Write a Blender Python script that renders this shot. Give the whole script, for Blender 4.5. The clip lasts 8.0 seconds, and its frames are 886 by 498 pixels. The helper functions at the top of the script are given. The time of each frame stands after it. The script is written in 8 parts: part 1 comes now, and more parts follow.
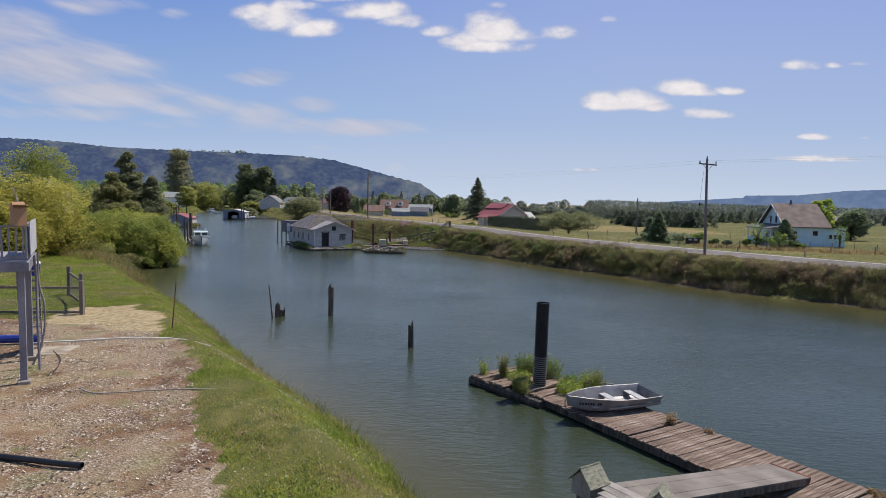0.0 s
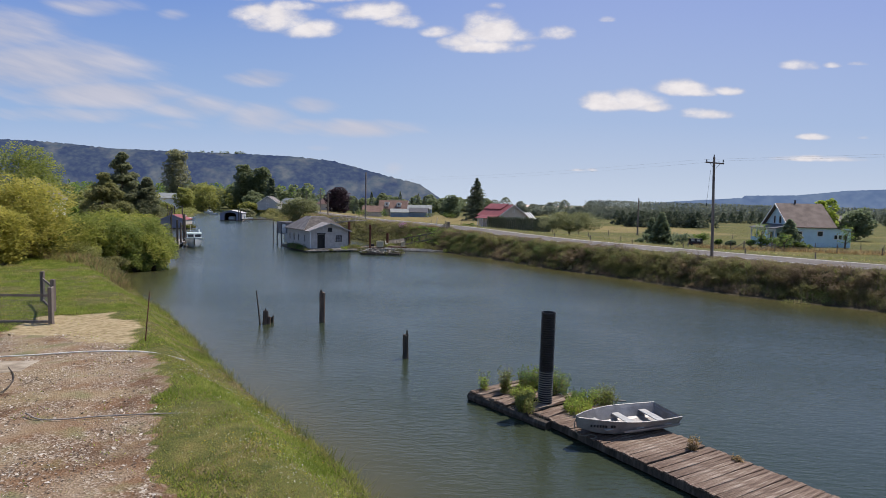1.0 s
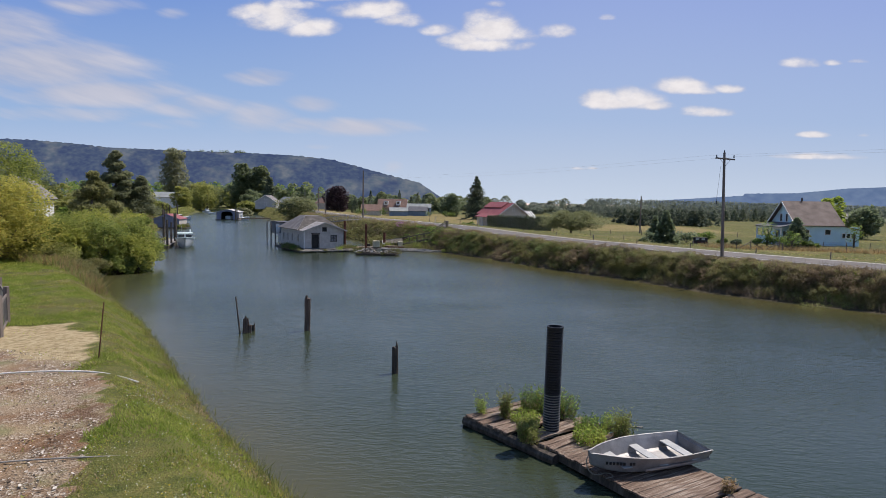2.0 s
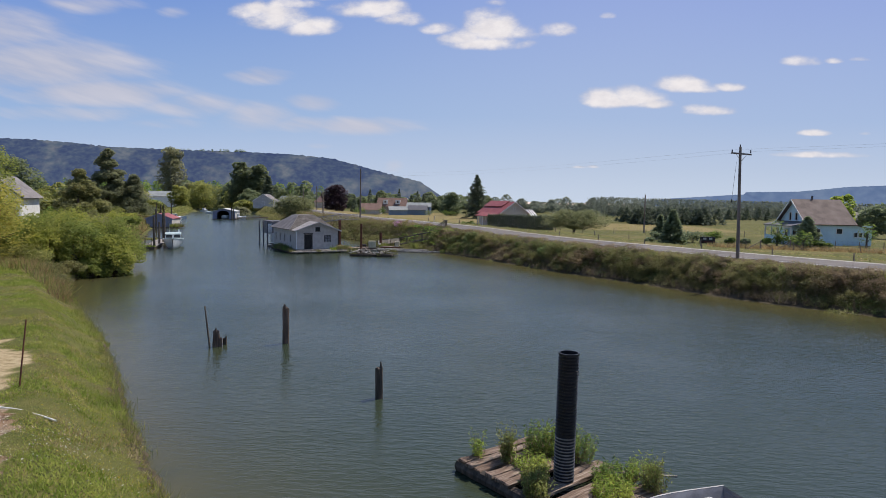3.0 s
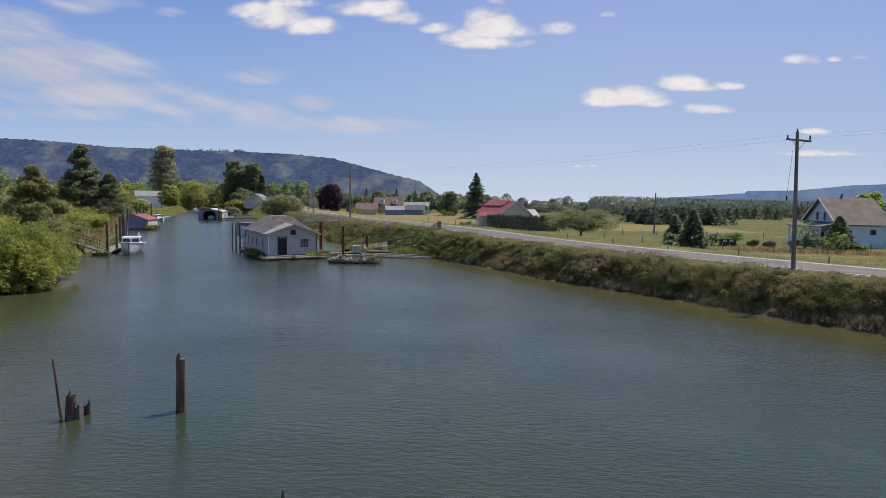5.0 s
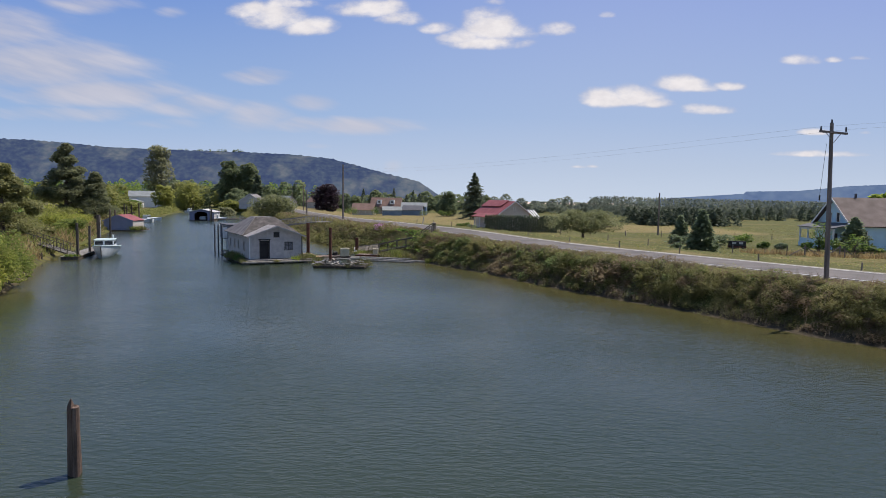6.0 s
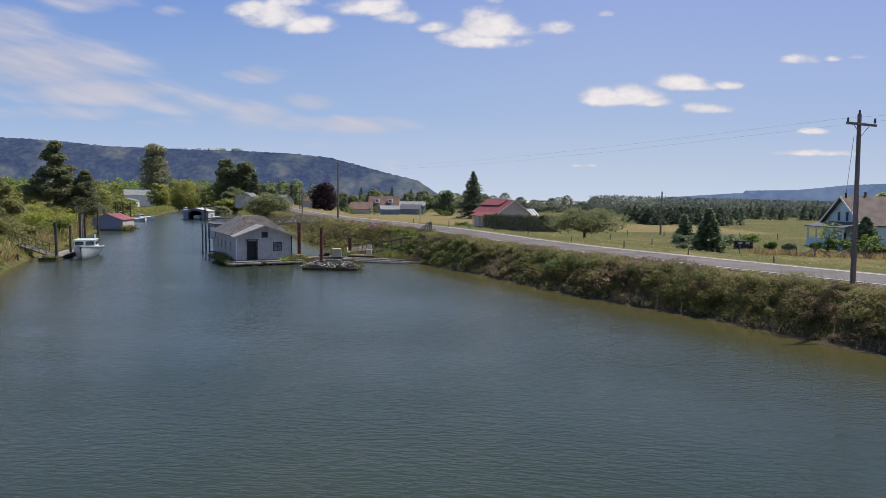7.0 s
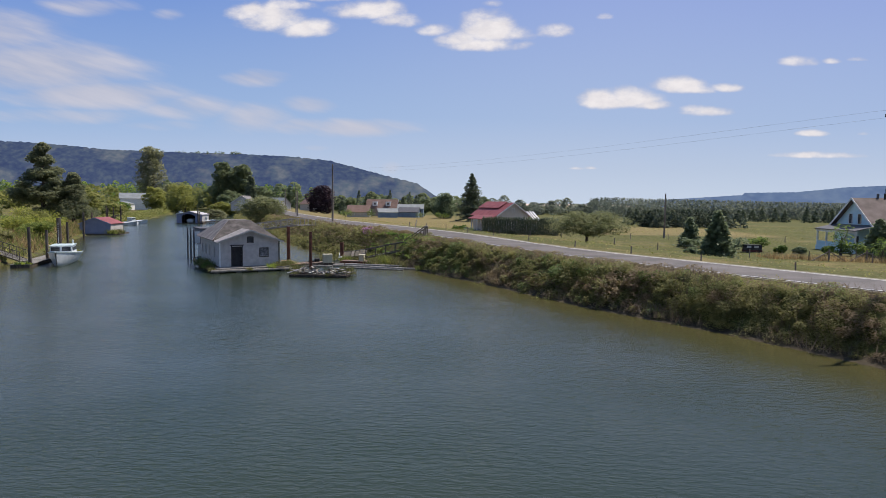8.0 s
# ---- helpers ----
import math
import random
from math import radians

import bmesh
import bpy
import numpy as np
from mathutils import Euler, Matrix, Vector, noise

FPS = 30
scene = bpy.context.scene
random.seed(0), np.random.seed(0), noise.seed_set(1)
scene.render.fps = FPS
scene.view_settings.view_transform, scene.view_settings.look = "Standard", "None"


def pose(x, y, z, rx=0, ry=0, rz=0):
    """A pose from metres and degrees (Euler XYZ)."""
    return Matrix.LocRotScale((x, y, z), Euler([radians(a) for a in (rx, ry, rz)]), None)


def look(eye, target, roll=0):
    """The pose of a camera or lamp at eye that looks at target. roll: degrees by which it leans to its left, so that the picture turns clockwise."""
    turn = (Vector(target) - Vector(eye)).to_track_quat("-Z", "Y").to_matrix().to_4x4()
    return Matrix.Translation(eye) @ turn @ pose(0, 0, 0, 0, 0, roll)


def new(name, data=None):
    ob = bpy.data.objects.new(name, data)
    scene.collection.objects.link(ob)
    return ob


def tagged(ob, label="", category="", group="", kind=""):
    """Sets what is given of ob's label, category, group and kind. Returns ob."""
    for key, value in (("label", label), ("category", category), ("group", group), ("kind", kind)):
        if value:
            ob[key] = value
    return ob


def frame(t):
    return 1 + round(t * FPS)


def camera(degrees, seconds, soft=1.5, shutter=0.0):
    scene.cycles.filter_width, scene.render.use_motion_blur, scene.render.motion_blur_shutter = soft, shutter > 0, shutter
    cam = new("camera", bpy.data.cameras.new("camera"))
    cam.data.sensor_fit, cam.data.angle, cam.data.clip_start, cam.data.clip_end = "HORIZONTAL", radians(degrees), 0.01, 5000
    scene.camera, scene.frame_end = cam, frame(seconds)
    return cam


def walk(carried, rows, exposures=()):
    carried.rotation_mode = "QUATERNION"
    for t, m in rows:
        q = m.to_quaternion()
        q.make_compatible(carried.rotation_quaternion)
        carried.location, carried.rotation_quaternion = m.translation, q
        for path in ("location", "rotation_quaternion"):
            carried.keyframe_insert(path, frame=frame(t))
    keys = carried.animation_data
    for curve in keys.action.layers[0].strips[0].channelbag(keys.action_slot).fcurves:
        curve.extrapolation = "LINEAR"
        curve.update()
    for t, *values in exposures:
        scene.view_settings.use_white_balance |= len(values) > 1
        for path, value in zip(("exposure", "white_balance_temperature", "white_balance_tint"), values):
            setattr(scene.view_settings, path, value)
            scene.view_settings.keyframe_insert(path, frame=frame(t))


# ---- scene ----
cam = camera(72.0, 8.0, soft=0.8)
PATH = [
    (0, (0.158, -1.834, 6.814), (0.122, 0.16, 6.667), 1.2),
    (0.5, (0.164, -0.951, 6.776), (0.131, 1.043, 6.633), 1.2),
    (1, (0.232, 0.105, 6.805), (0.198, 2.1, 6.66), 1.1),
    (1.5, (0.339, 1.324, 6.812), (0.305, 3.318, 6.665), 1.0),
    (3, (0.721, 6.092, 6.769), (0.684, 8.086, 6.616), 0.9),
    (3.5, (0.845, 8.092, 6.758), (0.807, 10.086, 6.606), 0.8),
    (4, (0.983, 10.412, 6.754), (0.945, 12.406, 6.601), 0.9),
    (4.5, (1.171, 12.927, 6.737), (1.132, 14.92, 6.582), 0.8),
    (6, (1.914, 20.236, 6.707), (1.879, 22.23, 6.554), 0.8),
    (6.5, (2.073, 21.566, 6.655), (2.039, 23.56, 6.499), 0.8),
    (7, (2.171, 23.166, 6.655), (2.139, 25.159, 6.499), 0.8),
    (7.5, (2.359, 25.12, 6.657), (2.328, 27.114, 6.503), 0.8),
    (8, (2.435, 26.607, 6.652), (2.405, 28.602, 6.505), 0.7),
]
walk(cam, [(t, look(eye, target, roll)) for t, eye, target, roll in PATH], exposures=[(0.0, 0.18, 6650, 14)])

# ---------------------------------------------------------------- light
SUN_AZ, SUN_EL = 50.0, 60.0          # degrees clockwise from +y, degrees above the horizon
world = bpy.data.worlds.new("world")
scene.world = world
world.use_nodes = True
wn = world.node_tree.nodes
sky = wn.new("ShaderNodeTexSky")
sky.sky_type, sky.sun_disc = "NISHITA", False
sky.sun_elevation, sky.sun_rotation = radians(SUN_EL), radians(SUN_AZ)
sky.altitude, sky.air_density, sky.dust_density, sky.ozone_density = 300, 0.9, 0.0, 5.0
wn["Background"].inputs[1].default_value = 0.225
gm = wn.new("ShaderNodeGamma")
gm.inputs[1].default_value = 0.55
hs = wn.new("ShaderNodeHueSaturation")
hs.inputs["Saturation"].default_value = 1.5
world.node_tree.links.new(sky.outputs[0], gm.inputs[0])
world.node_tree.links.new(gm.outputs[0], hs.inputs["Color"])
tint = wn.new("ShaderNodeMix")
tint.data_type, tint.blend_type = "RGBA", "MULTIPLY"
tint.inputs[0].default_value = 1.0
tint.inputs[7].default_value = (1.27, 1.0, 1.055, 1)
world.node_tree.links.new(hs.outputs[0], tint.inputs[6])
world.node_tree.links.new(tint.outputs[2], wn["Background"].inputs[0])
sun = new("sun", bpy.data.lights.new("sun", "SUN"))
sun.data.energy, sun.data.angle, sun.data.color = 4.5, radians(0.6), (1.0, 0.95, 0.87)
az, el = radians(SUN_AZ), radians(SUN_EL)
sun_dir = Vector((math.sin(az) * math.cos(el), math.cos(az) * math.cos(el), math.sin(el)))
sun.matrix_world = look(sun_dir * 100, (0, 0, 0))


# ---------------------------------------------------------------- materials
def mat(name, colors, scale=4.0, rough=0.8, bump=0.3, metal=0.0, island=0.0, obj_var=0.0, fine=40.0,
        stretch=(1, 1, 1), detail=6.0, spec=0.4, bump_dist=0.02):
    """A surface of two or three colours mixed by noise at two sizes, with relief."""
    m = bpy.data.materials.new(name)
    m.use_nodes = True
    n, l = m.node_tree.nodes, m.node_tree.links
    b = n["Principled BSDF"]
    co = n.new("ShaderNodeTexCoord")
    mp = n.new("ShaderNodeMapping")
    mp.inputs["Scale"].default_value = stretch
    l.new(co.outputs["Object"], mp.inputs[0])
    big = n.new("ShaderNodeTexNoise")
    big.inputs["Scale"].default_value, big.inputs["Detail"].default_value = scale, detail
    small = n.new("ShaderNodeTexNoise")
    small.inputs["Scale"].default_value, small.inputs["Detail"].default_value = fine, 4.0
    l.new(mp.outputs[0], big.inputs[0])
    l.new(mp.outputs[0], small.inputs[0])
    mixn = n.new("ShaderNodeMath")
    mixn.operation = "MULTIPLY_ADD"
    l.new(small.outputs[0], mixn.inputs[0])
    mixn.inputs[1].default_value = 0.45
    l.new(big.outputs[0], mixn.inputs[2])
    src = mixn.outputs[0]
    add = -0.225
    for amount, kind in ((island, "island"), (obj_var, "obj")):
        if amount:
            g = n.new("ShaderNodeNewGeometry") if kind == "island" else n.new("ShaderNodeObjectInfo")
            a = n.new("ShaderNodeMath")
            a.operation = "MULTIPLY_ADD"
            l.new(g.outputs["Random Per Island" if kind == "island" else "Random"], a.inputs[0])
            a.inputs[1].default_value = amount
            l.new(src, a.inputs[2])
            src = a.outputs[0]
            add -= amount / 2
    ad = n.new("ShaderNodeMath")
    ad.operation = "ADD"
    l.new(src, ad.inputs[0])
    ad.inputs[1].default_value = add
    r = n.new("ShaderNodeValToRGB")
    el_ = r.color_ramp.elements
    stops = [0.3 + 0.4 * i / (len(colors) - 1) for i in range(len(colors))]
    while len(el_) < len(colors):
        el_.new(0.5)
    for e, p, c in zip(el_, stops, colors):
        e.position, e.color = p, (*c, 1)
    l.new(ad.outputs[0], r.inputs[0])
    l.new(r.outputs[0], b.inputs["Base Color"])
    b.inputs["Roughness"].default_value, b.inputs["Metallic"].default_value = rough, metal
    b.inputs["Specular IOR Level"].default_value = spec
    if bump:
        bp = n.new("ShaderNodeBump")
        bp.inputs["Strength"].default_value, bp.inputs["Distance"].default_value = bump, bump_dist
        l.new(mixn.outputs[0], bp.inputs["Height"])
        l.new(bp.outputs[0], b.inputs["Normal"])
    return m


def leaf_mat(name, colors, scale=0.5, trans=0.5, island=0.45, gain=2.2):
    colors = [tuple(min(v * gain, 0.8) for v in c) for c in colors]
    m = mat(name, colors, scale=scale, rough=0.6, bump=0, island=island, spec=0.2, fine=3.0, detail=3)
    n, l = m.node_tree.nodes, m.node_tree.links
    b = n["Principled BSDF"]
    ramp = next(x for x in n if x.bl_idname == "ShaderNodeValToRGB")
    t = n.new("ShaderNodeBsdfTranslucent")
    l.new(ramp.outputs[0], t.inputs[0])
    mx = n.new("ShaderNodeMixShader")
    mx.inputs[0].default_value = trans
    l.new(b.outputs[0], mx.inputs[1])
    l.new(t.outputs[0], mx.inputs[2])
    l.new(mx.outputs[0], n["Material Output"].inputs[0])
    return m


M = {}
M["water"] = mat("water", [(0.022, 0.036, 0.023), (0.036, 0.047, 0.030)], scale=0.05, rough=0.16, bump=0, spec=0.5)
wnodes, wlinks = M["water"].node_tree.nodes, M["water"].node_tree.links
wco = wnodes.new("ShaderNodeTexCoord")
heights = []
for sc, st, rot, amp in ((2.2, (1.0, 2.6, 1), 0.5, 0.045), (6.0, (1.0, 2.2, 1), -0.25, 0.012), (0.35, (1, 1.6, 1), 0.2, 0.06)):
    mp_ = wnodes.new("ShaderNodeMapping")
    mp_.inputs["Scale"].default_value, mp_.inputs["Rotation"].default_value = st, (0, 0, rot)
    wlinks.new(wco.outputs["Object"], mp_.inputs[0])
    nz = wnodes.new("ShaderNodeTexNoise")
    nz.inputs["Scale"].default_value, nz.inputs["Detail"].default_value = sc, 3.0
    wlinks.new(mp_.outputs[0], nz.inputs[0])
    mu = wnodes.new("ShaderNodeMath")
    mu.operation = "MULTIPLY"
    mu.inputs[1].default_value = amp
    wlinks.new(nz.outputs[0], mu.inputs[0])
    heights.append(mu)
acc = heights[0].outputs[0]
for hgt in heights[1:]:
    ad_ = wnodes.new("ShaderNodeMath")
    wlinks.new(acc, ad_.inputs[0])
    wlinks.new(hgt.outputs[0], ad_.inputs[1])
    acc = ad_.outputs[0]
wb = wnodes.new("ShaderNodeBump")
wb.inputs["Strength"].default_value, wb.inputs["Distance"].default_value = 0.46, 1.0
wlinks.new(acc, wb.inputs["Height"])
wlinks.new(wb.outputs[0], wnodes["Principled BSDF"].inputs["Normal"])
wnodes["Principled BSDF"].inputs["IOR"].default_value = 1.33

M["plank"] = mat("weathered_plank", [(0.06, 0.036, 0.024), (0.125, 0.078, 0.052), (0.20, 0.14, 0.10), (0.36, 0.30, 0.24)], scale=1.8, obj_var=0.13, stretch=(12, 0.9, 1), bump=0.6)
M["grey_wood"] = mat("grey_wood", [(0.13, 0.115, 0.10), (0.24, 0.22, 0.19), (0.34, 0.31, 0.27)], scale=2.0, obj_var=0.2, stretch=(1, 1, 0.2), bump=0.5)
M["dark_wood"] = mat("dark_wet_wood", [(0.035, 0.027, 0.02), (0.085, 0.066, 0.05), (0.16, 0.13, 0.10)], scale=2.5, obj_var=0.15, stretch=(3, 3, 0.4), bump=0.8)
M["rust"] = mat("rusted_steel", [(0.07, 0.026, 0.016), (0.13, 0.046, 0.026), (0.18, 0.075, 0.042)], scale=3.0, rough=0.85, bump=0.4)
M["plastic"] = mat("black_plastic", [(0.008, 0.009, 0.012), (0.015, 0.016, 0.02)], scale=3.0, rough=0.42, bump=0.05)
M["siding"] = mat("weathered_white_siding", [(0.41, 0.375, 0.34), (0.49, 0.45, 0.41), (0.55, 0.51, 0.465)], scale=2.2, bump=0.15)
M["shingle"] = mat("grey_shingle", [(0.11, 0.098, 0.092), (0.18, 0.163, 0.155), (0.25, 0.23, 0.22)], scale=1.1, bump=0.5, island=0.15)
M["dark"] = mat("dark_interior", [(0.012, 0.011, 0.011), (0.03, 0.028, 0.026)], scale=3, rough=0.7, bump=0.1)
M["asphalt"] = mat("asphalt", [(0.078, 0.067, 0.059), (0.115, 0.10, 0.089), (0.152, 0.133, 0.119)], scale=0.4, bump=0.3, fine=60)
M["white"] = mat("white_paint", [(0.62, 0.62, 0.60), (0.80, 0.80, 0.78)], scale=2, rough=0.5, bump=0.05)
M["alu"] = mat("dull_aluminium", [(0.21, 0.20, 0.195), (0.29, 0.28, 0.272), (0.36, 0.345, 0.335)], scale=3, rough=0.55, metal=0.4, bump=0.08)
M["blue_siding"] = mat("pale_blue_siding", [(0.44, 0.62, 0.70), (0.54, 0.73, 0.80)], scale=0.8, bump=0.1)
M["brown_roof"] = mat("brown_roof", [(0.085, 0.06, 0.05), (0.125, 0.09, 0.076), (0.165, 0.122, 0.104)], scale=0.7, bump=0.3)
M["red_roof"] = mat("red_metal_roof", [(0.21, 0.048, 0.044), (0.31, 0.088, 0.078)], scale=0.7, rough=0.55, bump=0.05)
M["cream"] = mat("cream_wall", [(0.42, 0.38, 0.33), (0.52, 0.48, 0.42)], scale=0.9, bump=0.1)
M["bark"] = mat("bark", [(0.05, 0.037, 0.028), (0.10, 0.08, 0.06), (0.15, 0.12, 0.10)], scale=3, stretch=(1, 1, 0.25), bump=0.8)
M["pole"] = mat("pole_wood", [(0.11, 0.085, 0.07), (0.19, 0.155, 0.13), (0.25, 0.21, 0.18)], scale=2, stretch=(2, 2, 0.15), bump=0.4)
M["glass"] = mat("window_glass", [(0.02, 0.025, 0.03), (0.04, 0.045, 0.05)], scale=2, rough=0.08, bump=0, spec=0.6)
M["leaf_bank"] = leaf_mat("bank_leaves", [(0.030, 0.055, 0.014), (0.065, 0.10, 0.022), (0.13, 0.155, 0.04)])
M["leaf_green"] = leaf_mat("green_leaves", [(0.045, 0.08, 0.016), (0.09, 0.135, 0.028), (0.16, 0.19, 0.045)])
M["leaf_light"] = leaf_mat("light_leaves", [(0.10, 0.14, 0.025), (0.16, 0.20, 0.035), (0.23, 0.25, 0.05)])
M["leaf_dark"] = leaf_mat("dark_needles", [(0.045, 0.056, 0.036), (0.065, 0.080, 0.05), (0.09, 0.106, 0.066)], trans=0.45)
M["leaf_purple"] = leaf_mat("purple_leaves", [(0.016, 0.011, 0.015), (0.027, 0.017, 0.022), (0.042, 0.026, 0.032)], trans=0.3)
M["leaf_dry"] = leaf_mat("dry_leaves", [(0.10, 0.07, 0.035), (0.17, 0.12, 0.055), (0.24, 0.18, 0.09)])
M["leaf_tuft"] = leaf_mat("float_weeds", [(0.06, 0.062, 0.024), (0.10, 0.10, 0.038), (0.15, 0.135, 0.06)])
M["grass"] = leaf_mat("grass_blades", [(0.094, 0.125, 0.020), (0.134, 0.162, 0.030), (0.19, 0.20, 0.052)], island=0.35, trans=0.6, scale=1.2)


# ---------------------------------------------------------------- building helpers
def thing(name, label="", category="", group="", kind="", at=(0, 0, 0), turn=0.0):
    ob = new(name)
    ob.matrix_world = pose(*at, 0, 0, turn)
    return tagged(ob, label, category, group, kind)


def part(name, bm, material, parent=None, label=""):
    me = bpy.data.meshes.new(name)
    bmesh.ops.recalc_face_normals(bm, faces=bm.faces)
    bm.to_mesh(me)
    bm.free()
    me.materials.append(material)
    ob = new(name, me)
    ob.parent = parent
    return tagged(ob, label)


def raw(name, verts, faces, material, parent=None, label="", smooth=False):
    me = bpy.data.meshes.new(name)
    me.from_pydata([tuple(v) for v in verts], [], [tuple(f) for f in faces])
    me.update()
    me.materials.append(material)
    if smooth:
        me.polygons.foreach_set("use_smooth", [True] * len(me.polygons))
    ob = new(name, me)
    ob.parent = parent
    return tagged(ob, label)


def box(bm, c, s, rot=None, bevel=0.0):
    m = Matrix.Translation(c) @ (rot.to_4x4() if rot else Matrix()) @ Matrix.Diagonal((*s, 1))
    g = bmesh.ops.create_cube(bm, size=1.0, matrix=m)
    if bevel:
        edges = list({e for v in g["verts"] for e in v.link_edges})
        bmesh.ops.bevel(bm, geom=edges, offset=bevel, segments=1, affect="EDGES")
    return bm


def BOX(c, s, rot=None, bevel=0.0):
    return box(bmesh.new(), c, s, rot, bevel)


def tube(bm, a, b, r0, r1=None, n=10):
    a, b = Vector(a), Vector(b)
    r1 = r0 if r1 is None else r1
    q = (b - a).to_track_quat("Z", "Y").to_matrix().to_4x4()
    m = Matrix.Translation((a + b) / 2) @ q
    bmesh.ops.create_cone(bm, cap_ends=True, segments=n, radius1=r0, radius2=r1, depth=(b - a).length, matrix=m)
    return bm


def TUBE(a, b, r0, r1=None, n=10):
    return tube(bmesh.new(), a, b, r0, r1, n)


def beam(bm, a, b, w, h):
    """A board from a to b, w wide and h thick."""
    a, b = Vector(a), Vector(b)
    q = (b - a).to_track_quat("X", "Z").to_matrix()
    return box(bm, (a + b) / 2, ((b - a).length, w, h), q)


def BEAM(a, b, w, h):
    return beam(bmesh.new(), a, b, w, h)


def prism(bm, profile, a, b, flip=False):
    """Extrude a closed (u, z) profile along x from a to b; u runs along y."""
    v0 = [bm.verts.new((a, u, z)) for u, z in profile]
    v1 = [bm.verts.new((b, u, z)) for u, z in profile]
    bm.faces.new(v0[::-1])
    bm.faces.new(v1)
    for i in range(len(profile)):
        j = (i + 1) % len(profile)
        bm.faces.new((v0[i], v0[j], v1[j], v1[i]))
    return bm


# ---------------------------------------------------------------- the lie of the land
SHORE_R = [(75, -70), (48, 8), (36.4, 30.2), (30.2, 41.4), (26.8, 45.0), (23.6, 48.0), (20.6, 51.5), (18.8, 54.9), (16.8, 58.4), (14.3, 61.8), (10.8, 66.6), (7.3, 73), (4.1, 79),
           (0.5, 84), (-1.7, 88), (-3.6, 93), (-6.5, 98.5), (-11.5, 104.5), (-17, 112), (-27, 134), (-52, 188), (-90, 286), (-130, 366), (-150, 430)]
SHORE_L = [(14, -70), (9, -20), (5.5, -3), (3.2, 4), (1.0, 9), (-0.75, 11.6), (-1.55, 13.4), (-2.95, 15.6), (-4.75, 17.9), (-7.0, 20.9), (-9.5, 24.5),
           (-12, 28.4), (-15.9, 34.2), (-19.6, 38.8), (-22.3, 42.4), (-25.4, 46.6), (-28.4, 51.0), (-30.4, 55.2), (-29.4, 57.2), (-28.6, 58.8), (-29.6, 62.2), (-33, 68.5), (-37.5, 76), (-42.8, 87), (-47, 98),
           (-53, 110), (-66, 138), (-79, 168), (-90, 196), (-138, 324), (-158, 372), (-175, 430)]
ROAD_NEAR = [(84, -25), (58, 12), (38.6, 38), (32.1, 46), (29.1, 50), (25.5, 55), (22.1, 60), (19.0, 65), (15.7, 70.8), (10.2, 79.5), (6.3, 86.3), (2.2, 93.6), (-5, 107.5),
             (-11, 121), (-24.5, 147), (-47, 205), (-80, 300), (-110, 420), (-150, 700)]
ROAD_W = 5.7


def seg_dist(px, py, pts):
    """Distance from points to a polyline, positive to the left of its way."""
    best = np.full(px.shape, 1e9)
    side = np.ones(px.shape)
    for (ax, ay), (bx, by) in zip(pts[:-1], pts[1:]):
        dx, dy = bx - ax, by - ay
        t = np.clip(((px - ax) * dx + (py - ay) * dy) / (dx * dx + dy * dy), 0, 1)
        ex, ey = px - ax - t * dx, py - ay - t * dy
        d = np.hypot(ex, ey)
        near = d < best
        best = np.where(near, d, best)
        side = np.where(near, np.sign(dx * ey - dy * ex), side)
    return best * side


def smooth(a, b, x):
    t = np.clip((x - a) / (b - a), 0, 1)
    return t * t * (3 - 2 * t)


def road_z(y):
    """The road climbs a little towards the village."""
    return 2.55 + 0.55 * smooth(75, 105, np.asarray(y, float))


def lay(x, y):
    """Height of the ground over the water, for arrays."""
    x, y = np.asarray(x, float), np.asarray(y, float)
    dl = seg_dist(x, y, SHORE_L)            # positive inland on the near bank
    dr = -seg_dist(x, y, SHORE_R)           # positive inland on the dike's bank
    rd = -seg_dist(x, y, ROAD_NEAR)         # positive beyond the road's near edge
    zl = np.where(dl > 0, 0.35 * smooth(0, 0.15, dl) + 1.2 * smooth(0.1, 2.4, dl) + 0.25 * smooth(6, 30, dl), 1.3 * np.maximum(dl, -3) / 3)
    top = road_z(y) - 0.17
    crest = top * smooth(0.1, 3.6, dr)
    crest = np.maximum(crest, np.where(dr > 0.0, (top + 0.05) * smooth(-3.0, -0.5, rd) * smooth(0.15, 2.0, dr), 0))
    zr = np.where(rd > ROAD_W, crest + (0.32 - crest) * smooth(ROAD_W + 1.5, ROAD_W + 32, rd), crest)
    zr = np.where(dr > 0, zr, 1.3 * np.maximum(dr, -3) / 3)
    z = np.where(dl > 0, zl, np.where(dr > 0, zr, np.maximum(zl, zr)))
    both = smooth(425, 445, y)
    return z * (1 - both) + 1.2 * both


def ground_z(x, y):
    return float(lay(np.array([x]), np.array([y]))[0])


def axis(lo, hi, step, far_lo, far_hi, grow=1.18):
    a = list(np.arange(lo, hi + step / 2, step))
    s = step
    while a[-1] < far_hi:
        s *= grow
        a.append(a[-1] + s)
    s = step
    while a[0] > far_lo:
        s *= grow
        a.insert(0, a[0] - s)
    return np.array(a)


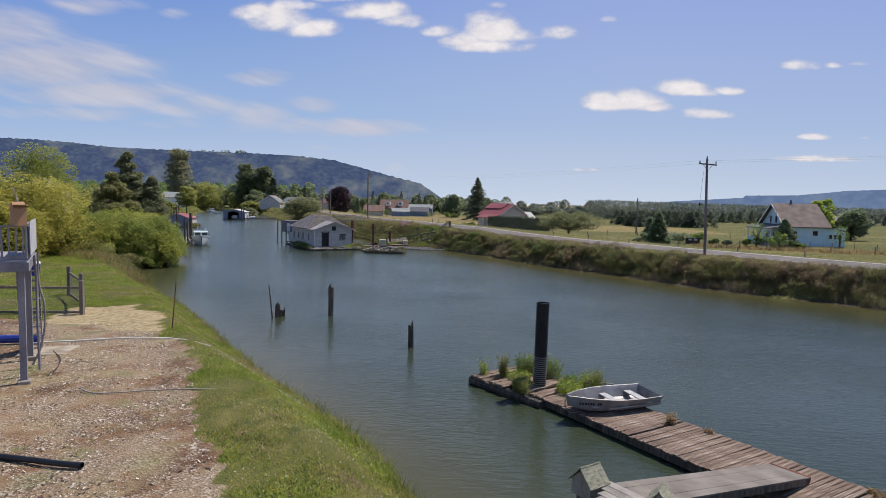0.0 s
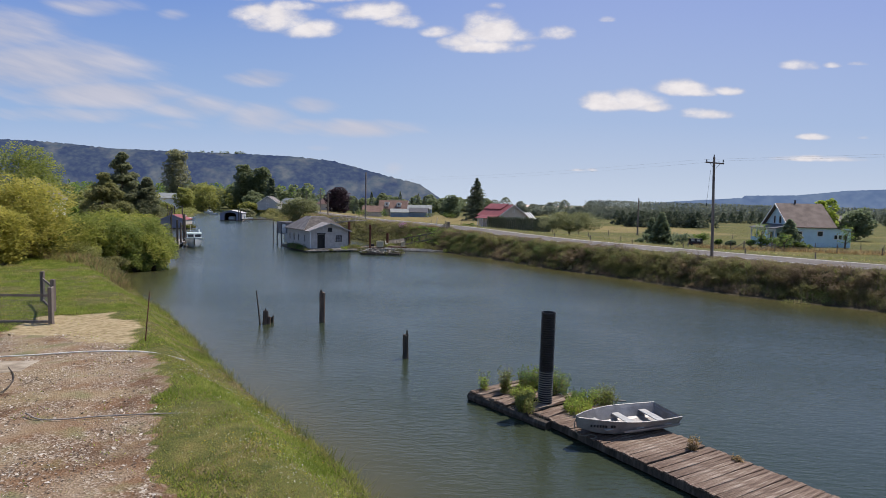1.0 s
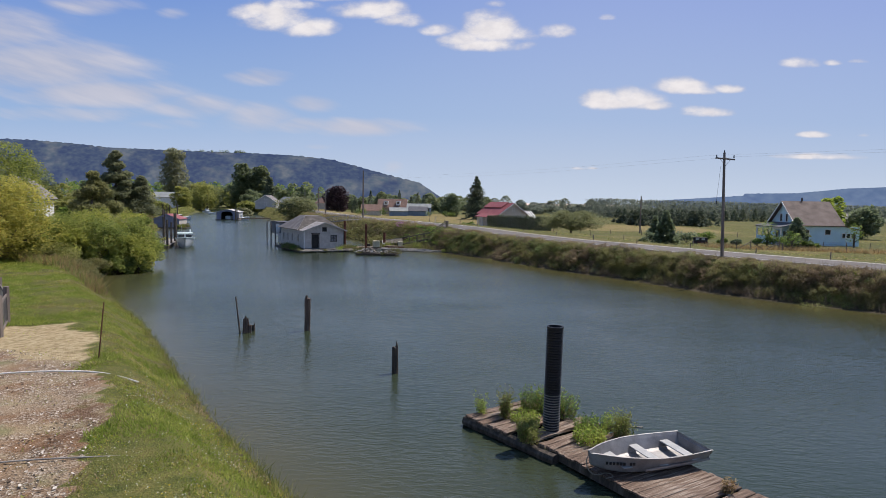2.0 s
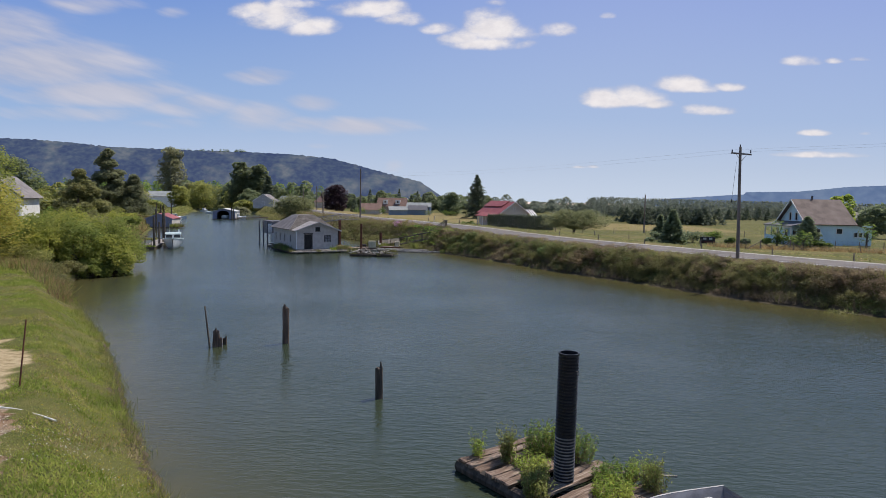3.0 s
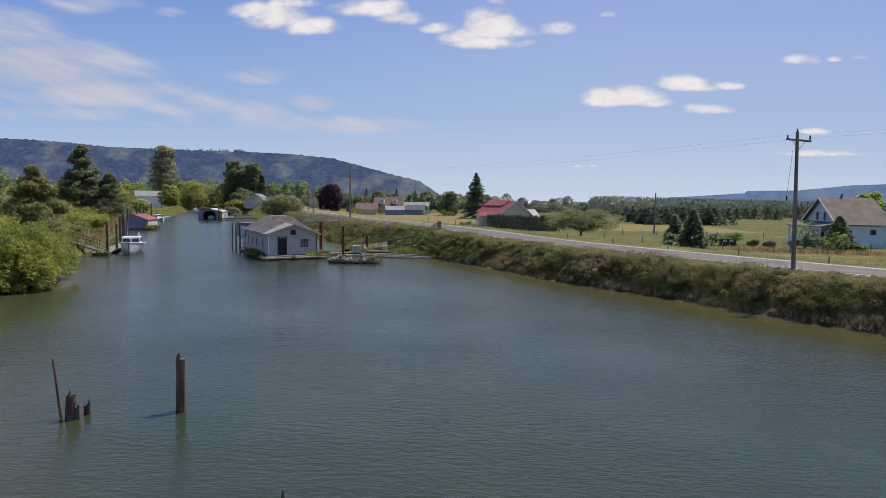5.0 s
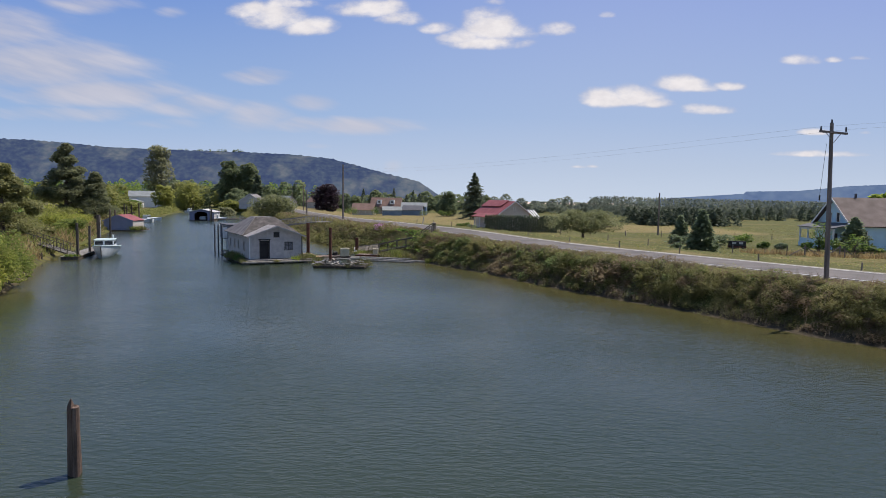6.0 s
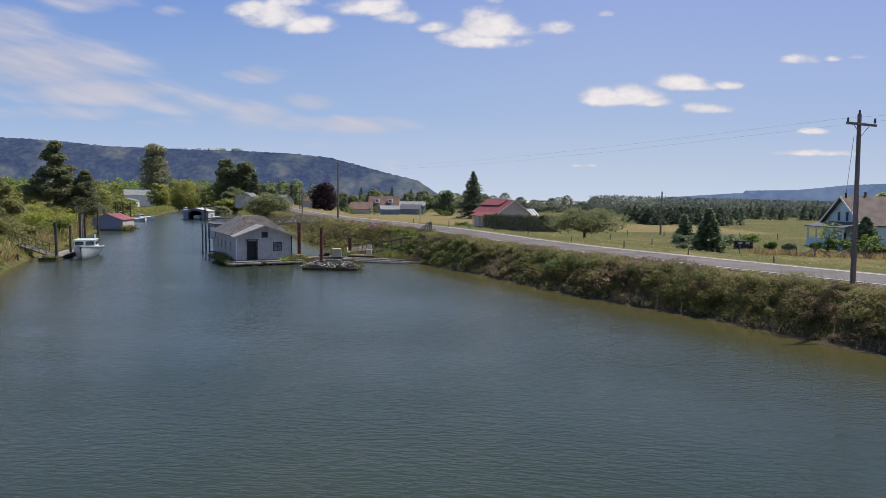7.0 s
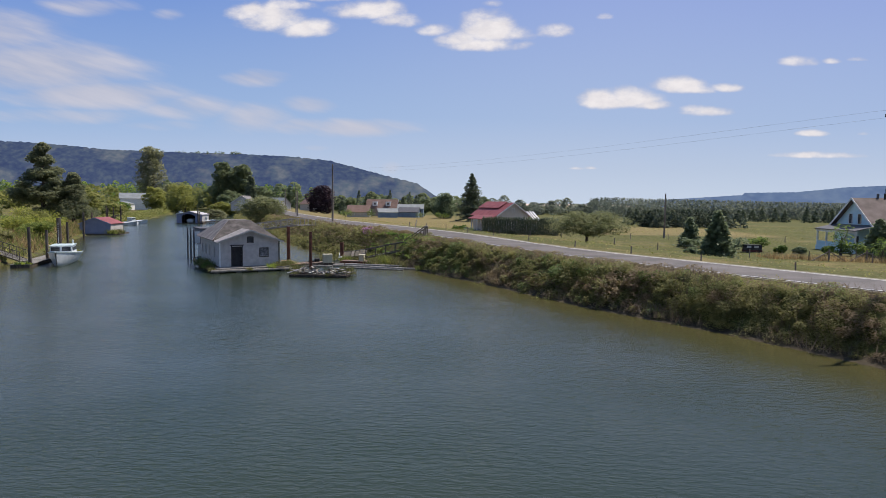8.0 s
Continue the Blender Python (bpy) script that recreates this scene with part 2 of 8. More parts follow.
gx, gy = axis(-34, 32, 0.34, -4800, 4800, 1.1), axis(4, 62, 0.34, -400, 4800, 1.04)
GX, GY = np.meshgrid(gx, gy)
GZ = lay(GX, GY)
rough_land = np.where(GZ > 0.3, 1.0, 0.3)
GZ = GZ + rough_land * 0.05 * (np.sin(GX * 1.7 + np.sin(GY * 1.1)) * np.sin(GY * 1.3 + np.sin(GX * 0.7)))
nx, ny = len(gx), len(gy)
gverts = np.stack([GX.ravel(), GY.ravel(), GZ.ravel()], 1)
ii = np.arange(nx * ny).reshape(ny, nx)
gfaces = np.stack([ii[:-1, :-1].ravel(), ii[:-1, 1:].ravel(), ii[1:, 1:].ravel(), ii[1:, :-1].ravel()], 1)


def in_poly(px, py, poly):
    inside = np.zeros(px.shape, bool)
    for (ax, ay), (bx, by) in zip(poly, poly[1:] + poly[:1]):
        cross = ((ay > py) != (by > py)) & (px < (bx - ax) * (py - ay) / (by - ay + 1e-12) + ax)
        inside ^= cross
    return inside


def wobble(x, y, s=1.0, k=0):
    """Cheap smooth noise, about -1 to 1."""
    return (np.sin(x * s * 1.3 + 2.1 * np.sin(y * s * 0.9 + k)) + np.sin(y * s * 1.7 + 1.7 * np.sin(x * s * 0.8 + 2 * k)) +
            0.6 * np.sin((x + y) * s * 3.1 + k) * np.sin((x - y) * s * 2.3)) / 2.6


GRAVEL = [(-60, 20), (-24, 22.6), (-17, 23.6), (-13.2, 22.6), (-10.0, 20.4), (-8.2, 17.5), (-7.0, 14.6), (-5.7, 11.7), (-4.2, 9.6), (-2.0, 5), (0, -4), (2, -40), (-60, -40)]
EARTH = [(-18, 26.8), (-15.5, 27.2), (-12.6, 24.6), (-11.2, 21.4), (-13, 21.8), (-17.4, 23.2)]
wx, wy = GX + 0.45 * wobble(GX, GY, 1.1), GY + 0.45 * wobble(GX, GY, 1.3, 3)
zone_gravel = in_poly(wx, wy, GRAVEL).astype(float)
zone_earth = in_poly(wx, wy, EARTH).astype(float)
# waterline strip: mud, with the undercut bank's shade put into its colour
zone_mud_shade = np.maximum(smooth(1.3, 0.5, np.abs(seg_dist(GX, GY, SHORE_R))), smooth(0.45, 0.1, np.abs(seg_dist(GX, GY, SHORE_L))))
rdist = -seg_dist(GX, GY, ROAD_NEAR)
right_land = rdist > ROAD_W
gold = right_land * smooth(70, 12, GX + 0.10 * GY + 6 * wobble(GX, GY, 0.05)) * smooth(118, 140, GY) * smooth(420, 330, GY)
strip = right_land * smooth(150, 168, GY + 5 * wobble(GX, GY, 0.06)) * smooth(225, 200, GY - 0.1 * GX) * smooth(26, 38, GX) * smooth(84, 70, GX)
verge = smooth(-1.2, -0.2, rdist) * smooth(ROAD_W + 2.2, ROAD_W + 0.4, rdist)
far_left = (seg_dist(GX, GY, SHORE_L) > 3) * smooth(60, 90, GY) * 0.45
zone_dry = np.clip(np.maximum.reduce([gold, strip, verge * 0.8, far_left, 0.25 + 0.40 * wobble(GX, GY, 0.09) + 0.15 * wobble(GX, GY, 0.31, 2)]), 0, 1)

zone_dry *= 1 - smooth(62, 52, GY) * (seg_dist(GX, GY, SHORE_L) > -3)
m = bpy.data.materials.new("grassland")
m.use_nodes = True
n, l = m.node_tree.nodes, m.node_tree.links
bsdf = n["Principled BSDF"]
bsdf.inputs["Roughness"].default_value = 0.9
bsdf.inputs["Specular IOR Level"].default_value = 0.15
tc = n.new("ShaderNodeTexCoord")


def noise_node(scale, detail=5.0):
    t = n.new("ShaderNodeTexNoise")
    t.inputs["Scale"].default_value, t.inputs["Detail"].default_value = scale, detail
    l.new(tc.outputs["Object"], t.inputs[0])
    return t.outputs[0]


def ramp_node(src, *stops):
    r = n.new("ShaderNodeValToRGB")
    while len(r.color_ramp.elements) < len(stops):
        r.color_ramp.elements.new(0.5)
    for e, (p, c) in zip(r.color_ramp.elements, stops):
        e.position, e.color = p, (*c, 1)
    l.new(src, r.inputs[0])
    return r.outputs[0]


def mix_node(fac, a, b):
    x = n.new("ShaderNodeMix")
    x.data_type = "RGBA"
    l.new(fac, x.inputs[0])
    l.new(a, x.inputs[6])
    l.new(b, x.inputs[7])
    return x.outputs[2]


def math_node(op, a, b):
    x = n.new("ShaderNodeMath")
    x.operation, x.use_clamp = op, op == "SMOOTH"
    for sock, v in zip(x.inputs, (a, b)):
        if isinstance(v, float):
            sock.default_value = v
        else:
            l.new(v, sock)
    return x.outputs[0]


def zone_node(attr, scale, sharp=5.0, level=0.5):
    """A zone's edge, broken up by noise."""
    a = n.new("ShaderNodeAttribute")
    a.attribute_name = attr
    s = math_node("ADD", a.outputs["Fac"], math_node("MULTIPLY", math_node("SUBTRACT", noise_node(scale), 0.5), 0.9))
    s = math_node("MULTIPLY", math_node("SUBTRACT", s, level), sharp)
    x = n.new("ShaderNodeMath")
    x.operation, x.use_clamp = "ADD", True
    l.new(s, x.inputs[0])
    x.inputs[1].default_value = 0.5
    return x.outputs[0]


green = mix_node(noise_node(0.9), ramp_node(noise_node(14.0), (0.3, (0.054, 0.064, 0.016)), (0.7, (0.105, 0.108, 0.028))),
                 ramp_node(noise_node(5.0), (0.3, (0.074, 0.079, 0.020)), (0.7, (0.138, 0.126, 0.036))))
dry = mix_node(noise_node(0.12), ramp_node(noise_node(3.0), (0.3, (0.17, 0.125, 0.052)), (0.7, (0.27, 0.205, 0.088))),
               ramp_node(noise_node(6.0), (0.3, (0.13, 0.12, 0.04)), (0.7, (0.25, 0.20, 0.08))))
stones = n.new("ShaderNodeTexVoronoi")
stones.inputs["Scale"].default_value = 22.0
l.new(tc.outputs["Object"], stones.inputs[0])
soil = ramp_node(noise_node(0.45), (0.38, (0.10, 0.052, 0.028)), (0.48, (0.20, 0.115, 0.062)), (0.58, (0.27, 0.20, 0.13)))
chips = ramp_node(stones.outputs["Color"], (0.15, (0.09, 0.058, 0.038)), (0.55, (0.21, 0.155, 0.105)), (0.9, (0.50, 0.45, 0.37)))
gravel = mix_node(ramp_node(noise_node(2.2), (0.40, (0.1,) * 3), (0.6, (0.8,) * 3)), soil, chips)
moss = ramp_node(noise_node(20.0), (0.3, (0.08, 0.10, 0.03)), (0.7, (0.17, 0.18, 0.07)))
gravel = mix_node(ramp_node(noise_node(0.75), (0.56, (0.0,) * 3), (0.68, (0.7,) * 3)), gravel, moss)
straw = ramp_node(noise_node(6.0), (0.3, (0.22, 0.17, 0.09)), (0.7, (0.38, 0.31, 0.19)))
gravel = mix_node(ramp_node(noise_node(0.5), (0.52, (0.0,) * 3), (0.66, (0.6,) * 3)), gravel, straw)
earth = ramp_node(noise_node(5.0, 8.0), (0.3, (0.22, 0.165, 0.085)), (0.5, (0.34, 0.265, 0.15)), (0.7, (0.44, 0.36, 0.22)))
patch = ramp_node(noise_node(0.22, 8.0), (0.40, (0.0,) * 3), (0.62, (1.0,) * 3))
green = mix_node(patch, green, ramp_node(noise_node(2.0, 8.0), (0.3, (0.055, 0.066, 0.016)), (0.5, (0.100, 0.102, 0.028)), (0.7, (0.165, 0.138, 0.048))))
col = mix_node(zone_node("dry", 0.5, 2.5, 0.55), green, dry)
col = mix_node(zone_node("gravel", 1.6, 6.0), col, gravel)
col = mix_node(zone_node("earth", 1.2, 1.6, 0.62), col, earth)
# muddy soil, kept dark to paint the shade under the bank
mud_shade = ramp_node(noise_node(3.0), (0.3, (0.045, 0.036, 0.022)), (0.7, (0.10, 0.08, 0.05)))
col = mix_node(zone_node("mud_shade", 1.5, 3.0), col, mud_shade)
l.new(col, bsdf.inputs["Base Color"])
bp = n.new("ShaderNodeBump")
bp.inputs["Strength"].default_value, bp.inputs["Distance"].default_value = 0.6, 0.05
l.new(math_node("ADD", noise_node(9.0), stones.outputs["Distance"]), bp.inputs["Height"])
l.new(bp.outputs[0], bsdf.inputs["Normal"])
M["ground"] = m
ground = tagged(raw("ground", gverts.tolist(), gfaces.tolist(), M["ground"], smooth=True),
                "grassy banks, bare gravel yard and flat farm fields", "ground", kind="structure")
for nm, arr in (("dry", zone_dry), ("gravel", zone_gravel), ("earth", zone_earth), ("mud_shade", zone_mud_shade)):
    at_ = ground.data.attributes.new(nm, "FLOAT", "POINT")
    at_.data.foreach_set("value", np.ascontiguousarray(arr.ravel(), dtype=np.float32))
wgx, wgy = np.concatenate([[-600, -300, -200, -150, -130], np.arange(-115, 45, 1.4), [50, 60, 90, 150, 400]]), np.concatenate([[-300, -100, -30], np.arange(0, 230, 1.4), [240, 260, 300, 340, 380, 470]])
WX, WY = np.meshgrid(wgx, wgy)
wid = np.arange(WX.size).reshape(WX.shape)
wfaces = np.stack([wid[:-1, :-1].ravel(), wid[:-1, 1:].ravel(), wid[1:, 1:].ravel(), wid[1:, :-1].ravel()], 1)
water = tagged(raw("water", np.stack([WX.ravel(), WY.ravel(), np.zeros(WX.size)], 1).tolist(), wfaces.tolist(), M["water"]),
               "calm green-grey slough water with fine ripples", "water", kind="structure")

# silty shallows at the near bank, mostly painted bramble reflection along the dike
silt_reflection_tint = np.exp(-np.abs(seg_dist(WX, WY, SHORE_L)) / 2.4) + 0.85 * np.exp(-(np.abs(seg_dist(WX, WY, SHORE_R)) / 5.0) ** 1.5)
at_ = water.data.attributes.new("silt_reflection_tint", "FLOAT", "POINT")
at_.data.foreach_set("value", np.ascontiguousarray(np.clip(silt_reflection_tint, 0, 1).ravel(), dtype=np.float32))
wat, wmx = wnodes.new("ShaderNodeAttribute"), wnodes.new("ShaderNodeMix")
wat.attribute_name, wmx.data_type = "silt_reflection_tint", "RGBA"
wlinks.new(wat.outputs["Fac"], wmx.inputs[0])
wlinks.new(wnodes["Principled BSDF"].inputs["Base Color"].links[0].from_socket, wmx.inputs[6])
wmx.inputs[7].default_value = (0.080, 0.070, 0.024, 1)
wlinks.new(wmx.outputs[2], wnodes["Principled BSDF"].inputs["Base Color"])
# gusts roughen the open water in patches; the lee of the banks lies calm
gust = wnodes.new("ShaderNodeTexNoise")
gust.inputs["Scale"].default_value, gust.inputs["Detail"].default_value = 0.09, 4.0
wlinks.new(wco.outputs["Object"], gust.inputs[0])
gmap, calm, force = wnodes.new("ShaderNodeMapRange"), wnodes.new("ShaderNodeMapRange"), wnodes.new("ShaderNodeMath")
wlinks.new(gust.outputs[0], gmap.inputs[0])
gmap.inputs[1].default_value, gmap.inputs[2].default_value, gmap.inputs[3].default_value, gmap.inputs[4].default_value = 0.36, 0.64, 0.48, 1.05
wlinks.new(wat.outputs["Fac"], calm.inputs[0])
calm.inputs[1].default_value, calm.inputs[2].default_value, calm.inputs[3].default_value, calm.inputs[4].default_value = 0.05, 0.8, 1.0, 0.35
force.operation = "MULTIPLY"
wlinks.new(gmap.outputs[0], force.inputs[0])
wlinks.new(calm.outputs[0], force.inputs[1])
wlinks.new(force.outputs[0], wb.inputs["Strength"])

# ---------------------------------------------------------------- sky backdrop and hills
cl = bpy.data.materials.new("clouds")
cl.use_nodes = True
n, l = cl.node_tree.nodes, cl.node_tree.links
n.remove(n["Principled BSDF"])
tc = n.new("ShaderNodeTexCoord")
sp = n.new("ShaderNodeSeparateXYZ")
l.new(tc.outputs["Object"], sp.inputs[0])
u_, v_ = math_node("DIVIDE", sp.outputs[0], sp.outputs[1]), math_node("DIVIDE", sp.outputs[2], sp.outputs[1])
cmb = n.new("ShaderNodeCombineXYZ")
l.new(u_, cmb.inputs[0])
l.new(math_node("MULTIPLY", v_, 1.7), cmb.inputs[1])


def cloud_noise(scale, detail, rough=0.6):
    t = n.new("ShaderNodeTexNoise")
    t.inputs["Scale"].default_value, t.inputs["Detail"].default_value, t.inputs["Roughness"].default_value = scale, detail, rough
    l.new(cmb.outputs[0], t.inputs[0])
    return t.outputs[0]


puff = math_node("ADD", math_node("MULTIPLY", math_node("SUBTRACT", cloud_noise(15.0, 6.0, 0.58), 0.5), 1.7),
                 math_node("MULTIPLY", math_node("SUBTRACT", cloud_noise(42.0, 3.0, 0.5), 0.5), 0.55))
streak_at = n.new("ShaderNodeCombineXYZ")
l.new(math_node("ADD", u_, math_node("MULTIPLY", v_, 1.6)), streak_at.inputs[0])
l.new(math_node("MULTIPLY", math_node("ADD", v_, math_node("MULTIPLY", u_, 0.18)), 3.2), streak_at.inputs[1])
streak_n = n.new("ShaderNodeTexNoise")
streak_n.inputs["Scale"].default_value, streak_n.inputs["Detail"].default_value = 9.0, 7.0
l.new(streak_at.outputs[0], streak_n.inputs[0])
streak = math_node("MULTIPLY", math_node("SUBTRACT", streak_n.outputs[0], 0.5), 2.0)
# place and half size of each cloud, and how dense it is, in the tangent of azimuth and height
CLOUDS = [(-0.330, 0.300, 0.040, 0.020, 1.00), (-0.290, 0.290, 0.055, 0.026, 1.15), (-0.240, 0.276, 0.046, 0.020, 1.05), (-0.350, 0.326, 0.040, 0.012, 0.60), (-0.270, 0.312, 0.050, 0.012, 0.80),
          (-0.190, 0.330, 0.066, 0.016, 0.95), (-0.140, 0.306, 0.058, 0.020, 1.05), (-0.090, 0.290, 0.040, 0.015, 0.95), (-0.235, 0.336, 0.060, 0.010, 0.70), (-0.120, 0.338, 0.050, 0.010, 0.55),
          (0.012, 0.262, 0.036, 0.018, 0.95), (0.058, 0.276, 0.046, 0.030, 1.20), (0.050, 0.254, 0.064, 0.015, 1.05), (0.092, 0.272, 0.036, 0.018, 0.90), (-0.030, 0.276, 0.040, 0.013, 0.65), (0.155, 0.276, 0.034, 0.016, 0.70), (0.060, 0.318, 0.022, 0.010, 0.40),
          (0.243, 0.168, 0.038, 0.018, 1.15), (0.285, 0.171, 0.046, 0.020, 1.20), (0.312, 0.163, 0.036, 0.011, 1.00), (0.357, 0.192, 0.044, 0.015, 1.10), (0.392, 0.188, 0.034, 0.010, 0.90), (0.432, 0.190, 0.030, 0.009, 0.95), (0.405, 0.152, 0.044, 0.010, 1.00), (0.385, 0.156, 0.026, 0.009, 0.90),
          (0.546, 0.232, 0.030, 0.011, 0.95), (0.597, 0.234, 0.016, 0.007, 0.80), (0.639, 0.237, 0.024, 0.006, 0.55), (0.575, 0.120, 0.027, 0.007, 0.75), (0.583, 0.086, 0.078, 0.007, 0.90),
          (0.198, 0.061, 0.020, 0.004, 0.65), (0.222, 0.062, 0.014, 0.004, 0.65), (0.237, 0.300, 0.018, 0.008, 0.40), (0.653, 0.121, 0.016, 0.005, 0.45)]
HAZE = [(-0.598, 0.310, 0.093, 0.017, 0.70), (-0.765, 0.268, 0.150, 0.045, 0.95), (-0.690, 0.215, 0.190, 0.045, 1.05), (-0.583, 0.171, 0.149, 0.024, 1.00), (-0.318, 0.201, 0.056, 0.015, 0.80), (-0.318, 0.136, 0.075, 0.032, 0.70), (-0.234, 0.159, 0.054, 0.017, 0.70), (-0.159, 0.122, 0.092, 0.016, 0.95), (-0.248, 0.124, 0.072, 0.015, 0.80), (-0.431, 0.153, 0.101, 0.024, 0.65), (-0.103, 0.057, 0.022, 0.013, 0.55), (-0.479, 0.122, 0.084, 0.013, 0.50), (-0.224, 0.090, 0.036, 0.007, 0.50), (-0.460, 0.298, 0.035, 0.013, 0.40), (-0.621, 0.136, 0.177, 0.017, 0.50)]


def blob_sum(table, hard, noise_out, gain, flat_base=False):
    total = None
    for cu, cv, ru, rv, dens in table:
        du = math_node("DIVIDE", math_node("SUBTRACT", u_, float(cu)), float(ru))
        dv = math_node("DIVIDE", math_node("SUBTRACT", v_, float(cv)), float(rv))
        if flat_base:
            dv = math_node("MAXIMUM", dv, math_node("MULTIPLY", dv, -1.7))
        d2 = math_node("ADD", math_node("MULTIPLY", du, du), math_node("MULTIPLY", dv, dv))
        fall = math_node("SUBTRACT", float(dens), math_node("MULTIPLY", d2, 0.75))
        total = fall if total is None else math_node("MAXIMUM", total, fall)
    s = math_node("ADD", total, math_node("MULTIPLY", noise_out, gain))
    x = n.new("ShaderNodeMapRange")
    x.interpolation_type = "SMOOTHSTEP"
    l.new(s, x.inputs[0])
    x.inputs[1].default_value, x.inputs[2].default_value = -0.12, hard
    return x.outputs[0]


dense = blob_sum(CLOUDS, 1.1, puff, 1.25, True)
veil = math_node("MULTIPLY", blob_sum(HAZE, 1.2, streak, 1.15), 0.78)
cover = math_node("MAXIMUM", dense, veil)


def fade_node(src, lo, hi):
    x = n.new("ShaderNodeMapRange")
    x.interpolation_type = "SMOOTHSTEP"
    l.new(src, x.inputs[0])
    x.inputs[1].default_value, x.inputs[2].default_value = lo, hi
    return x.outputs[0]


# clear sky: pale over the horizon, deeper blue upwards and away from the sun
sky_left = ramp_node(v_, (0.0, (0.48, 0.575, 0.70)), (0.06, (0.395, 0.50, 0.665)), (0.14, (0.275, 0.415, 0.64)), (0.32, (0.165, 0.290, 0.60)), (0.6, (0.11, 0.235, 0.56)))
sky_right = ramp_node(v_, (0.0, (0.49, 0.585, 0.70)), (0.06, (0.415, 0.515, 0.66)), (0.14, (0.330, 0.448, 0.655)), (0.32, (0.262, 0.362, 0.645)), (0.6, (0.17, 0.28, 0.60)))
clear = mix_node(fade_node(u_, -0.55, 0.35), sky_left, sky_right)
cloud = mix_node(dense, mix_node(fade_node(v_, 0.05, 0.2), ramp_node(v_, (0.0, (0.52, 0.54, 0.60)), (0.2, (0.50, 0.51, 0.58))), ramp_node(streak_n.outputs[0], (0.3, (0.40, 0.42, 0.50)), (0.7, (0.56, 0.56, 0.61)))),
                 ramp_node(cloud_noise(26.0, 4.0), (0.3, (0.63, 0.63, 0.66)), (0.6, (0.74, 0.735, 0.745))))
em = n.new("ShaderNodeEmission")
l.new(mix_node(cover, clear, cloud), em.inputs[0])
tr = n.new("ShaderNodeBsdfTransparent")
mx = n.new("ShaderNodeMixShader")
l.new(math_node("MAXIMUM", fade_node(v_, 0.44, 0.60), fade_node(math_node("ABSOLUTE", u_, 0.0), 1.0, 1.45)), mx.inputs[0])
l.new(em.outputs[0], mx.inputs[1])
l.new(tr.outputs[0], mx.inputs[2])
l.new(mx.outputs[0], n["Material Output"].inputs[0])
dv_, df_ = [], []
NA, NE = 48, 20
for j in range(NE + 1):
    for i in range(NA + 1):
        a, e = radians(-58 + 116 * i / NA), radians(0.2 + 34 * j / NE)
        dv_.append((4900 * math.sin(a) * math.cos(e), 4900 * math.cos(a) * math.cos(e), 4900 * math.sin(e)))
for j in range(NE):
    for i in range(NA):
        a = j * (NA + 1) + i
        df_.append((a, a + 1, a + NA + 2, a + NA + 1))
backdrop = tagged(raw("backdrop", dv_, df_, cl), "scattered white summer clouds in a blue sky", "sky", kind="structure")
backdrop.visible_shadow = False

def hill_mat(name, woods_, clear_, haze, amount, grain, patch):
    """Forest with lighter clearings; a faint blue glow stands in for kilometres of air."""
    global n, l
    m = bpy.data.materials.new(name)
    m.use_nodes = True
    n, l = m.node_tree.nodes, m.node_tree.links
    co = n.new("ShaderNodeTexCoord")
    sp_, mp = n.new("ShaderNodeSeparateXYZ"), n.new("ShaderNodeCombineXYZ")
    l.new(co.outputs["Object"], sp_.inputs[0])
    l.new(math_node("MULTIPLY", math_node("DIVIDE", sp_.outputs[0], sp_.outputs[1]), 3000.0), mp.inputs[0])
    l.new(math_node("MULTIPLY", sp_.outputs[2], 1.5), mp.inputs[1])

    def grain_node(scale, detail):
        t = n.new("ShaderNodeTexNoise")
        t.inputs["Scale"].default_value, t.inputs["Detail"].default_value = scale, detail
        l.new(mp.outputs[0], t.inputs[0])
        return t.outputs[0]

    trees = ramp_node(math_node("ADD", math_node("MULTIPLY", grain_node(grain, 6.0), 0.6), math_node("MULTIPLY", grain_node(patch * 3, 4.0), 0.4)), (0.38, woods_[0]), (0.50, woods_[1]), (0.62, woods_[2]))
    open_ = ramp_node(grain_node(grain * 0.7, 5.0), (0.35, clear_[0]), (0.65, clear_[1]))
    b = n["Principled BSDF"]
    l.new(mix_node(ramp_node(grain_node(patch, 7.0), (0.52, (0.0,) * 3), (0.60, (0.75,) * 3)), trees, open_), b.inputs["Base Color"])
    b.inputs["Roughness"].default_value, b.inputs["Specular IOR Level"].default_value = 0.95, 0.0
    # emission paints the distance haze; the hill itself gives off no light
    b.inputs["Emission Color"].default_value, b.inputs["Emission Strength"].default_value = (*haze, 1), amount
    return m


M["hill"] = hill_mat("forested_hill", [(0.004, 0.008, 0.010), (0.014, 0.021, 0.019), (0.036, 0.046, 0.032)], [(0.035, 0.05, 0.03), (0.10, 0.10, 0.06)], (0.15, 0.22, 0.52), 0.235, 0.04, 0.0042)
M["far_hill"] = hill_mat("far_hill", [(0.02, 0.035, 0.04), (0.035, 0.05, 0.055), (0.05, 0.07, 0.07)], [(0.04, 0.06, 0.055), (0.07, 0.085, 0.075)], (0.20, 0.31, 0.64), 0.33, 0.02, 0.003)


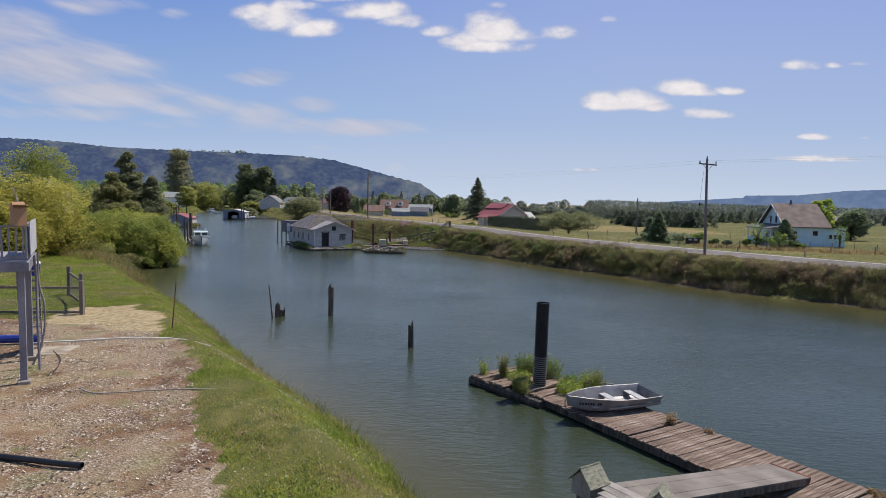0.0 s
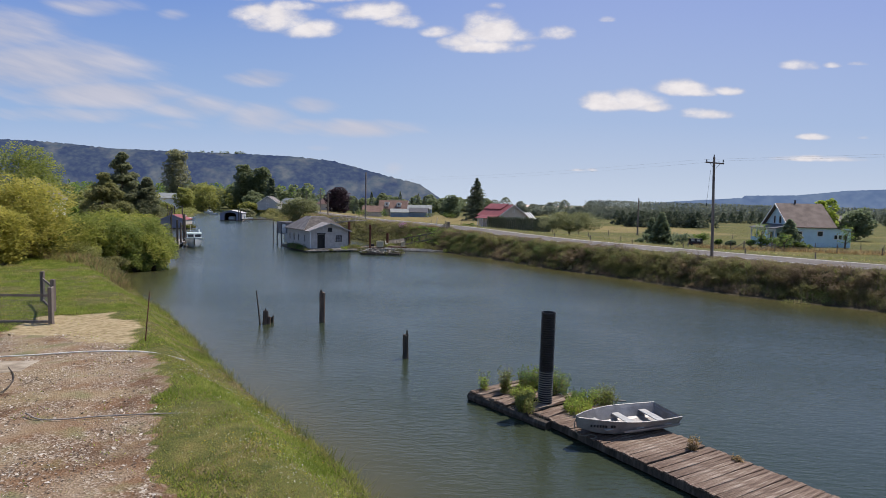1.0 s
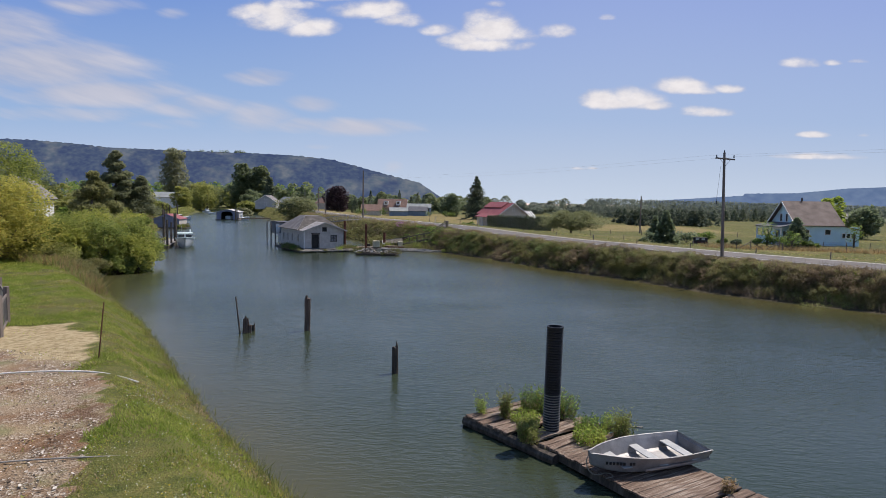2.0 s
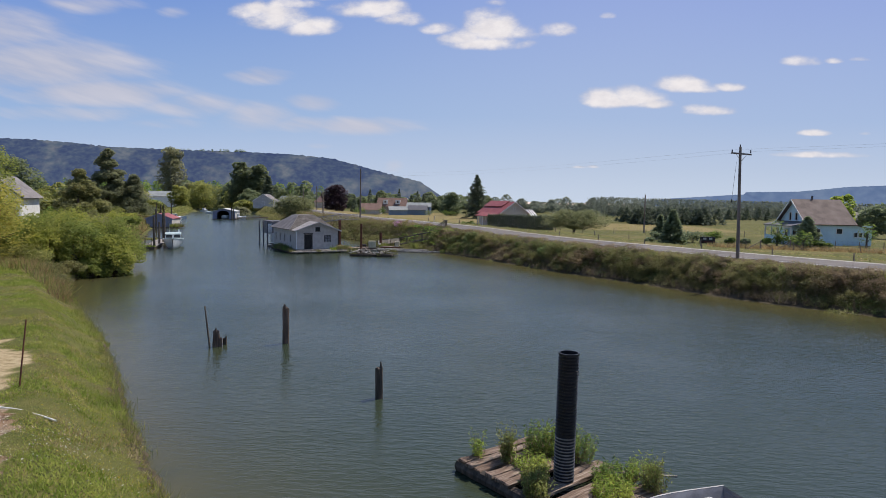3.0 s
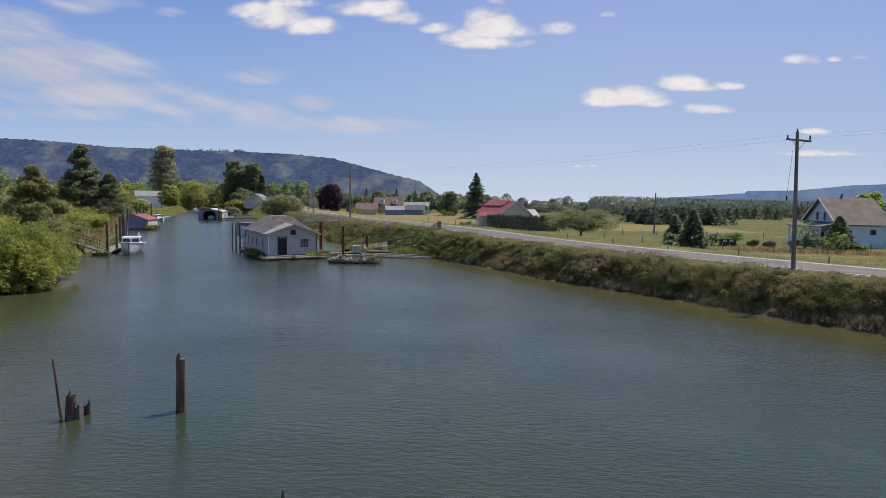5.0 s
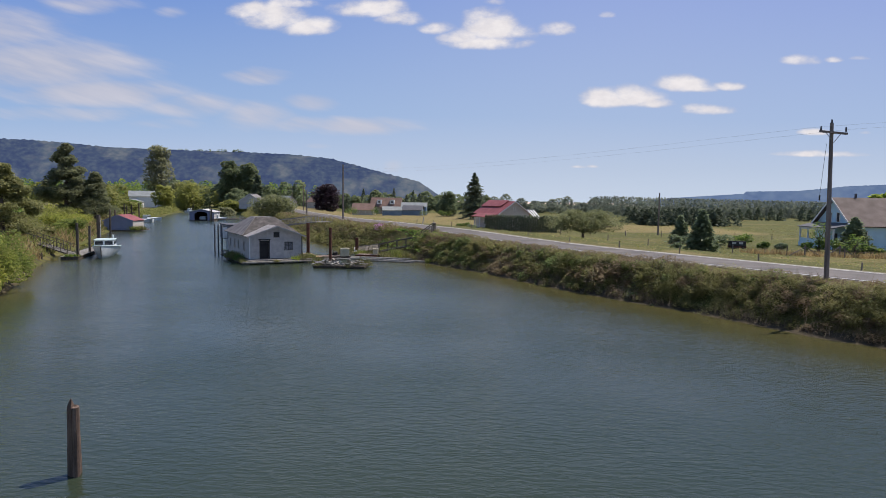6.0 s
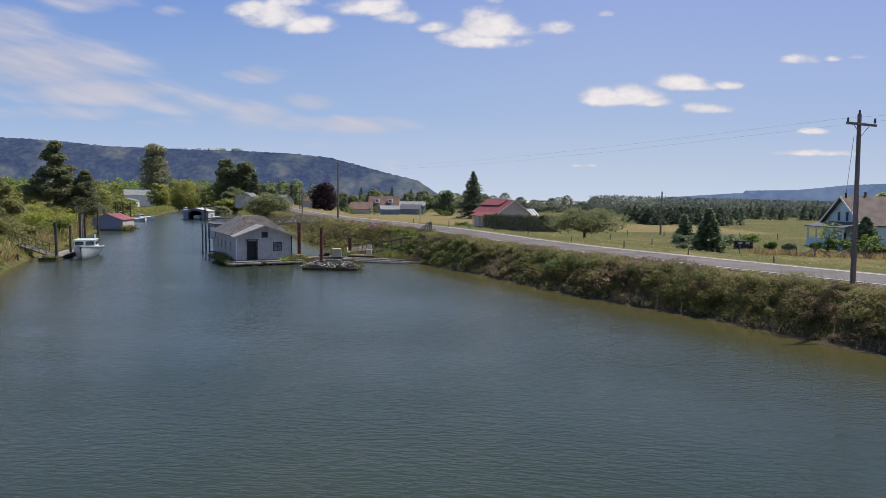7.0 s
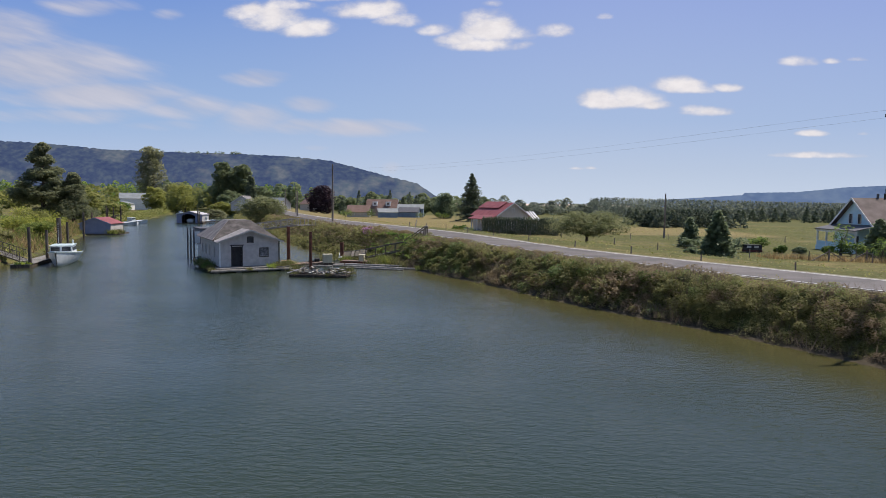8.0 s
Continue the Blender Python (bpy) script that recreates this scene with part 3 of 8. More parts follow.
def ridge(name, label, crest, y0, depth, material, jag):
    """A long hill with a wooded crest line; it falls towards the plain in spurs."""
    xs = np.linspace(crest[0][0], crest[-1][0], 420)
    zs = np.interp(xs, [c[0] for c in crest], [c[1] for c in crest])
    rows = 30
    verts, faces = [], []
    for j in range(rows + 1):
        f = j / rows
        for i, (x, z) in enumerate(zip(xs, zs)):
            spur = noise.fractal((x * 0.0052 + f * 0.15, f * 0.8, 3.0), 0.8, 2.0, 6)
            w = math.sin(math.pi * f)
            top = jag * (noise.noise((x * 0.05, 0, 0)) + 0.6 * noise.noise((x * 0.21, 7, 0))) * (1 - f)
            zz = (z + top) * (1 - f) ** 1.15 + spur * w * 0.06 * z
            yy = y0 - depth * f + spur * 60 * w
            k = yy / y0
            verts.append((x * (k * 0.5 + 0.5), yy, max(zz, -5) if j < rows else -5))
    for j in range(rows):
        for i in range(419):
            a = j * 420 + i
            faces.append((a, a + 1, a + 421, a + 420))
    ob = raw(name, verts, faces, material, smooth=True)
    return tagged(ob, label, "hill", kind="structure")


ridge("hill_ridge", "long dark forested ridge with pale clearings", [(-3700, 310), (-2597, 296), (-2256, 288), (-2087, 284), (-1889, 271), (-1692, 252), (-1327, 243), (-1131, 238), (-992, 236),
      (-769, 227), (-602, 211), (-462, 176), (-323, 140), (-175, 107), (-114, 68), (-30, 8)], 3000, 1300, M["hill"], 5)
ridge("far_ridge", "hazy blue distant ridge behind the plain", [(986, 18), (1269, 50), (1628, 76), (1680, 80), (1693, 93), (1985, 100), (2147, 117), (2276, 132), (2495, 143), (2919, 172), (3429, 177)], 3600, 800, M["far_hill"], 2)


# ---------------------------------------------------------------- plants
rng = np.random.default_rng(5)


def quads(name, centers, sizes, material, parent=None, label="", up=0.0, long=1.0, seed=0):
    """A leaf at each centre, turned at random; up > 0 leans their faces to the sky."""
    r = np.random.default_rng(seed + len(centers))
    N = len(centers)
    nrm = r.normal(size=(N, 3))
    nrm[:, 2] = np.abs(nrm[:, 2]) + up
    nrm /= np.linalg.norm(nrm, axis=1)[:, None]
    a = np.cross(nrm, r.normal(size=(N, 3)))
    a /= np.linalg.norm(a, axis=1)[:, None] + 1e-9
    b = np.cross(nrm, a)
    s = np.asarray(sizes)[:, None] * (0.7 + 0.6 * r.random((N, 1)))
    c = np.asarray(centers)
    V = np.stack([c - a * s * long, c - b * s * 0.55, c + a * s * long, c + b * s * 0.55 + nrm * s * 0.15], 1).reshape(-1, 3)
    me = bpy.data.meshes.new(name)
    me.vertices.add(4 * N)
    me.vertices.foreach_set("co", V.astype(np.float32).ravel())
    me.loops.add(4 * N)
    me.loops.foreach_set("vertex_index", np.arange(4 * N, dtype=np.int32))
    me.polygons.add(N)
    me.polygons.foreach_set("loop_start", np.arange(0, 4 * N, 4, dtype=np.int32))
    me.update(calc_edges=True)
    me.materials.append(material)
    ob = new(name, me)
    ob.parent = parent
    return tagged(ob, label)


def blades(name, base, heights, material, width=0.02, lean=0.35, seed=1):
    """Grass blades: one bent triangle each."""
    r = np.random.default_rng(seed)
    N = len(base)
    ang = r.random(N) * 2 * np.pi
    side = np.stack([np.cos(ang), np.sin(ang), np.zeros(N)], 1) * (width * (0.6 + 0.8 * r.random(N)))[:, None]
    tip = np.stack([r.normal(size=N) * lean, r.normal(size=N) * lean, np.ones(N)], 1) * np.asarray(heights)[:, None]
    b = np.asarray(base)
    V = np.stack([b - side, b + side, b + tip], 1).reshape(-1, 3)
    me = bpy.data.meshes.new(name)
    me.vertices.add(3 * N)
    me.vertices.foreach_set("co", V.astype(np.float32).ravel())
    me.loops.add(3 * N)
    me.loops.foreach_set("vertex_index", np.arange(3 * N, dtype=np.int32))
    me.polygons.add(N)
    me.polygons.foreach_set("loop_start", np.arange(0, 3 * N, 3, dtype=np.int32))
    me.update(calc_edges=True)
    me.materials.append(material)
    return new(name, me)


def shell(c, r, N, rg, inner=0.55):
    """Points in the outer part of an ellipsoid."""
    d = rg.normal(size=(N, 3))
    d /= np.linalg.norm(d, axis=1)[:, None]
    k = (inner + (1 - inner) * rg.random(N) ** 0.6)[:, None]
    return np.asarray(c) + d * k * np.asarray(r)


def wood(bm, a, b, r0, r1, n=7):
    """A slightly crooked limb."""
    a, b = Vector(a), Vector(b)
    mid = a.lerp(b, 0.5) + Vector((random.uniform(-1, 1), random.uniform(-1, 1), random.uniform(-0.3, 0.6))) * (b - a).length * 0.07
    tube(bm, a, mid, r0, (r0 + r1) / 2, n)
    tube(bm, mid, b, (r0 + r1) / 2, r1, n)


def broadleaf(name, label, x, y, h, r, material, leaf=0.35, leaves=2600, clumps=16, bare=0.25, z=None, seed=0, flat=1.0, trunk=None, group="", squash=1.0):
    """A tree with a trunk, limbs and a crown of leaf clumps."""
    random.seed(seed + 11)
    rg = np.random.default_rng(seed + 100)
    z = ground_z(x, y) - 0.1 if z is None else z
    if y > 250:
        leaf, leaves = leaf * 0.7, int(leaves * 1.5)
    t = thing(name, label, "tree", group, at=(x, y, z))
    tr_ = trunk or h * 0.022 + 0.08
    bm = bmesh.new()
    wood(bm, (0, 0, 0), (0.02 * h, 0, h * 0.55), tr_, tr_ * 0.55, 9)
    cs = []
    ch = h * (1 - bare)
    for i in range(clumps):
        f = (i + 0.5) / clumps
        zz = bare * h + ch * (0.08 + 0.84 * f)
        w = r * math.sin(math.pi * (0.10 + 0.80 * f ** 0.8)) ** 0.7 * flat
        a = i * 2.4 + rg.random() * 1.2
        k = w * (0.35 + 0.45 * rg.random())
        cr_ = r * (0.34 + 0.20 * rg.random()) * (1.0 if f < 0.8 else 0.75)
        c = (k * math.cos(a), k * math.sin(a), zz)
        cs.append((c, (cr_, cr_, cr_ * 0.72 * squash)))
        if i % 2 == 0 and i < 14:
            wood(bm, (0.01 * h, 0, h * (bare * 0.8 + 0.3 * f)), c, tr_ * 0.42, tr_ * 0.12, 5)
    part("trunk", bm, M["bark"], t)
    pts = np.concatenate([shell(c, rr, leaves // clumps, rg) for c, rr in cs])
    quads("crown", pts, np.full(len(pts), leaf), material, t, up=1.3, seed=seed)
    return t


def conifer(name, label, x, y, h, r, material, leaf=0.3, tiers=14, z=None, seed=0, ragged=0.25, skirt=0.06, group="", per=10, fill=11):
    """A trunk with whorls of drooping boughs."""
    rg = np.random.default_rng(seed + 300)
    z = ground_z(x, y) - 0.1 if z is None else z
    t = thing(name, label, "tree", group, at=(x, y, z))
    part("trunk", TUBE((0, 0, 0), (0, 0, h * 0.97), 0.02 * h + 0.06, 0.02, 8), M["bark"], t)
    pts, bm = [], bmesh.new()
    for i in range(tiers):
        f = i / (tiers - 1)
        zz = h * (skirt + (0.97 - skirt) * f)
        w = r * (1 - f) ** 0.85 + 0.05 * r
        for k in range(per if f < 0.8 else max(4, per - 4)):
            a = rg.random() * 2 * math.pi
            lw = w * (1 - ragged + 2 * ragged * rg.random())
            tip = (lw * math.cos(a), lw * math.sin(a), zz - lw * 0.28 + 0.05 * h * rg.random())
            if k % 3 == 0:
                tube(bm, (0, 0, zz), tip, 0.012 * h * (1 - f) + 0.01, 0.01, 4)
            s = rg.random(fill)[:, None] ** 0.7
            p = np.array([0, 0, zz]) * (1 - s) + np.array(tip) * s + rg.normal(size=(fill, 3)) * leaf * 0.5
            pts.append(p)
    part("bough", bm, M["bark"], t)
    pts = np.concatenate(pts)
    quads("crown", pts, np.full(len(pts), leaf), material, t, up=1.0, long=1.25, seed=seed)
    return t


def shrub(name, label, x, y, h, r, material, leaf=0.12, leaves=500, z=None, seed=0, group=""):
    rg = np.random.default_rng(seed + 500)
    z = ground_z(x, y) - 0.05 if z is None else z
    t = thing(name, label, "shrub", group, at=(x, y, z))
    bm = bmesh.new()
    for i in range(5):
        a = i * 1.26 + rg.random()
        tube(bm, (0, 0, 0), (0.5 * r * math.cos(a), 0.5 * r * math.sin(a), 0.7 * h), 0.03, 0.01, 5)
    part("stem", bm, M["bark"], t)
    cs = [((r * 0.5 * rg.normal(), r * 0.5 * rg.normal(), h * (0.35 + 0.4 * rg.random())), (r * 0.55, r * 0.55, h * 0.33)) for _ in range(6)]
    pts = np.concatenate([shell(c, rr, leaves // 6, rg, 0.4) for c, rr in cs])
    pts[:, 2] = np.maximum(pts[:, 2], 0.03)
    quads("foliage", pts, np.full(len(pts), leaf), material, t, up=0.9, seed=seed)
    return t


# ---------------------------------------------------------------- road on the dike
def offset_line(pts, d):
    out = []
    for i, p in enumerate(pts):
        a, b = Vector(pts[max(i - 1, 0)]), Vector(pts[min(i + 1, len(pts) - 1)])
        t = (b - a).normalized()
        out.append((p[0] + t.y * d, p[1] - t.x * d))
    return out


def resample(pts, step):
    out = []
    for (ax, ay), (bx, by) in zip(pts[:-1], pts[1:]):
        k = max(1, int(math.hypot(bx - ax, by - ay) / step))
        out += [(ax + (bx - ax) * i / k, ay + (by - ay) * i / k) for i in range(k)]
    return out + [pts[-1]]


def soften(pts, times=6):
    for _ in range(times):
        pts = [pts[0]] + [((a[0] + 2 * b[0] + c[0]) / 4, (a[1] + 2 * b[1] + c[1]) / 4) for a, b, c in zip(pts, pts[1:], pts[2:])] + [pts[-1]]
    return pts


ROAD = soften(resample(ROAD_NEAR, 3.0))


def ribbon(name, d0, d1, z, thick, material, parent=None, label=""):
    a, b = offset_line(ROAD, d0), offset_line(ROAD, d1)
    v, f = [], []
    for p, q, c in zip(a, b, ROAD):
        h = float(road_z(c[1])) + z
        v += [(p[0], p[1], h), (q[0], q[1], h), (q[0], q[1], h - thick), (p[0], p[1], h - thick)]
    for i in range(len(a) - 1):
        k = 4 * i
        for s in range(4):
            f.append((k + s, k + (s + 1) % 4, k + 4 + (s + 1) % 4, k + 4 + s))
    return raw(name, v, f, material, parent, label)


road = thing("road", "narrow grey asphalt road along the dike", "road", kind="structure")
ribbon("asphalt", 0, ROAD_W, 0.0, 0.35, M["asphalt"], road)
ribbon("edge_line", 0.15, 0.26, 0.006, 0.004, M["white"], road, "white painted edge line")
ribbon("edge_line", ROAD_W - 0.28, ROAD_W - 0.15, 0.006, 0.004, M["white"], road, "white painted edge line")
M["shoulder"] = mat("gravel_shoulder", [(0.16, 0.14, 0.09), (0.24, 0.21, 0.14), (0.32, 0.28, 0.2)], scale=0.7, bump=0.5)
ribbon("shoulder", -0.35, 0, -0.03, 0.35, M["shoulder"], road, "pale gravel shoulder")
ribbon("shoulder", ROAD_W, ROAD_W + 0.9, -0.03, 0.35, M["shoulder"], road, "pale gravel shoulder")

# ---------------------------------------------------------------- old dock with boat
DU, DV = Vector((0.535, -0.845, 0)), Vector((0.845, 0.535, 0))     # along the dock towards the yard, across it
DOCK0 = Vector((3.15, 18.72, 0))                                     # corner of the sound part
dock_turn = math.degrees(math.atan2(DU.y, DU.x))
dock = thing("dock", "weathered floating wooden dock with worn planks", "dock", at=(DOCK0.x, DOCK0.y, 0), turn=dock_turn)
# local x runs along the dock, local y across it
random.seed(3)
DW, DL, DTOP = 2.45, 17.5, 0.30
plank_meshes = []
for k in range(6):
    bm = BOX((0, 0, 0), (0.135, DW + random.uniform(-0.02, 0.03), 0.05), None, 0.006)
    for v in bm.verts:
        v.co.z += random.uniform(-0.006, 0.006)
    me = bpy.data.meshes.new("plank")
    bm.to_mesh(me)
    bm.free()
    me.materials.append(M["plank"])
    plank_meshes.append(me)
x = 0.1
i = 0
while x < DL:
    ob = new("plank", plank_meshes[i % 6])
    ob.parent = dock
    ob.matrix_basis = pose(x, DW / 2 + random.uniform(-0.02, 0.02), DTOP - 0.025 + random.uniform(-0.012, 0.01), random.uniform(-0.4, 0.4), random.uniform(-3, 3), random.uniform(-0.6, 0.6))
    x += 0.147 + (0.06 if random.random() < 0.06 else 0)
    i += 1
for yy in (0.08, DW / 2, DW - 0.08):
    part("stringer", BOX((DL / 2, yy, DTOP - 0.15), (DL, 0.12, 0.2)), M["dark_wood"], dock, "dark wet side beam")
for k in range(7):
    part("float_log", TUBE((0.3 + k * 2.8, 0.1, -0.02), (0.3 + k * 2.8, DW - 0.1, -0.02), 0.22, 0.2, 10), M["dark_wood"], dock, "half-sunk float log")

OU = Vector((0.64, -0.77, 0)).normalized()
old_dock = thing("old_dock", "rotting dock end with broken planks and weeds", "dock", at=(0.92, 21.0, 0), turn=math.degrees(math.atan2(OU.y, OU.x)))
old_meshes = []
for k in range(5):
    bm = BOX((0, 0, 0), (0.26, 2.6 + 0.25 * random.random(), 0.09), None, 0.02)
    bmesh.ops.subdivide_edges(bm, edges=[e for e in bm.edges if e.calc_length() > 1], cuts=6)
    for v in bm.verts:
        v.co += Vector((random.uniform(-0.018, 0.018), 0, random.uniform(-0.02, 0.02)))
    me = bpy.data.meshes.new("old_plank")
    bm.to_mesh(me)
    bm.free()
    me.materials.append(M["plank"])
    old_meshes.append(me)
for k, xx in enumerate((0.14, 0.42, 0.70, 1.12, 1.40, 1.68, 2.2, 2.48, 2.95, 3.22)):
    ob = new("plank", old_meshes[k % 5])
    ob.parent = old_dock
    ob.matrix_basis = pose(xx, 1.32 + (0.18 if k > 5 else 0), 0.30 + random.uniform(-0.03, 0.02), random.uniform(-1, 1), random.uniform(-4, 4), random.uniform(-2.5, 2.5))
for yy in (0.12, 2.5):
    part("stringer", TUBE((-0.1, yy, 0.12), (3.5, yy, 0.1), 0.17, 0.15, 9), M["dark_wood"], old_dock, "dark rotten log beam")
for xx in (0.5, 1.9, 3.1):
    part("cross_log", TUBE((xx, 0, 0.0), (xx, 2.7, 0.0), 0.16, 0.14, 8), M["dark_wood"], old_dock)
part("driftwood", TUBE((3.0, 2.3, 0.42), (3.9, 3.5, 0.36), 0.05, 0.03, 6), M["grey_wood"], old_dock)


M["leaf_olive_"] = leaf_mat("weed_leaves", [(0.075, 0.088, 0.022), (0.115, 0.13, 0.034), (0.165, 0.168, 0.055)])


def weed(label, x, y, z, h, n, spread, material, leaf=0.035, seed=0, blade_h=0.0):
    """A tuft of stems with small leaves."""
    rg = np.random.default_rng(seed + 900)
    t = thing("weed", label, "weed", "weeds on the old dock", at=(x, y, z))
    bm = bmesh.new()
    pts = []
    for i in range(int(n * 1.7)):
        a, k = rg.random() * 6.28, spread * rg.random() ** 0.5
        bx, by = k * math.cos(a), k * math.sin(a)
        hh = h * (0.5 + 0.5 * rg.random())
        tx, ty = bx + 0.2 * hh * rg.normal(), by + 0.2 * hh * rg.normal()
        tube(bm, (bx, by, 0), (tx, ty, hh), 0.005, 0.002, 3)
        s = rg.random(14)[:, None]
        pts.append(np.array([bx, by, 0]) * (1 - s) + np.array([tx, ty, hh]) * s + rg.normal(size=(14, 3)) * 0.032)
    part("stem", bm, M["leaf_dry"], t)
    pts = np.concatenate(pts)
    pts[:, 2] = np.maximum(pts[:, 2], 0.01)
    quads("foliage", pts, np.full(len(pts), leaf * 0.62), material, t, long=2.6, up=0.6, seed=seed)
    return t


def on_old(xx, yy):
    p = old_dock.matrix_world @ Vector((xx, yy, 0))
    return p.x, p.y


bpy.context.view_layer.update()
for k, (xx, yy, hh, nn, sp, mm, lb) in enumerate([
        (0.2, 0.5, 0.75, 16, 0.16, "leaf_light", "sparse yellow-green weed tuft on the dock"),
        (0.75, 0.95, 0.95, 40, 0.16, "leaf_olive_", "tall brown-green dock weed clump"),
        (0.9, 2.0, 0.85, 56, 0.4, "leaf_green", "leafy bright green weed patch"),
        (1.35, 2.35, 0.90, 60, 0.42, "leaf_light", "leafy bright green weed patch"),
        (1.8, 2.5, 0.80, 50, 0.35, "leaf_green", "leafy bright green weed patch"),
        (1.45, 1.1, 0.40, 40, 0.42, "leaf_light", "low yellow-green weed patch"),
        (2.05, 0.55, 0.45, 46, 0.3, "leaf_olive_", "brown-green weeds hanging over the dock edge"),
        (2.5, 0.15, 0.60, 46, 0.28, "leaf_olive_", "brown-green weeds hanging over the dock edge"),
        (3.0, 2.2, 0.45, 46, 0.45, "leaf_green", "low yellow-green weed patch"),
        (3.55, 1.5, 0.45, 56, 0.45, "leaf_light", "low yellow-green weed patch"),
        (3.9, 2.5, 0.80, 30, 0.28, "leaf_olive_", "tall brown-green dock weed clump"),
        (3.45, 2.7, 0.55, 36, 0.35, "leaf_light", "low yellow-green weed patch")]):
    wx_, wy_ = on_old(xx, yy)
    weed(lb, wx_, wy_, 0.30, hh, nn, sp, M[mm], seed=k)
weed("small dry weed growing through the planks", 6.85, 16.35, DTOP, 0.40, 9, 0.09, M["leaf_dry"], seed=40)
weed("small dry weed growing through the planks", 7.75, 15.75, DTOP, 0.12, 5, 0.1, M["leaf_dry"], seed=41)
weed("small dry weed growing through the planks", 10.1, 12.0, DTOP, 0.14, 8, 0.2, M["leaf_dry"], seed=42)


M["scum"] = mat("dried_scum", [(0.13, 0.123, 0.11), (0.20, 0.19, 0.17), (0.28, 0.265, 0.24)], scale=3, bump=0.1)


def ribbed(name, label, at, h, r, lean, pitch=0.075, scum_top=2.62):
    """A length of corrugated plastic pipe standing on end, open at the top, its foot coated with dried scum."""
    t = thing(name, label, "pile", at=at)
    seg = 36

    def sleeve(part_name, z0, z1, rim, material, note=""):
        prof, z = [], z0
        while z < z1 - pitch * 0.5:
            prof += [(r, z), (r, z + pitch * 0.40), (r * 0.90, z + pitch * 0.56), (r * 0.90, z + pitch * 0.86)]
            z += pitch
        prof += [(r, z)]
        if rim:
            prof += [(r, z + 0.05), (r * 0.84, z + 0.05), (r * 0.84, z - 1.2)]
        v = [(rr * math.cos(2 * math.pi * k / seg) + lean[0] * zz, rr * math.sin(2 * math.pi * k / seg) + lean[1] * zz, zz) for rr, zz in prof for k in range(seg)]
        f = [(q * seg + k, q * seg + (k + 1) % seg, (q + 1) * seg + (k + 1) % seg, (q + 1) * seg + k) for q in range(len(prof) - 1) for k in range(seg)]
        ob = raw(part_name, v, f, material, t, note)
        # scum on the crests only; black grooves paint the shade between ribs
        ob.data.materials.append(M["plastic"])
        ob.data.polygons.foreach_set("material_index", [0 if (q // seg) % 4 == 0 or rim else 1 for q in range(len(f))])
        return z

    mid = sleeve("scummed_pipe", 0.0, scum_top, False, M["scum"], "grey scum-coated foot of the pipe")
    sleeve("ribbed_pipe", mid, h, True, M["plastic"])
    return t


ribbed("pipe_pile", "black corrugated plastic pipe standing as mooring pile", (3.36, 20.02, -1.2), 4.50, 0.24, (0.012, 0.0))


M["grey_wall_"] = mat("pale_bench_paint", [(0.32, 0.32, 0.31), (0.44, 0.44, 0.42)], scale=4, rough=0.6)


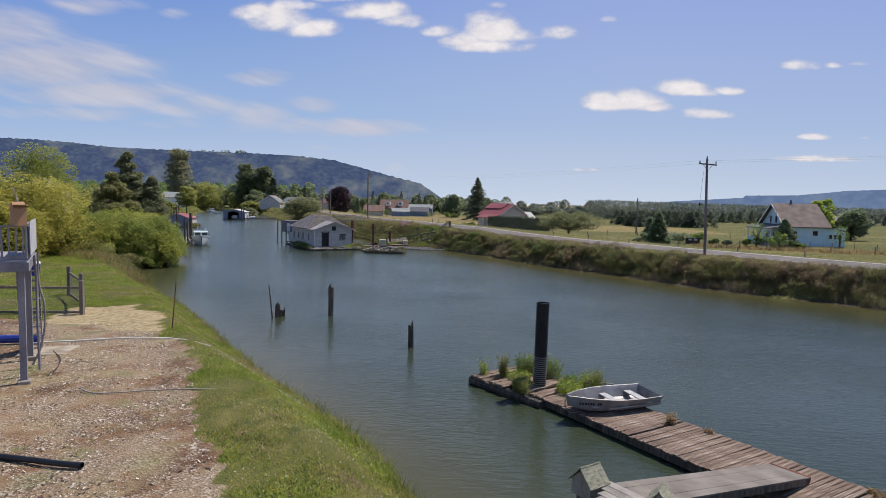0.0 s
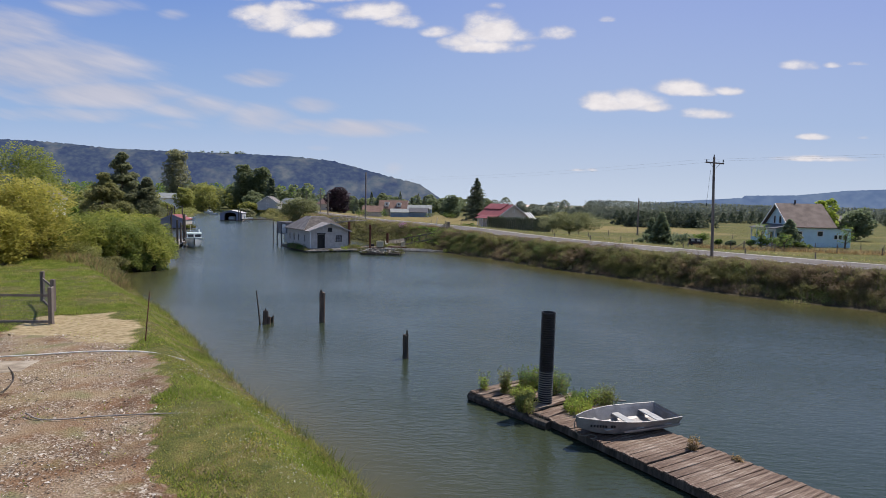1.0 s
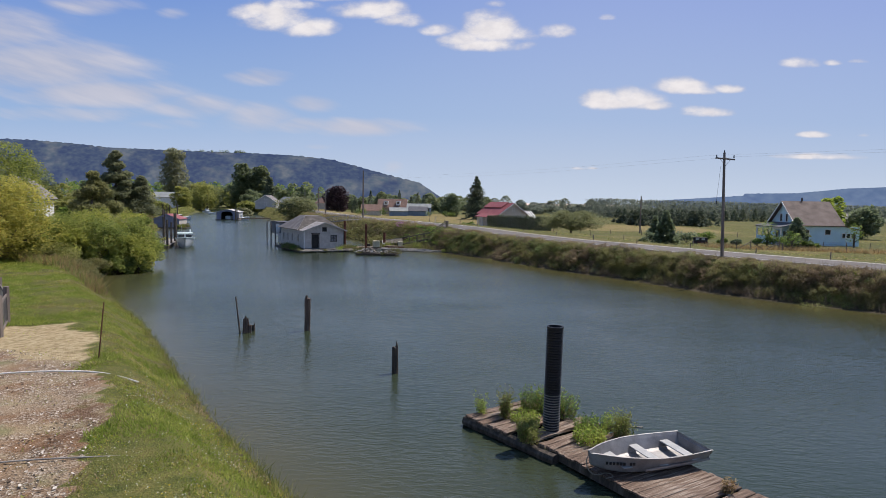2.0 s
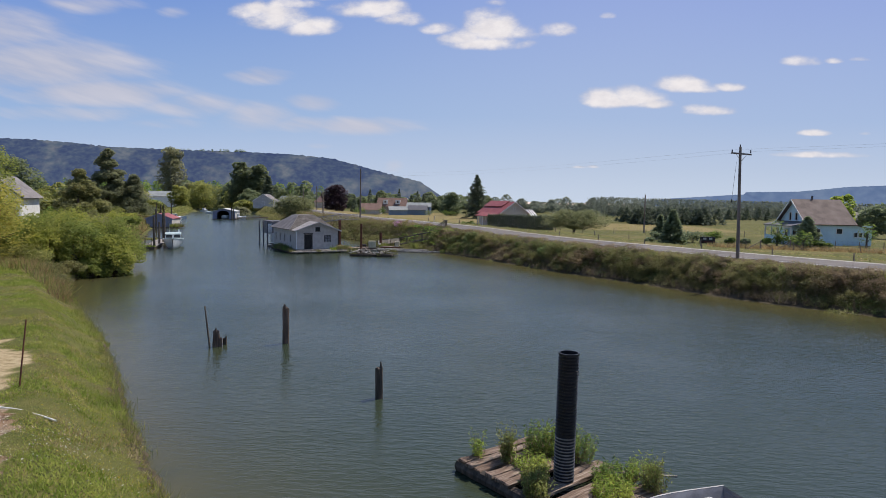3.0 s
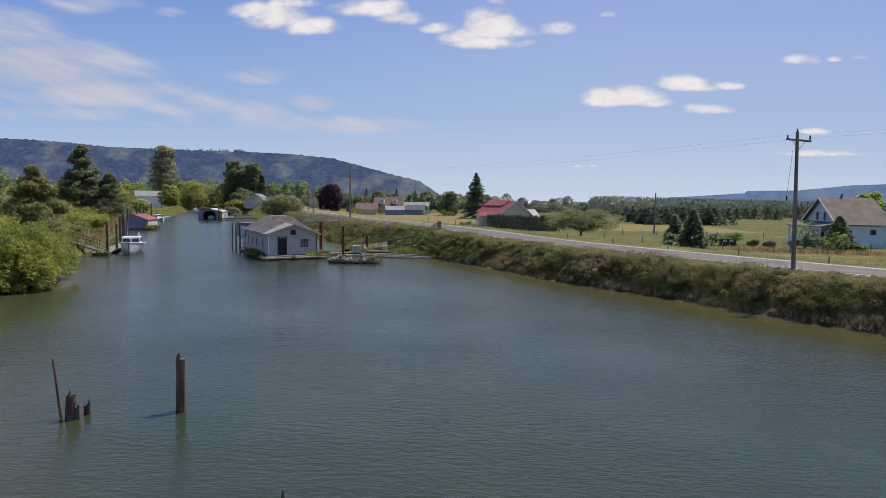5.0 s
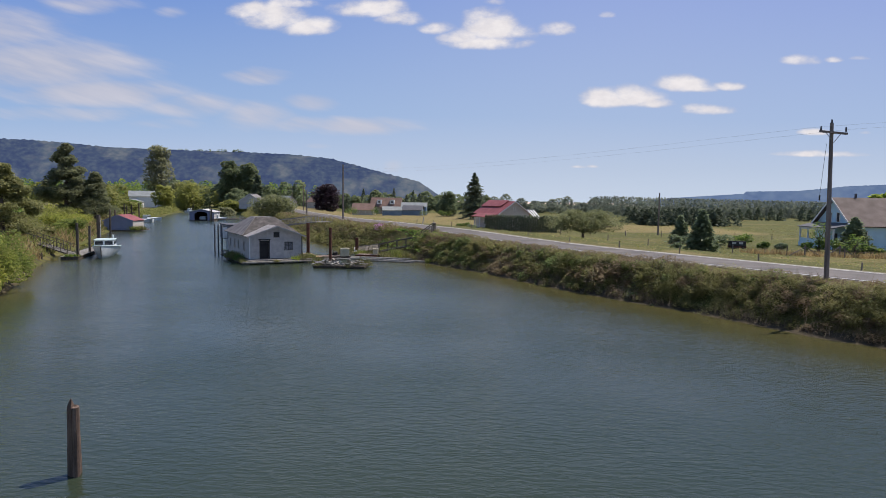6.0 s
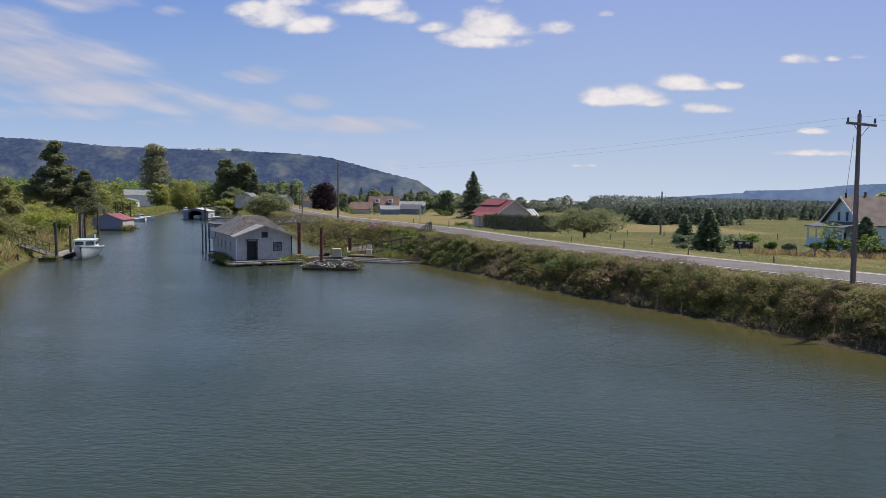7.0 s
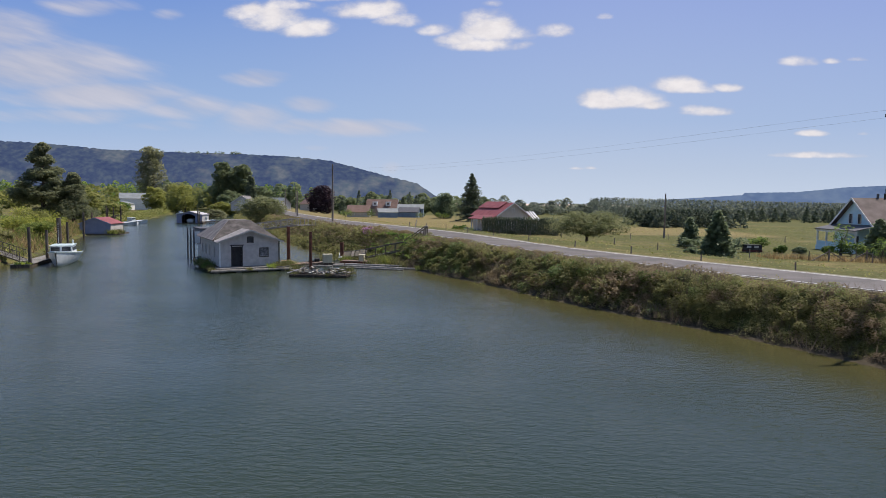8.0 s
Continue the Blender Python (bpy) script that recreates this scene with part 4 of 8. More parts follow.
def rowboat(name, label, at, turn, L=3.2):
    """An open riveted aluminium skiff with three thwarts, upright on its keel."""
    t = thing(name, label, "boat", at=at, turn=turn)
    st, ring = 18, 9
    outer = []
    for i in range(st + 1):
        s = i / st                               # 0 stern, 1 bow
        beam_ = 0.68 * (1 - max(0, (s - 0.45) / 0.55) ** 2.3 * 0.88) * (0.90 + 0.10 * math.sin(math.pi * min(s * 1.4, 1)))
        keel = 0.02 + 0.20 * max(0, (s - 0.7) / 0.3) ** 2
        sheer = 0.42 + 0.13 * s ** 2
        sec = []
        for k in range(-ring, ring + 1):
            q = k / ring
            w = abs(q)
            yy = math.copysign(beam_ * (min(1, w * 1.75) * 0.80 if w < 0.55 else 0.77 + 0.23 * (w - 0.55) / 0.45), q) if k else 0
            zz = keel + (0.06 * w if w < 0.55 else 0.035 + (sheer - keel - 0.035) * ((w - 0.5) / 0.5) ** 1.15)
            sec.append((L * (s - 0.5) + (0.14 * (zz - keel) if s > 0.95 else 0), yy, zz))
        outer.append(sec)
    N = 2 * ring + 1

    def skin(shrink, lift):
        return [[(p[0] * (1 - shrink * 0.5), p[1] * (1 - shrink), p[2] + (lift if 0 < j < N - 1 else 0)) for j, p in enumerate(sec)] for sec in outer]
    inner = skin(0.03, 0.02)
    v = [p for sec in outer for p in sec] + [p for sec in inner for p in sec]
    off = (st + 1) * N
    f = []
    for i in range(st):
        for k in range(N - 1):
            a = i * N + k
            f.append((a, a + 1, a + N + 1, a + N))
            f.append((off + a, off + a + N, off + a + N + 1, off + a + 1))
        f.append((i * N, off + i * N, off + (i + 1) * N, (i + 1) * N))
        a = i * N + N - 1
        f.append((a, a + N, off + a + N, off + a))
    f.append(tuple(range(N)))
    f.append(tuple(off + k for k in range(N))[::-1])
    f.append(tuple(st * N + k for k in range(N))[::-1])
    hull = raw("hull", v, f, M["alu"], t, smooth=False)
    bm = bmesh.new()
    for side in (0, N - 1):
        for i in range(st):
            tube(bm, outer[i][side], outer[i + 1][side], 0.022, 0.022, 6)
    for k in range(N - 1):
        if outer[0][k][2] > 0.3 and outer[0][k + 1][2] > 0.3:
            tube(bm, outer[0][k], outer[0][k + 1], 0.02, 0.02, 5)
    part("gunwale", bm, M["alu"], t)
    for s, w in ((-1.1, 1.24), (-0.1, 1.24), (0.85, 0.95)):
        part("thwart", BOX((s, 0, 0.25), (0.26, w, 0.03), None, 0.008), M["grey_wall_"], t, "pale painted bench seat")
    for side in (-1, 1):
        part("rub_strake", BEAM((-L / 2 + 0.05, side * 0.61, 0.2), (0.5, side * 0.66, 0.22), 0.02, 0.045), M["alu"], t)
    part("transom", BOX((-L / 2 + 0.03, 0, 0.26), (0.035, 1.1, 0.2), None, 0.006), M["alu"], t)
    for i in range(9):
        if i != 2:
            xx = 0.72 + i * 0.075
            qq = (xx / L + 0.5 - 0.45) / 0.55
            yy = 0.68 * (1 - max(0, qq) ** 2.3 * 0.88) * 0.90 + 0.02
            part("registration_mark", BOX((xx, yy - 0.02, 0.34), (0.05, 0.03, 0.06), Matrix.Rotation(radians(-16 * max(0, qq) * 2.2), 3, "Z")), M["dark"], t, "dark illegible registration mark")
    return t


boat_turn = 202.5
boat = rowboat("rowboat", "dull silver aluminium rowboat resting on the dock", (5.22, 18.05, DTOP), boat_turn)
boat.matrix_world = Matrix.Translation((5.36, 17.78, DTOP + 0.015)) @ Matrix.Rotation(radians(boat_turn), 4, "Z") @ Matrix.Rotation(radians(-2.5), 4, "X")
M["rope"] = mat("old_rope", [(0.14, 0.12, 0.09), (0.26, 0.23, 0.18)], scale=20)


def line_curve(name, label, category, pts, r, material, kind="", parent=None):
    cu = bpy.data.curves.new(name, "CURVE")
    cu.dimensions, cu.bevel_depth, cu.bevel_resolution = "3D", r, 2
    s = cu.splines.new("BEZIER")
    s.bezier_points.add(len(pts) - 1)
    for b, p in zip(s.bezier_points, pts):
        b.co = p
        b.handle_left_type = b.handle_right_type = "AUTO"
    ob = new(name + "_curve", cu)
    dg = bpy.context.evaluated_depsgraph_get()
    me = bpy.data.meshes.new_from_object(ob.evaluated_get(dg))
    bpy.data.objects.remove(ob)
    me.materials.clear()
    me.materials.append(material)
    ob = new(name, me)
    ob.parent = parent
    return tagged(ob, label, category, kind=kind)


line_curve("mooring_rope", "frayed grey rope hanging from the rowboat bow", "rope",
           [(3.86, 17.22, 0.82), (3.78, 17.14, 0.6), (3.86, 17.04, 0.4), (4.05, 17.1, 0.32), (4.3, 17.2, 0.32), (4.4, 17.05, 0.32), (4.2, 16.9, 0.32)], 0.014, M["rope"])

# ---------------------------------------------------------------- ramp from the yard to the dock, with two roofed pile caps
M["ramp_board"] = mat("ramp_board", [(0.10, 0.085, 0.07), (0.165, 0.142, 0.118), (0.22, 0.195, 0.165)], scale=1.2, obj_var=0.06, bump=0.4)
ramp = thing("dock_ramp", "grey weathered wooden ramp leading down to the dock", "ramp")
RA, RB = Vector((3.58, 9.23, 1.50)), Vector((8.5, 12.85, 0.46))
rd_ = (RB - RA).normalized()
rs = Vector((-rd_.y, rd_.x, 0)).normalized()
random.seed(8)
nb = 4
for k in range(nb):
    w = 0.96 / nb
    o = rs * (-0.48 + w * (k + 0.5))
    part("board", BEAM(RA + o + Vector((0, 0, random.uniform(-0.004, 0.004))), RB + o, w * 0.985, 0.035), M["ramp_board"], ramp)
for o in (-0.42, 0.0, 0.42):
    part("bearer", BEAM(RA + rs * o - Vector((0, 0, 0.10)), RB + rs * o - Vector((0, 0, 0.10)), 0.08, 0.15), M["dark_wood"], ramp, "dark ramp bearer")
part("roller", TUBE(RB + rs * -0.46 - Vector((0, 0, 0.05)), RB + rs * 0.46 - Vector((0, 0, 0.05)), 0.09, 0.09, 12), M["rust"], ramp, "rusty end roller")
landing = thing("ramp_landing", "grey plank landing at the head of the ramp", "landing")
for k in range(9):
    a = RA - rd_ * (0.08 + k * 0.21)
    z = Vector((0, 0, 1.52 - a.z))
    part("board", BEAM(a - rs * 1.2 + z, a + rs * (0.52 - 0.10 * k) + z, 0.19, 0.04), M["grey_wood"], landing)
for o in (-0.85, 0.65):
    a = RA - rd_ * 0.1 + rs * o
    part("leg", BOX((a.x, a.y, 0.6), (0.14, 0.14, 1.8)), M["dark_wood"], landing)


def pile_cap(at, turn, w, h):
    t = thing("roofed_pile_cap", "small grey wooden box with mossy shingled roof", "pile cap", "roofed pile caps", at=at, turn=turn)
    bm = bmesh.new()
    prism(bm, [(-w / 2, 0), (w / 2, 0), (w / 2, h), (0, h + w * 0.48), (-w / 2, h)], -w * 0.5, w * 0.5)
    part("box", bm, M["grey_wood"], t)
    for s in (-1, 1):
        for r_ in range(3):
            f0, f1 = r_ / 3, (r_ + 1) / 3 + 0.05
            a = Vector((0, s * (w * 0.64) * (1 - f0), h - 0.07 + (w * 0.48 + 0.08) * f0 + 0.02 + 0.006 * r_))
            b = Vector((0, s * (w * 0.64) * (1 - f1), h - 0.07 + (w * 0.48 + 0.08) * f1 + 0.02 + 0.006 * r_))
            q = (b - a).to_track_quat("Y", "Z").to_matrix()
            for c in range(4):
                part("shingle", BOX((a + b) / 2 + Vector(((c - 1.5) * w * 0.3, 0, 0)), (w * 0.29, (b - a).length, 0.014), q), M["mossy"], t)
    part("post", BOX((0, 0, -0.8), (w * 0.7, w * 0.7, 1.6)), M["dark_wood"], t)
    return t


M["mossy"] = mat("mossy_shingle", [(0.12, 0.12, 0.09), (0.22, 0.22, 0.15), (0.30, 0.29, 0.22)], scale=8, stretch=(1, 4, 1), bump=0.6)
pile_cap((2.86, 9.6, 1.30), 35, 0.46, 0.30)
pile_cap((4.05, 9.05, 1.2), 62, 0.42, 0.28)

# ---------------------------------------------------------------- old posts in the water
random.seed(21)


def old_post(label, x, y, top, r, lean=(0, 0), jag=0.12, mats="dark_wood"):
    t = thing("mooring_post", label, "post", "old posts in the water", at=(x, y, -1.2))
    seg, rows = 14, 16
    H = top + 1.2
    v, f = [], []
    ph = random.random() * 6
    for j in range(rows + 1):
        fz = j / rows
        for k in range(seg):
            a = 2 * math.pi * k / seg
            rr = r * (1 + 0.10 * math.sin(3 * a + ph) + 0.07 * math.sin(7 * a + fz * 5)) * (1 - 0.12 * fz)
            z = H * fz
            if j == rows:
                z += jag * math.sin(a + ph) + jag * 0.7 * math.sin(3 * a) - jag
                rr *= 0.55
            v.append((rr * math.cos(a) + lean[0] * z, rr * math.sin(a) + lean[1] * z, z))
    for j in range(rows):
        for k in range(seg):
            f.append((j * seg + k, j * seg + (k + 1) % seg, (j + 1) * seg + (k + 1) % seg, (j + 1) * seg + k))
    v.append((lean[0] * H, lean[1] * H, H - jag * 1.5))
    for k in range(seg):
        f.append((rows * seg + k, rows * seg + (k + 1) % seg, len(v) - 1))
    raw("weathered_shaft", v, f, M[mats], t)
    return t


M["red_wood"] = mat("reddish_old_wood", [(0.06, 0.04, 0.028), (0.145, 0.095, 0.068), (0.26, 0.185, 0.135)], scale=2.5, stretch=(3, 3, 0.35), bump=0.9)
old_post("short pointed rotten post standing in the water", -1.8, 26.62, 1.2, 0.14, jag=0.16)
p2_ = old_post("split reddish-brown post standing in the water", -7.18, 34.4, 1.86, 0.15, jag=0.10, mats="red_wood")
v_post = raw("split_half", *(lambda: ([(0.09 + 0.075 * math.cos(a) + 0.01 * z, -0.10 + 0.075 * math.sin(a), z) for z in (0, 1.5, 2.9) for a in [k * 0.785 for k in range(8)]],
             [(j * 8 + k, j * 8 + (k + 1) % 8, j * 8 + 8 + (k + 1) % 8, j * 8 + 8 + k) for j in range(2) for k in range(8)] + [tuple(range(16, 24))]))(), M["red_wood"], p2_)
t_ = thing("leaning_stick", "thin leaning stick beside rotten stumps", "stick", at=(-10.35, 33.5, -1.0))
part("shaft", TUBE((0, 0, 0), (-0.30, 0, 2.85), 0.055, 0.035, 8), M["dark_wood"], t_)
old_post("rotten tan stump leaning in the water", -10.22, 33.45, 0.85, 0.15, lean=(0.06, 0), jag=0.2, mats="red_wood")
old_post("low rotten stump in the water", -9.98, 33.5, 0.5, 0.13, jag=0.18, mats="red_wood")
old_post("low rotten stump in the water", -9.9, 33.9, 0.40, 0.10, jag=0.2)

# ---------------------------------------------------------------- the yard: stake, pipe, hose, fence, deck
stake = thing("metal_stake", "thin dark metal stake leaning in the grass", "stake", at=(-11.15, 22.2, 1.4))
part("shaft", TUBE((0, 0, -0.2), (0.05, 0.35, 1.95), 0.022, 0.02, 6), M["rust"], stake)
M["pvc"] = mat("white_plastic_pipe", [(0.60, 0.59, 0.55), (0.75, 0.74, 0.70)], scale=2, rough=0.45, bump=0)
line_curve("white_pipe", "long white plastic pipe lying on the gravel", "pipe",
           [(-14.6, 19.3, 1.60), (-13.5, 19.75, 1.59), (-12.2, 20.25, 1.60), (-11, 20.45, 1.60), (-10.1, 20.45, 1.58), (-9.3, 20.25, 1.52), (-8.7, 20.1, 1.42)], 0.024, M["pvc"])
line_curve("black_hose", "black corrugated drain hose lying on the gravel", "hose",
           [(-10.5, 9.95, 1.63), (-9.2, 9.85, 1.62), (-8.2, 9.7, 1.62), (-7.4, 9.55, 1.62), (-6.95, 9.5, 1.62)], 0.06, M["plastic"])
line_curve("fallen_stick", "thin bent grey stick on the gravel", "stick",
           [(-10.0, 14.3, 1.60), (-9.4, 13.95, 1.59), (-8.9, 13.9, 1.62), (-8.2, 14.2, 1.60), (-7.6, 14.35, 1.60), (-6.4, 14.6, 1.58), (-5.8, 14.7, 1.56)], 0.018, M["grey_wood"])
line_curve("fallen_stick", "thin bent grey stick on the gravel", "stick", [(-13.3, 18.2, 1.6), (-12.4, 17.2, 1.6), (-11.9, 16.3, 1.6), (-11.6, 15.4, 1.6)], 0.015, M["dark_wood"])
slab = tagged(part("concrete_slab", BOX((-13.5, 18.3, 1.535), (1.5, 1.3, 0.12), Matrix.Rotation(radians(12), 3, "Z"), 0.03),
              mat("pale_concrete", [(0.20, 0.16, 0.115), (0.30, 0.25, 0.185), (0.42, 0.37, 0.29)], scale=2)), "pale cracked concrete slab in the yard", "slab", kind="structure")

fence = thing("mesh_fence", "low wooden garden fence with wire mesh", "fence")
M["mesh_wire"] = mat("wire", [(0.16, 0.15, 0.13), (0.25, 0.24, 0.22)], scale=5, rough=0.6, metal=0.4)
FP = [(-16.5, 25.0), (-19.0, 24.75), (-21.6, 24.4), (-24, 24.1)]
FB = [(-16.5, 25.0), (-18.0, 27.4), (-20.4, 30.2)]
for k, (fx, fy) in enumerate(FP + FB[1:]):
    part("post", BOX((fx, fy, 2.2), (0.17, 0.17, 1.75), None, 0.015), M["pole"], fence)
for row in (FP, FB):
    for (ax, ay), (bx, by) in zip(row[:-1], row[1:]):
        for z in (1.62, 2.72):
            part("rail", BEAM((ax, ay, z), (bx, by, z), 0.05, 0.10), M["pole"], fence)
        bm = bmesh.new()
        L = math.hypot(bx - ax, by - ay)
        for k in range(1, int(L / 0.11)):
            s = k * 0.11 / L
            tube(bm, (ax + (bx - ax) * s, ay + (by - ay) * s, 1.6), (ax + (bx - ax) * s, ay + (by - ay) * s, 2.72), 0.0035, 0.0035, 3)
        for k in range(10):
            tube(bm, (ax, ay, 1.66 + k * 0.105), (bx, by, 1.66 + k * 0.105), 0.0035, 0.0035, 3)
        part("wire_mesh", bm, M["mesh_wire"], fence, "rusty wire mesh panel")

M["deck_grey"] = mat("grey_deck_paint", [(0.17, 0.16, 0.18), (0.24, 0.23, 0.25), (0.31, 0.30, 0.31)], scale=2, stretch=(1, 1, 0.3), bump=0.25, obj_var=0.1)
DX, DY, DZ = 0.0, 0.0, 5.0
deck = thing("house_deck", "grey painted raised wooden deck with railing", "deck", at=(-11.72, 14.6, 0), turn=32)   # at the front corner post
part("floor", BOX((DX - 3.0, DY + 1.6, DZ), (6.3, 3.6, 0.05)), M["deck_grey"], deck)
part("rim_joist", BOX((DX - 3.0, DY - 0.22, DZ - 0.14), (6.3, 0.05, 0.24)), M["deck_grey"], deck)
part("rim_joist", BOX((DX + 0.17, DY + 1.6, DZ - 0.14), (0.05, 3.6, 0.24)), M["deck_grey"], deck)
for px_, py_ in ((DX, DY), (DX - 0.02, DY + 3.0), (DX - 3.2, DY), (DX - 3.2, DY + 3.0)):
    leg = part("post", BOX((px_, py_, 3.2), (0.17, 0.17, 3.5), None, 0.01), M["deck_grey"], deck)
    part("footing", BOX((px_, py_, 1.58), (0.32, 0.32, 0.24), None, 0.03), mat("footing_concrete", [(0.2, 0.17, 0.14), (0.32, 0.28, 0.24)], scale=3), leg, "dirty concrete footing")
for (ax, ay), (bx, by) in (((DX - 6, DY - 0.18), (DX + 0.14, DY - 0.18)), ((DX + 0.14, DY - 0.18), (DX + 0.14, DY + 3.3))):
    part("top_rail", BEAM((ax, ay, DZ + 0.98), (bx, by, DZ + 0.98), 0.14, 0.045), M["deck_grey"], deck)
    part("bottom_rail", BEAM((ax, ay, DZ + 0.12), (bx, by, DZ + 0.12), 0.05, 0.08), M["deck_grey"], deck)
    L = math.hypot(bx - ax, by - ay)
    for k in range(int(L / 0.16) + 1):
        s = k * 0.16 / L
        part("baluster", BOX((ax + (bx - ax) * s, ay + (by - ay) * s, DZ + 0.54), (0.045, 0.045, 0.84)), M["deck_grey"], deck)
part("rail_sheet", BOX((DX + 0.22, DY + 1.5, DZ + 0.62), (0.02, 2.9, 0.95)), mat("grey_sheet", [(0.36, 0.36, 0.37), (0.46, 0.46, 0.47)], scale=1.5, bump=0.4), deck, "pale grey sheet fixed to the railing")
line_curve("drain_pipe", "", "", [(DX + 0.28, DY + 0.5, DZ + 0.1), (DX + 0.3, DY + 0.9, 4.4), (DX + 0.3, DY + 0.9, 3.2), (DX + 0.32, DY + 1.0, 1.7)], 0.035, M["deck_grey"], parent=deck)
line_curve("drain_pipe", "", "", [(DX + 0.32, DY + 1.6, DZ + 0.1), (DX + 0.32, DY + 1.7, 4.2), (DX + 0.45, DY + 1.8, 3.4), (DX + 0.32, DY + 1.8, 2.2), (DX + 0.1, DY + 1.9, 1.65)], 0.03, M["alu"], parent=deck)
stair = thing("deck_stairs", "narrow grey wooden stair beside the deck", "stairs", at=(-11.72, 14.6, 0), turn=32)
for k in range(9):
    z = 1.75 + k * 0.33
    part("tread", BOX((DX - 0.05, DY + 4.6 - k * 0.16, z), (0.62, 0.24, 0.04)), M["deck_grey"], stair)
for s in (-0.33, 0.25):
    part("stringer", BEAM((DX - 0.02 + s, DY + 4.75, 1.6), (DX - 0.02 + s, DY + 3.3, 4.75), 0.04, 0.22), M["deck_grey"], stair)
bh = thing("birdhouse", "tan wooden birdhouse on the deck railing", "birdhouse", at=(-11.62, 14.42, DZ + 1.0), turn=52)
M["tan_wood"] = mat("tan_wood", [(0.36, 0.20, 0.10), (0.46, 0.27, 0.14)], scale=3, stretch=(1, 1, 0.2))
bm = bmesh.new()
prism(bm, [(-0.17, 0), (0.17, 0), (0.17, 0.46), (0, 0.64), (-0.17, 0.46)], -0.15, 0.15)
part("box", bm, M["tan_wood"], bh)
for s in (-1, 1):
    part("roof", BEAM((-0.2, s * 0.11, 0.555), (0.2, s * 0.11, 0.555), 0.30, 0.02), M["tan_wood"], bh).matrix_basis = Matrix.Translation((0, 0, 0.0))
part("perch_twigs", tube(tube(bmesh.new(), (0, 0, 0.6), (-0.12, 0, 1.0), 0.02, 0.008, 5), (0, 0, 0.6), (-0.06, 0.05, 1.02), 0.02, 0.008, 5), M["grey_wood"], bh, "grey twigs on top")
M["blue"] = mat("blue_plastic", [(0.02, 0.035, 0.22), (0.03, 0.06, 0.32)], scale=2, rough=0.4)
tarp = thing("blue_tarp_roll", "rolled blue tarp lying under the deck", "tarp", at=(-14.9, 19.2, 1.62))
part("roll", TUBE((-1.6, -0.25, 0.12), (0.35, 0.1, 0.12), 0.16, 0.13, 10), M["blue"], tarp)
bucket = thing("blue_bucket", "blue bucket with white lid hung by the deck", "bucket", at=(-14.35, 18.9, 4.05))
part("tub", TUBE((0, 0, 0), (0, 0, 0.42), 0.14, 0.18, 14), M["blue"], bucket)
part("lid", TUBE((0, 0, 0.42), (0, 0, 0.48), 0.19, 0.17, 14), M["white"], bucket, "white lid")
line_curve("bucket_rope", "", "", [(-0.0, 0, 0.48), (-0.1, 0.0, 0.75), (-0.25, -0.05, 1.0)], 0.012, M["rope"], parent=bucket)


# ---------------------------------------------------------------- houses
def clap(bm, w, top, openings, step=0.19, thick=0.045, z0=0.0):
    """Lapped boards over a wall in the x-z plane, facing -y: top(x) gives its height; openings are (x0, x1, z0, z1)."""
    zmax = max(top(x) for x in np.linspace(0, w, 41))
    z = z0
    while z < zmax - 0.01:
        z1 = min(z + step, zmax)
        xs = [x for x in np.linspace(0, w, 81) if top(x) >= (z + z1) / 2]
        if xs:
            spans = [(min(xs), max(xs))]
            for ox0, ox1, oz0, oz1 in openings:
                if oz0 < (z + z1) / 2 < oz1:
                    cut = []
                    for a, b in spans:
                        if b <= ox0 or a >= ox1:
                            cut.append((a, b))
                        else:
                            if a < ox0:
                                cut.append((a, ox0))
                            if b > ox1:
                                cut.append((ox1, b))
                    spans = cut
            for a, b in spans:
                if b - a > 0.02:
                    v = [bm.verts.new(p) for p in ((a, -thick, z), (b, -thick, z), (b, -thick * 0.35, z1), (a, -thick * 0.35, z1),
                                                   (a, 0.10, z), (b, 0.10, z), (b, 0.10, z1), (a, 0.10, z1))]
                    for q in ((0, 1, 2, 3), (5, 4, 7, 6), (4, 0, 3, 7), (1, 5, 6, 2), (4, 5, 1, 0), (3, 2, 6, 7)):
                        bm.faces.new([v[k] for k in q])
        z = z1
    return bm


def window(parent, m, w, h, frame_mat, cross=True, name="window"):
    """A window in the x-z plane facing -y, centred at the pose m."""
    win = new(name)
    win.parent = parent
    win.matrix_basis = m
    t = 0.07
    fr = bmesh.new()
    for c, s in (((0, -0.03, h / 2), (w + t, 0.08, t)), ((0, -0.03, -h / 2), (w + t * 2, 0.1, t)), ((-w / 2, -0.03, 0), (t, 0.08, h)), ((w / 2, -0.03, 0), (t, 0.08, h))):
        box(fr, c, s)
    if cross:
        box(fr, (0, -0.005, 0), (0.035, 0.04, h))
        box(fr, (0, -0.005, 0), (w, 0.04, 0.035))
    part("frame", fr, frame_mat, win)
    part("pane", BOX((0, 0.03, 0), (w, 0.012, h)), M["glass"], win)
    return win


def slab_roof(parent, a, b, c, d, thick, material, name="roof", label=""):
    """A roof slope with thickness from its four corners."""
    v = [Vector(p) for p in (a, b, c, d)]
    nrm = (v[1] - v[0]).cross(v[3] - v[0]).normalized()
    if nrm.z < 0:
        nrm = -nrm
    bm = bmesh.new()
    lo = [bm.verts.new(p) for p in v]
    hi = [bm.verts.new(p + nrm * thick) for p in v]
    bm.faces.new(lo)
    bm.faces.new(hi)
    for i in range(4):
        bm.faces.new((lo[i], lo[(i + 1) % 4], hi[(i + 1) % 4], hi[i]))
    return part(name, bm, material, parent, label)


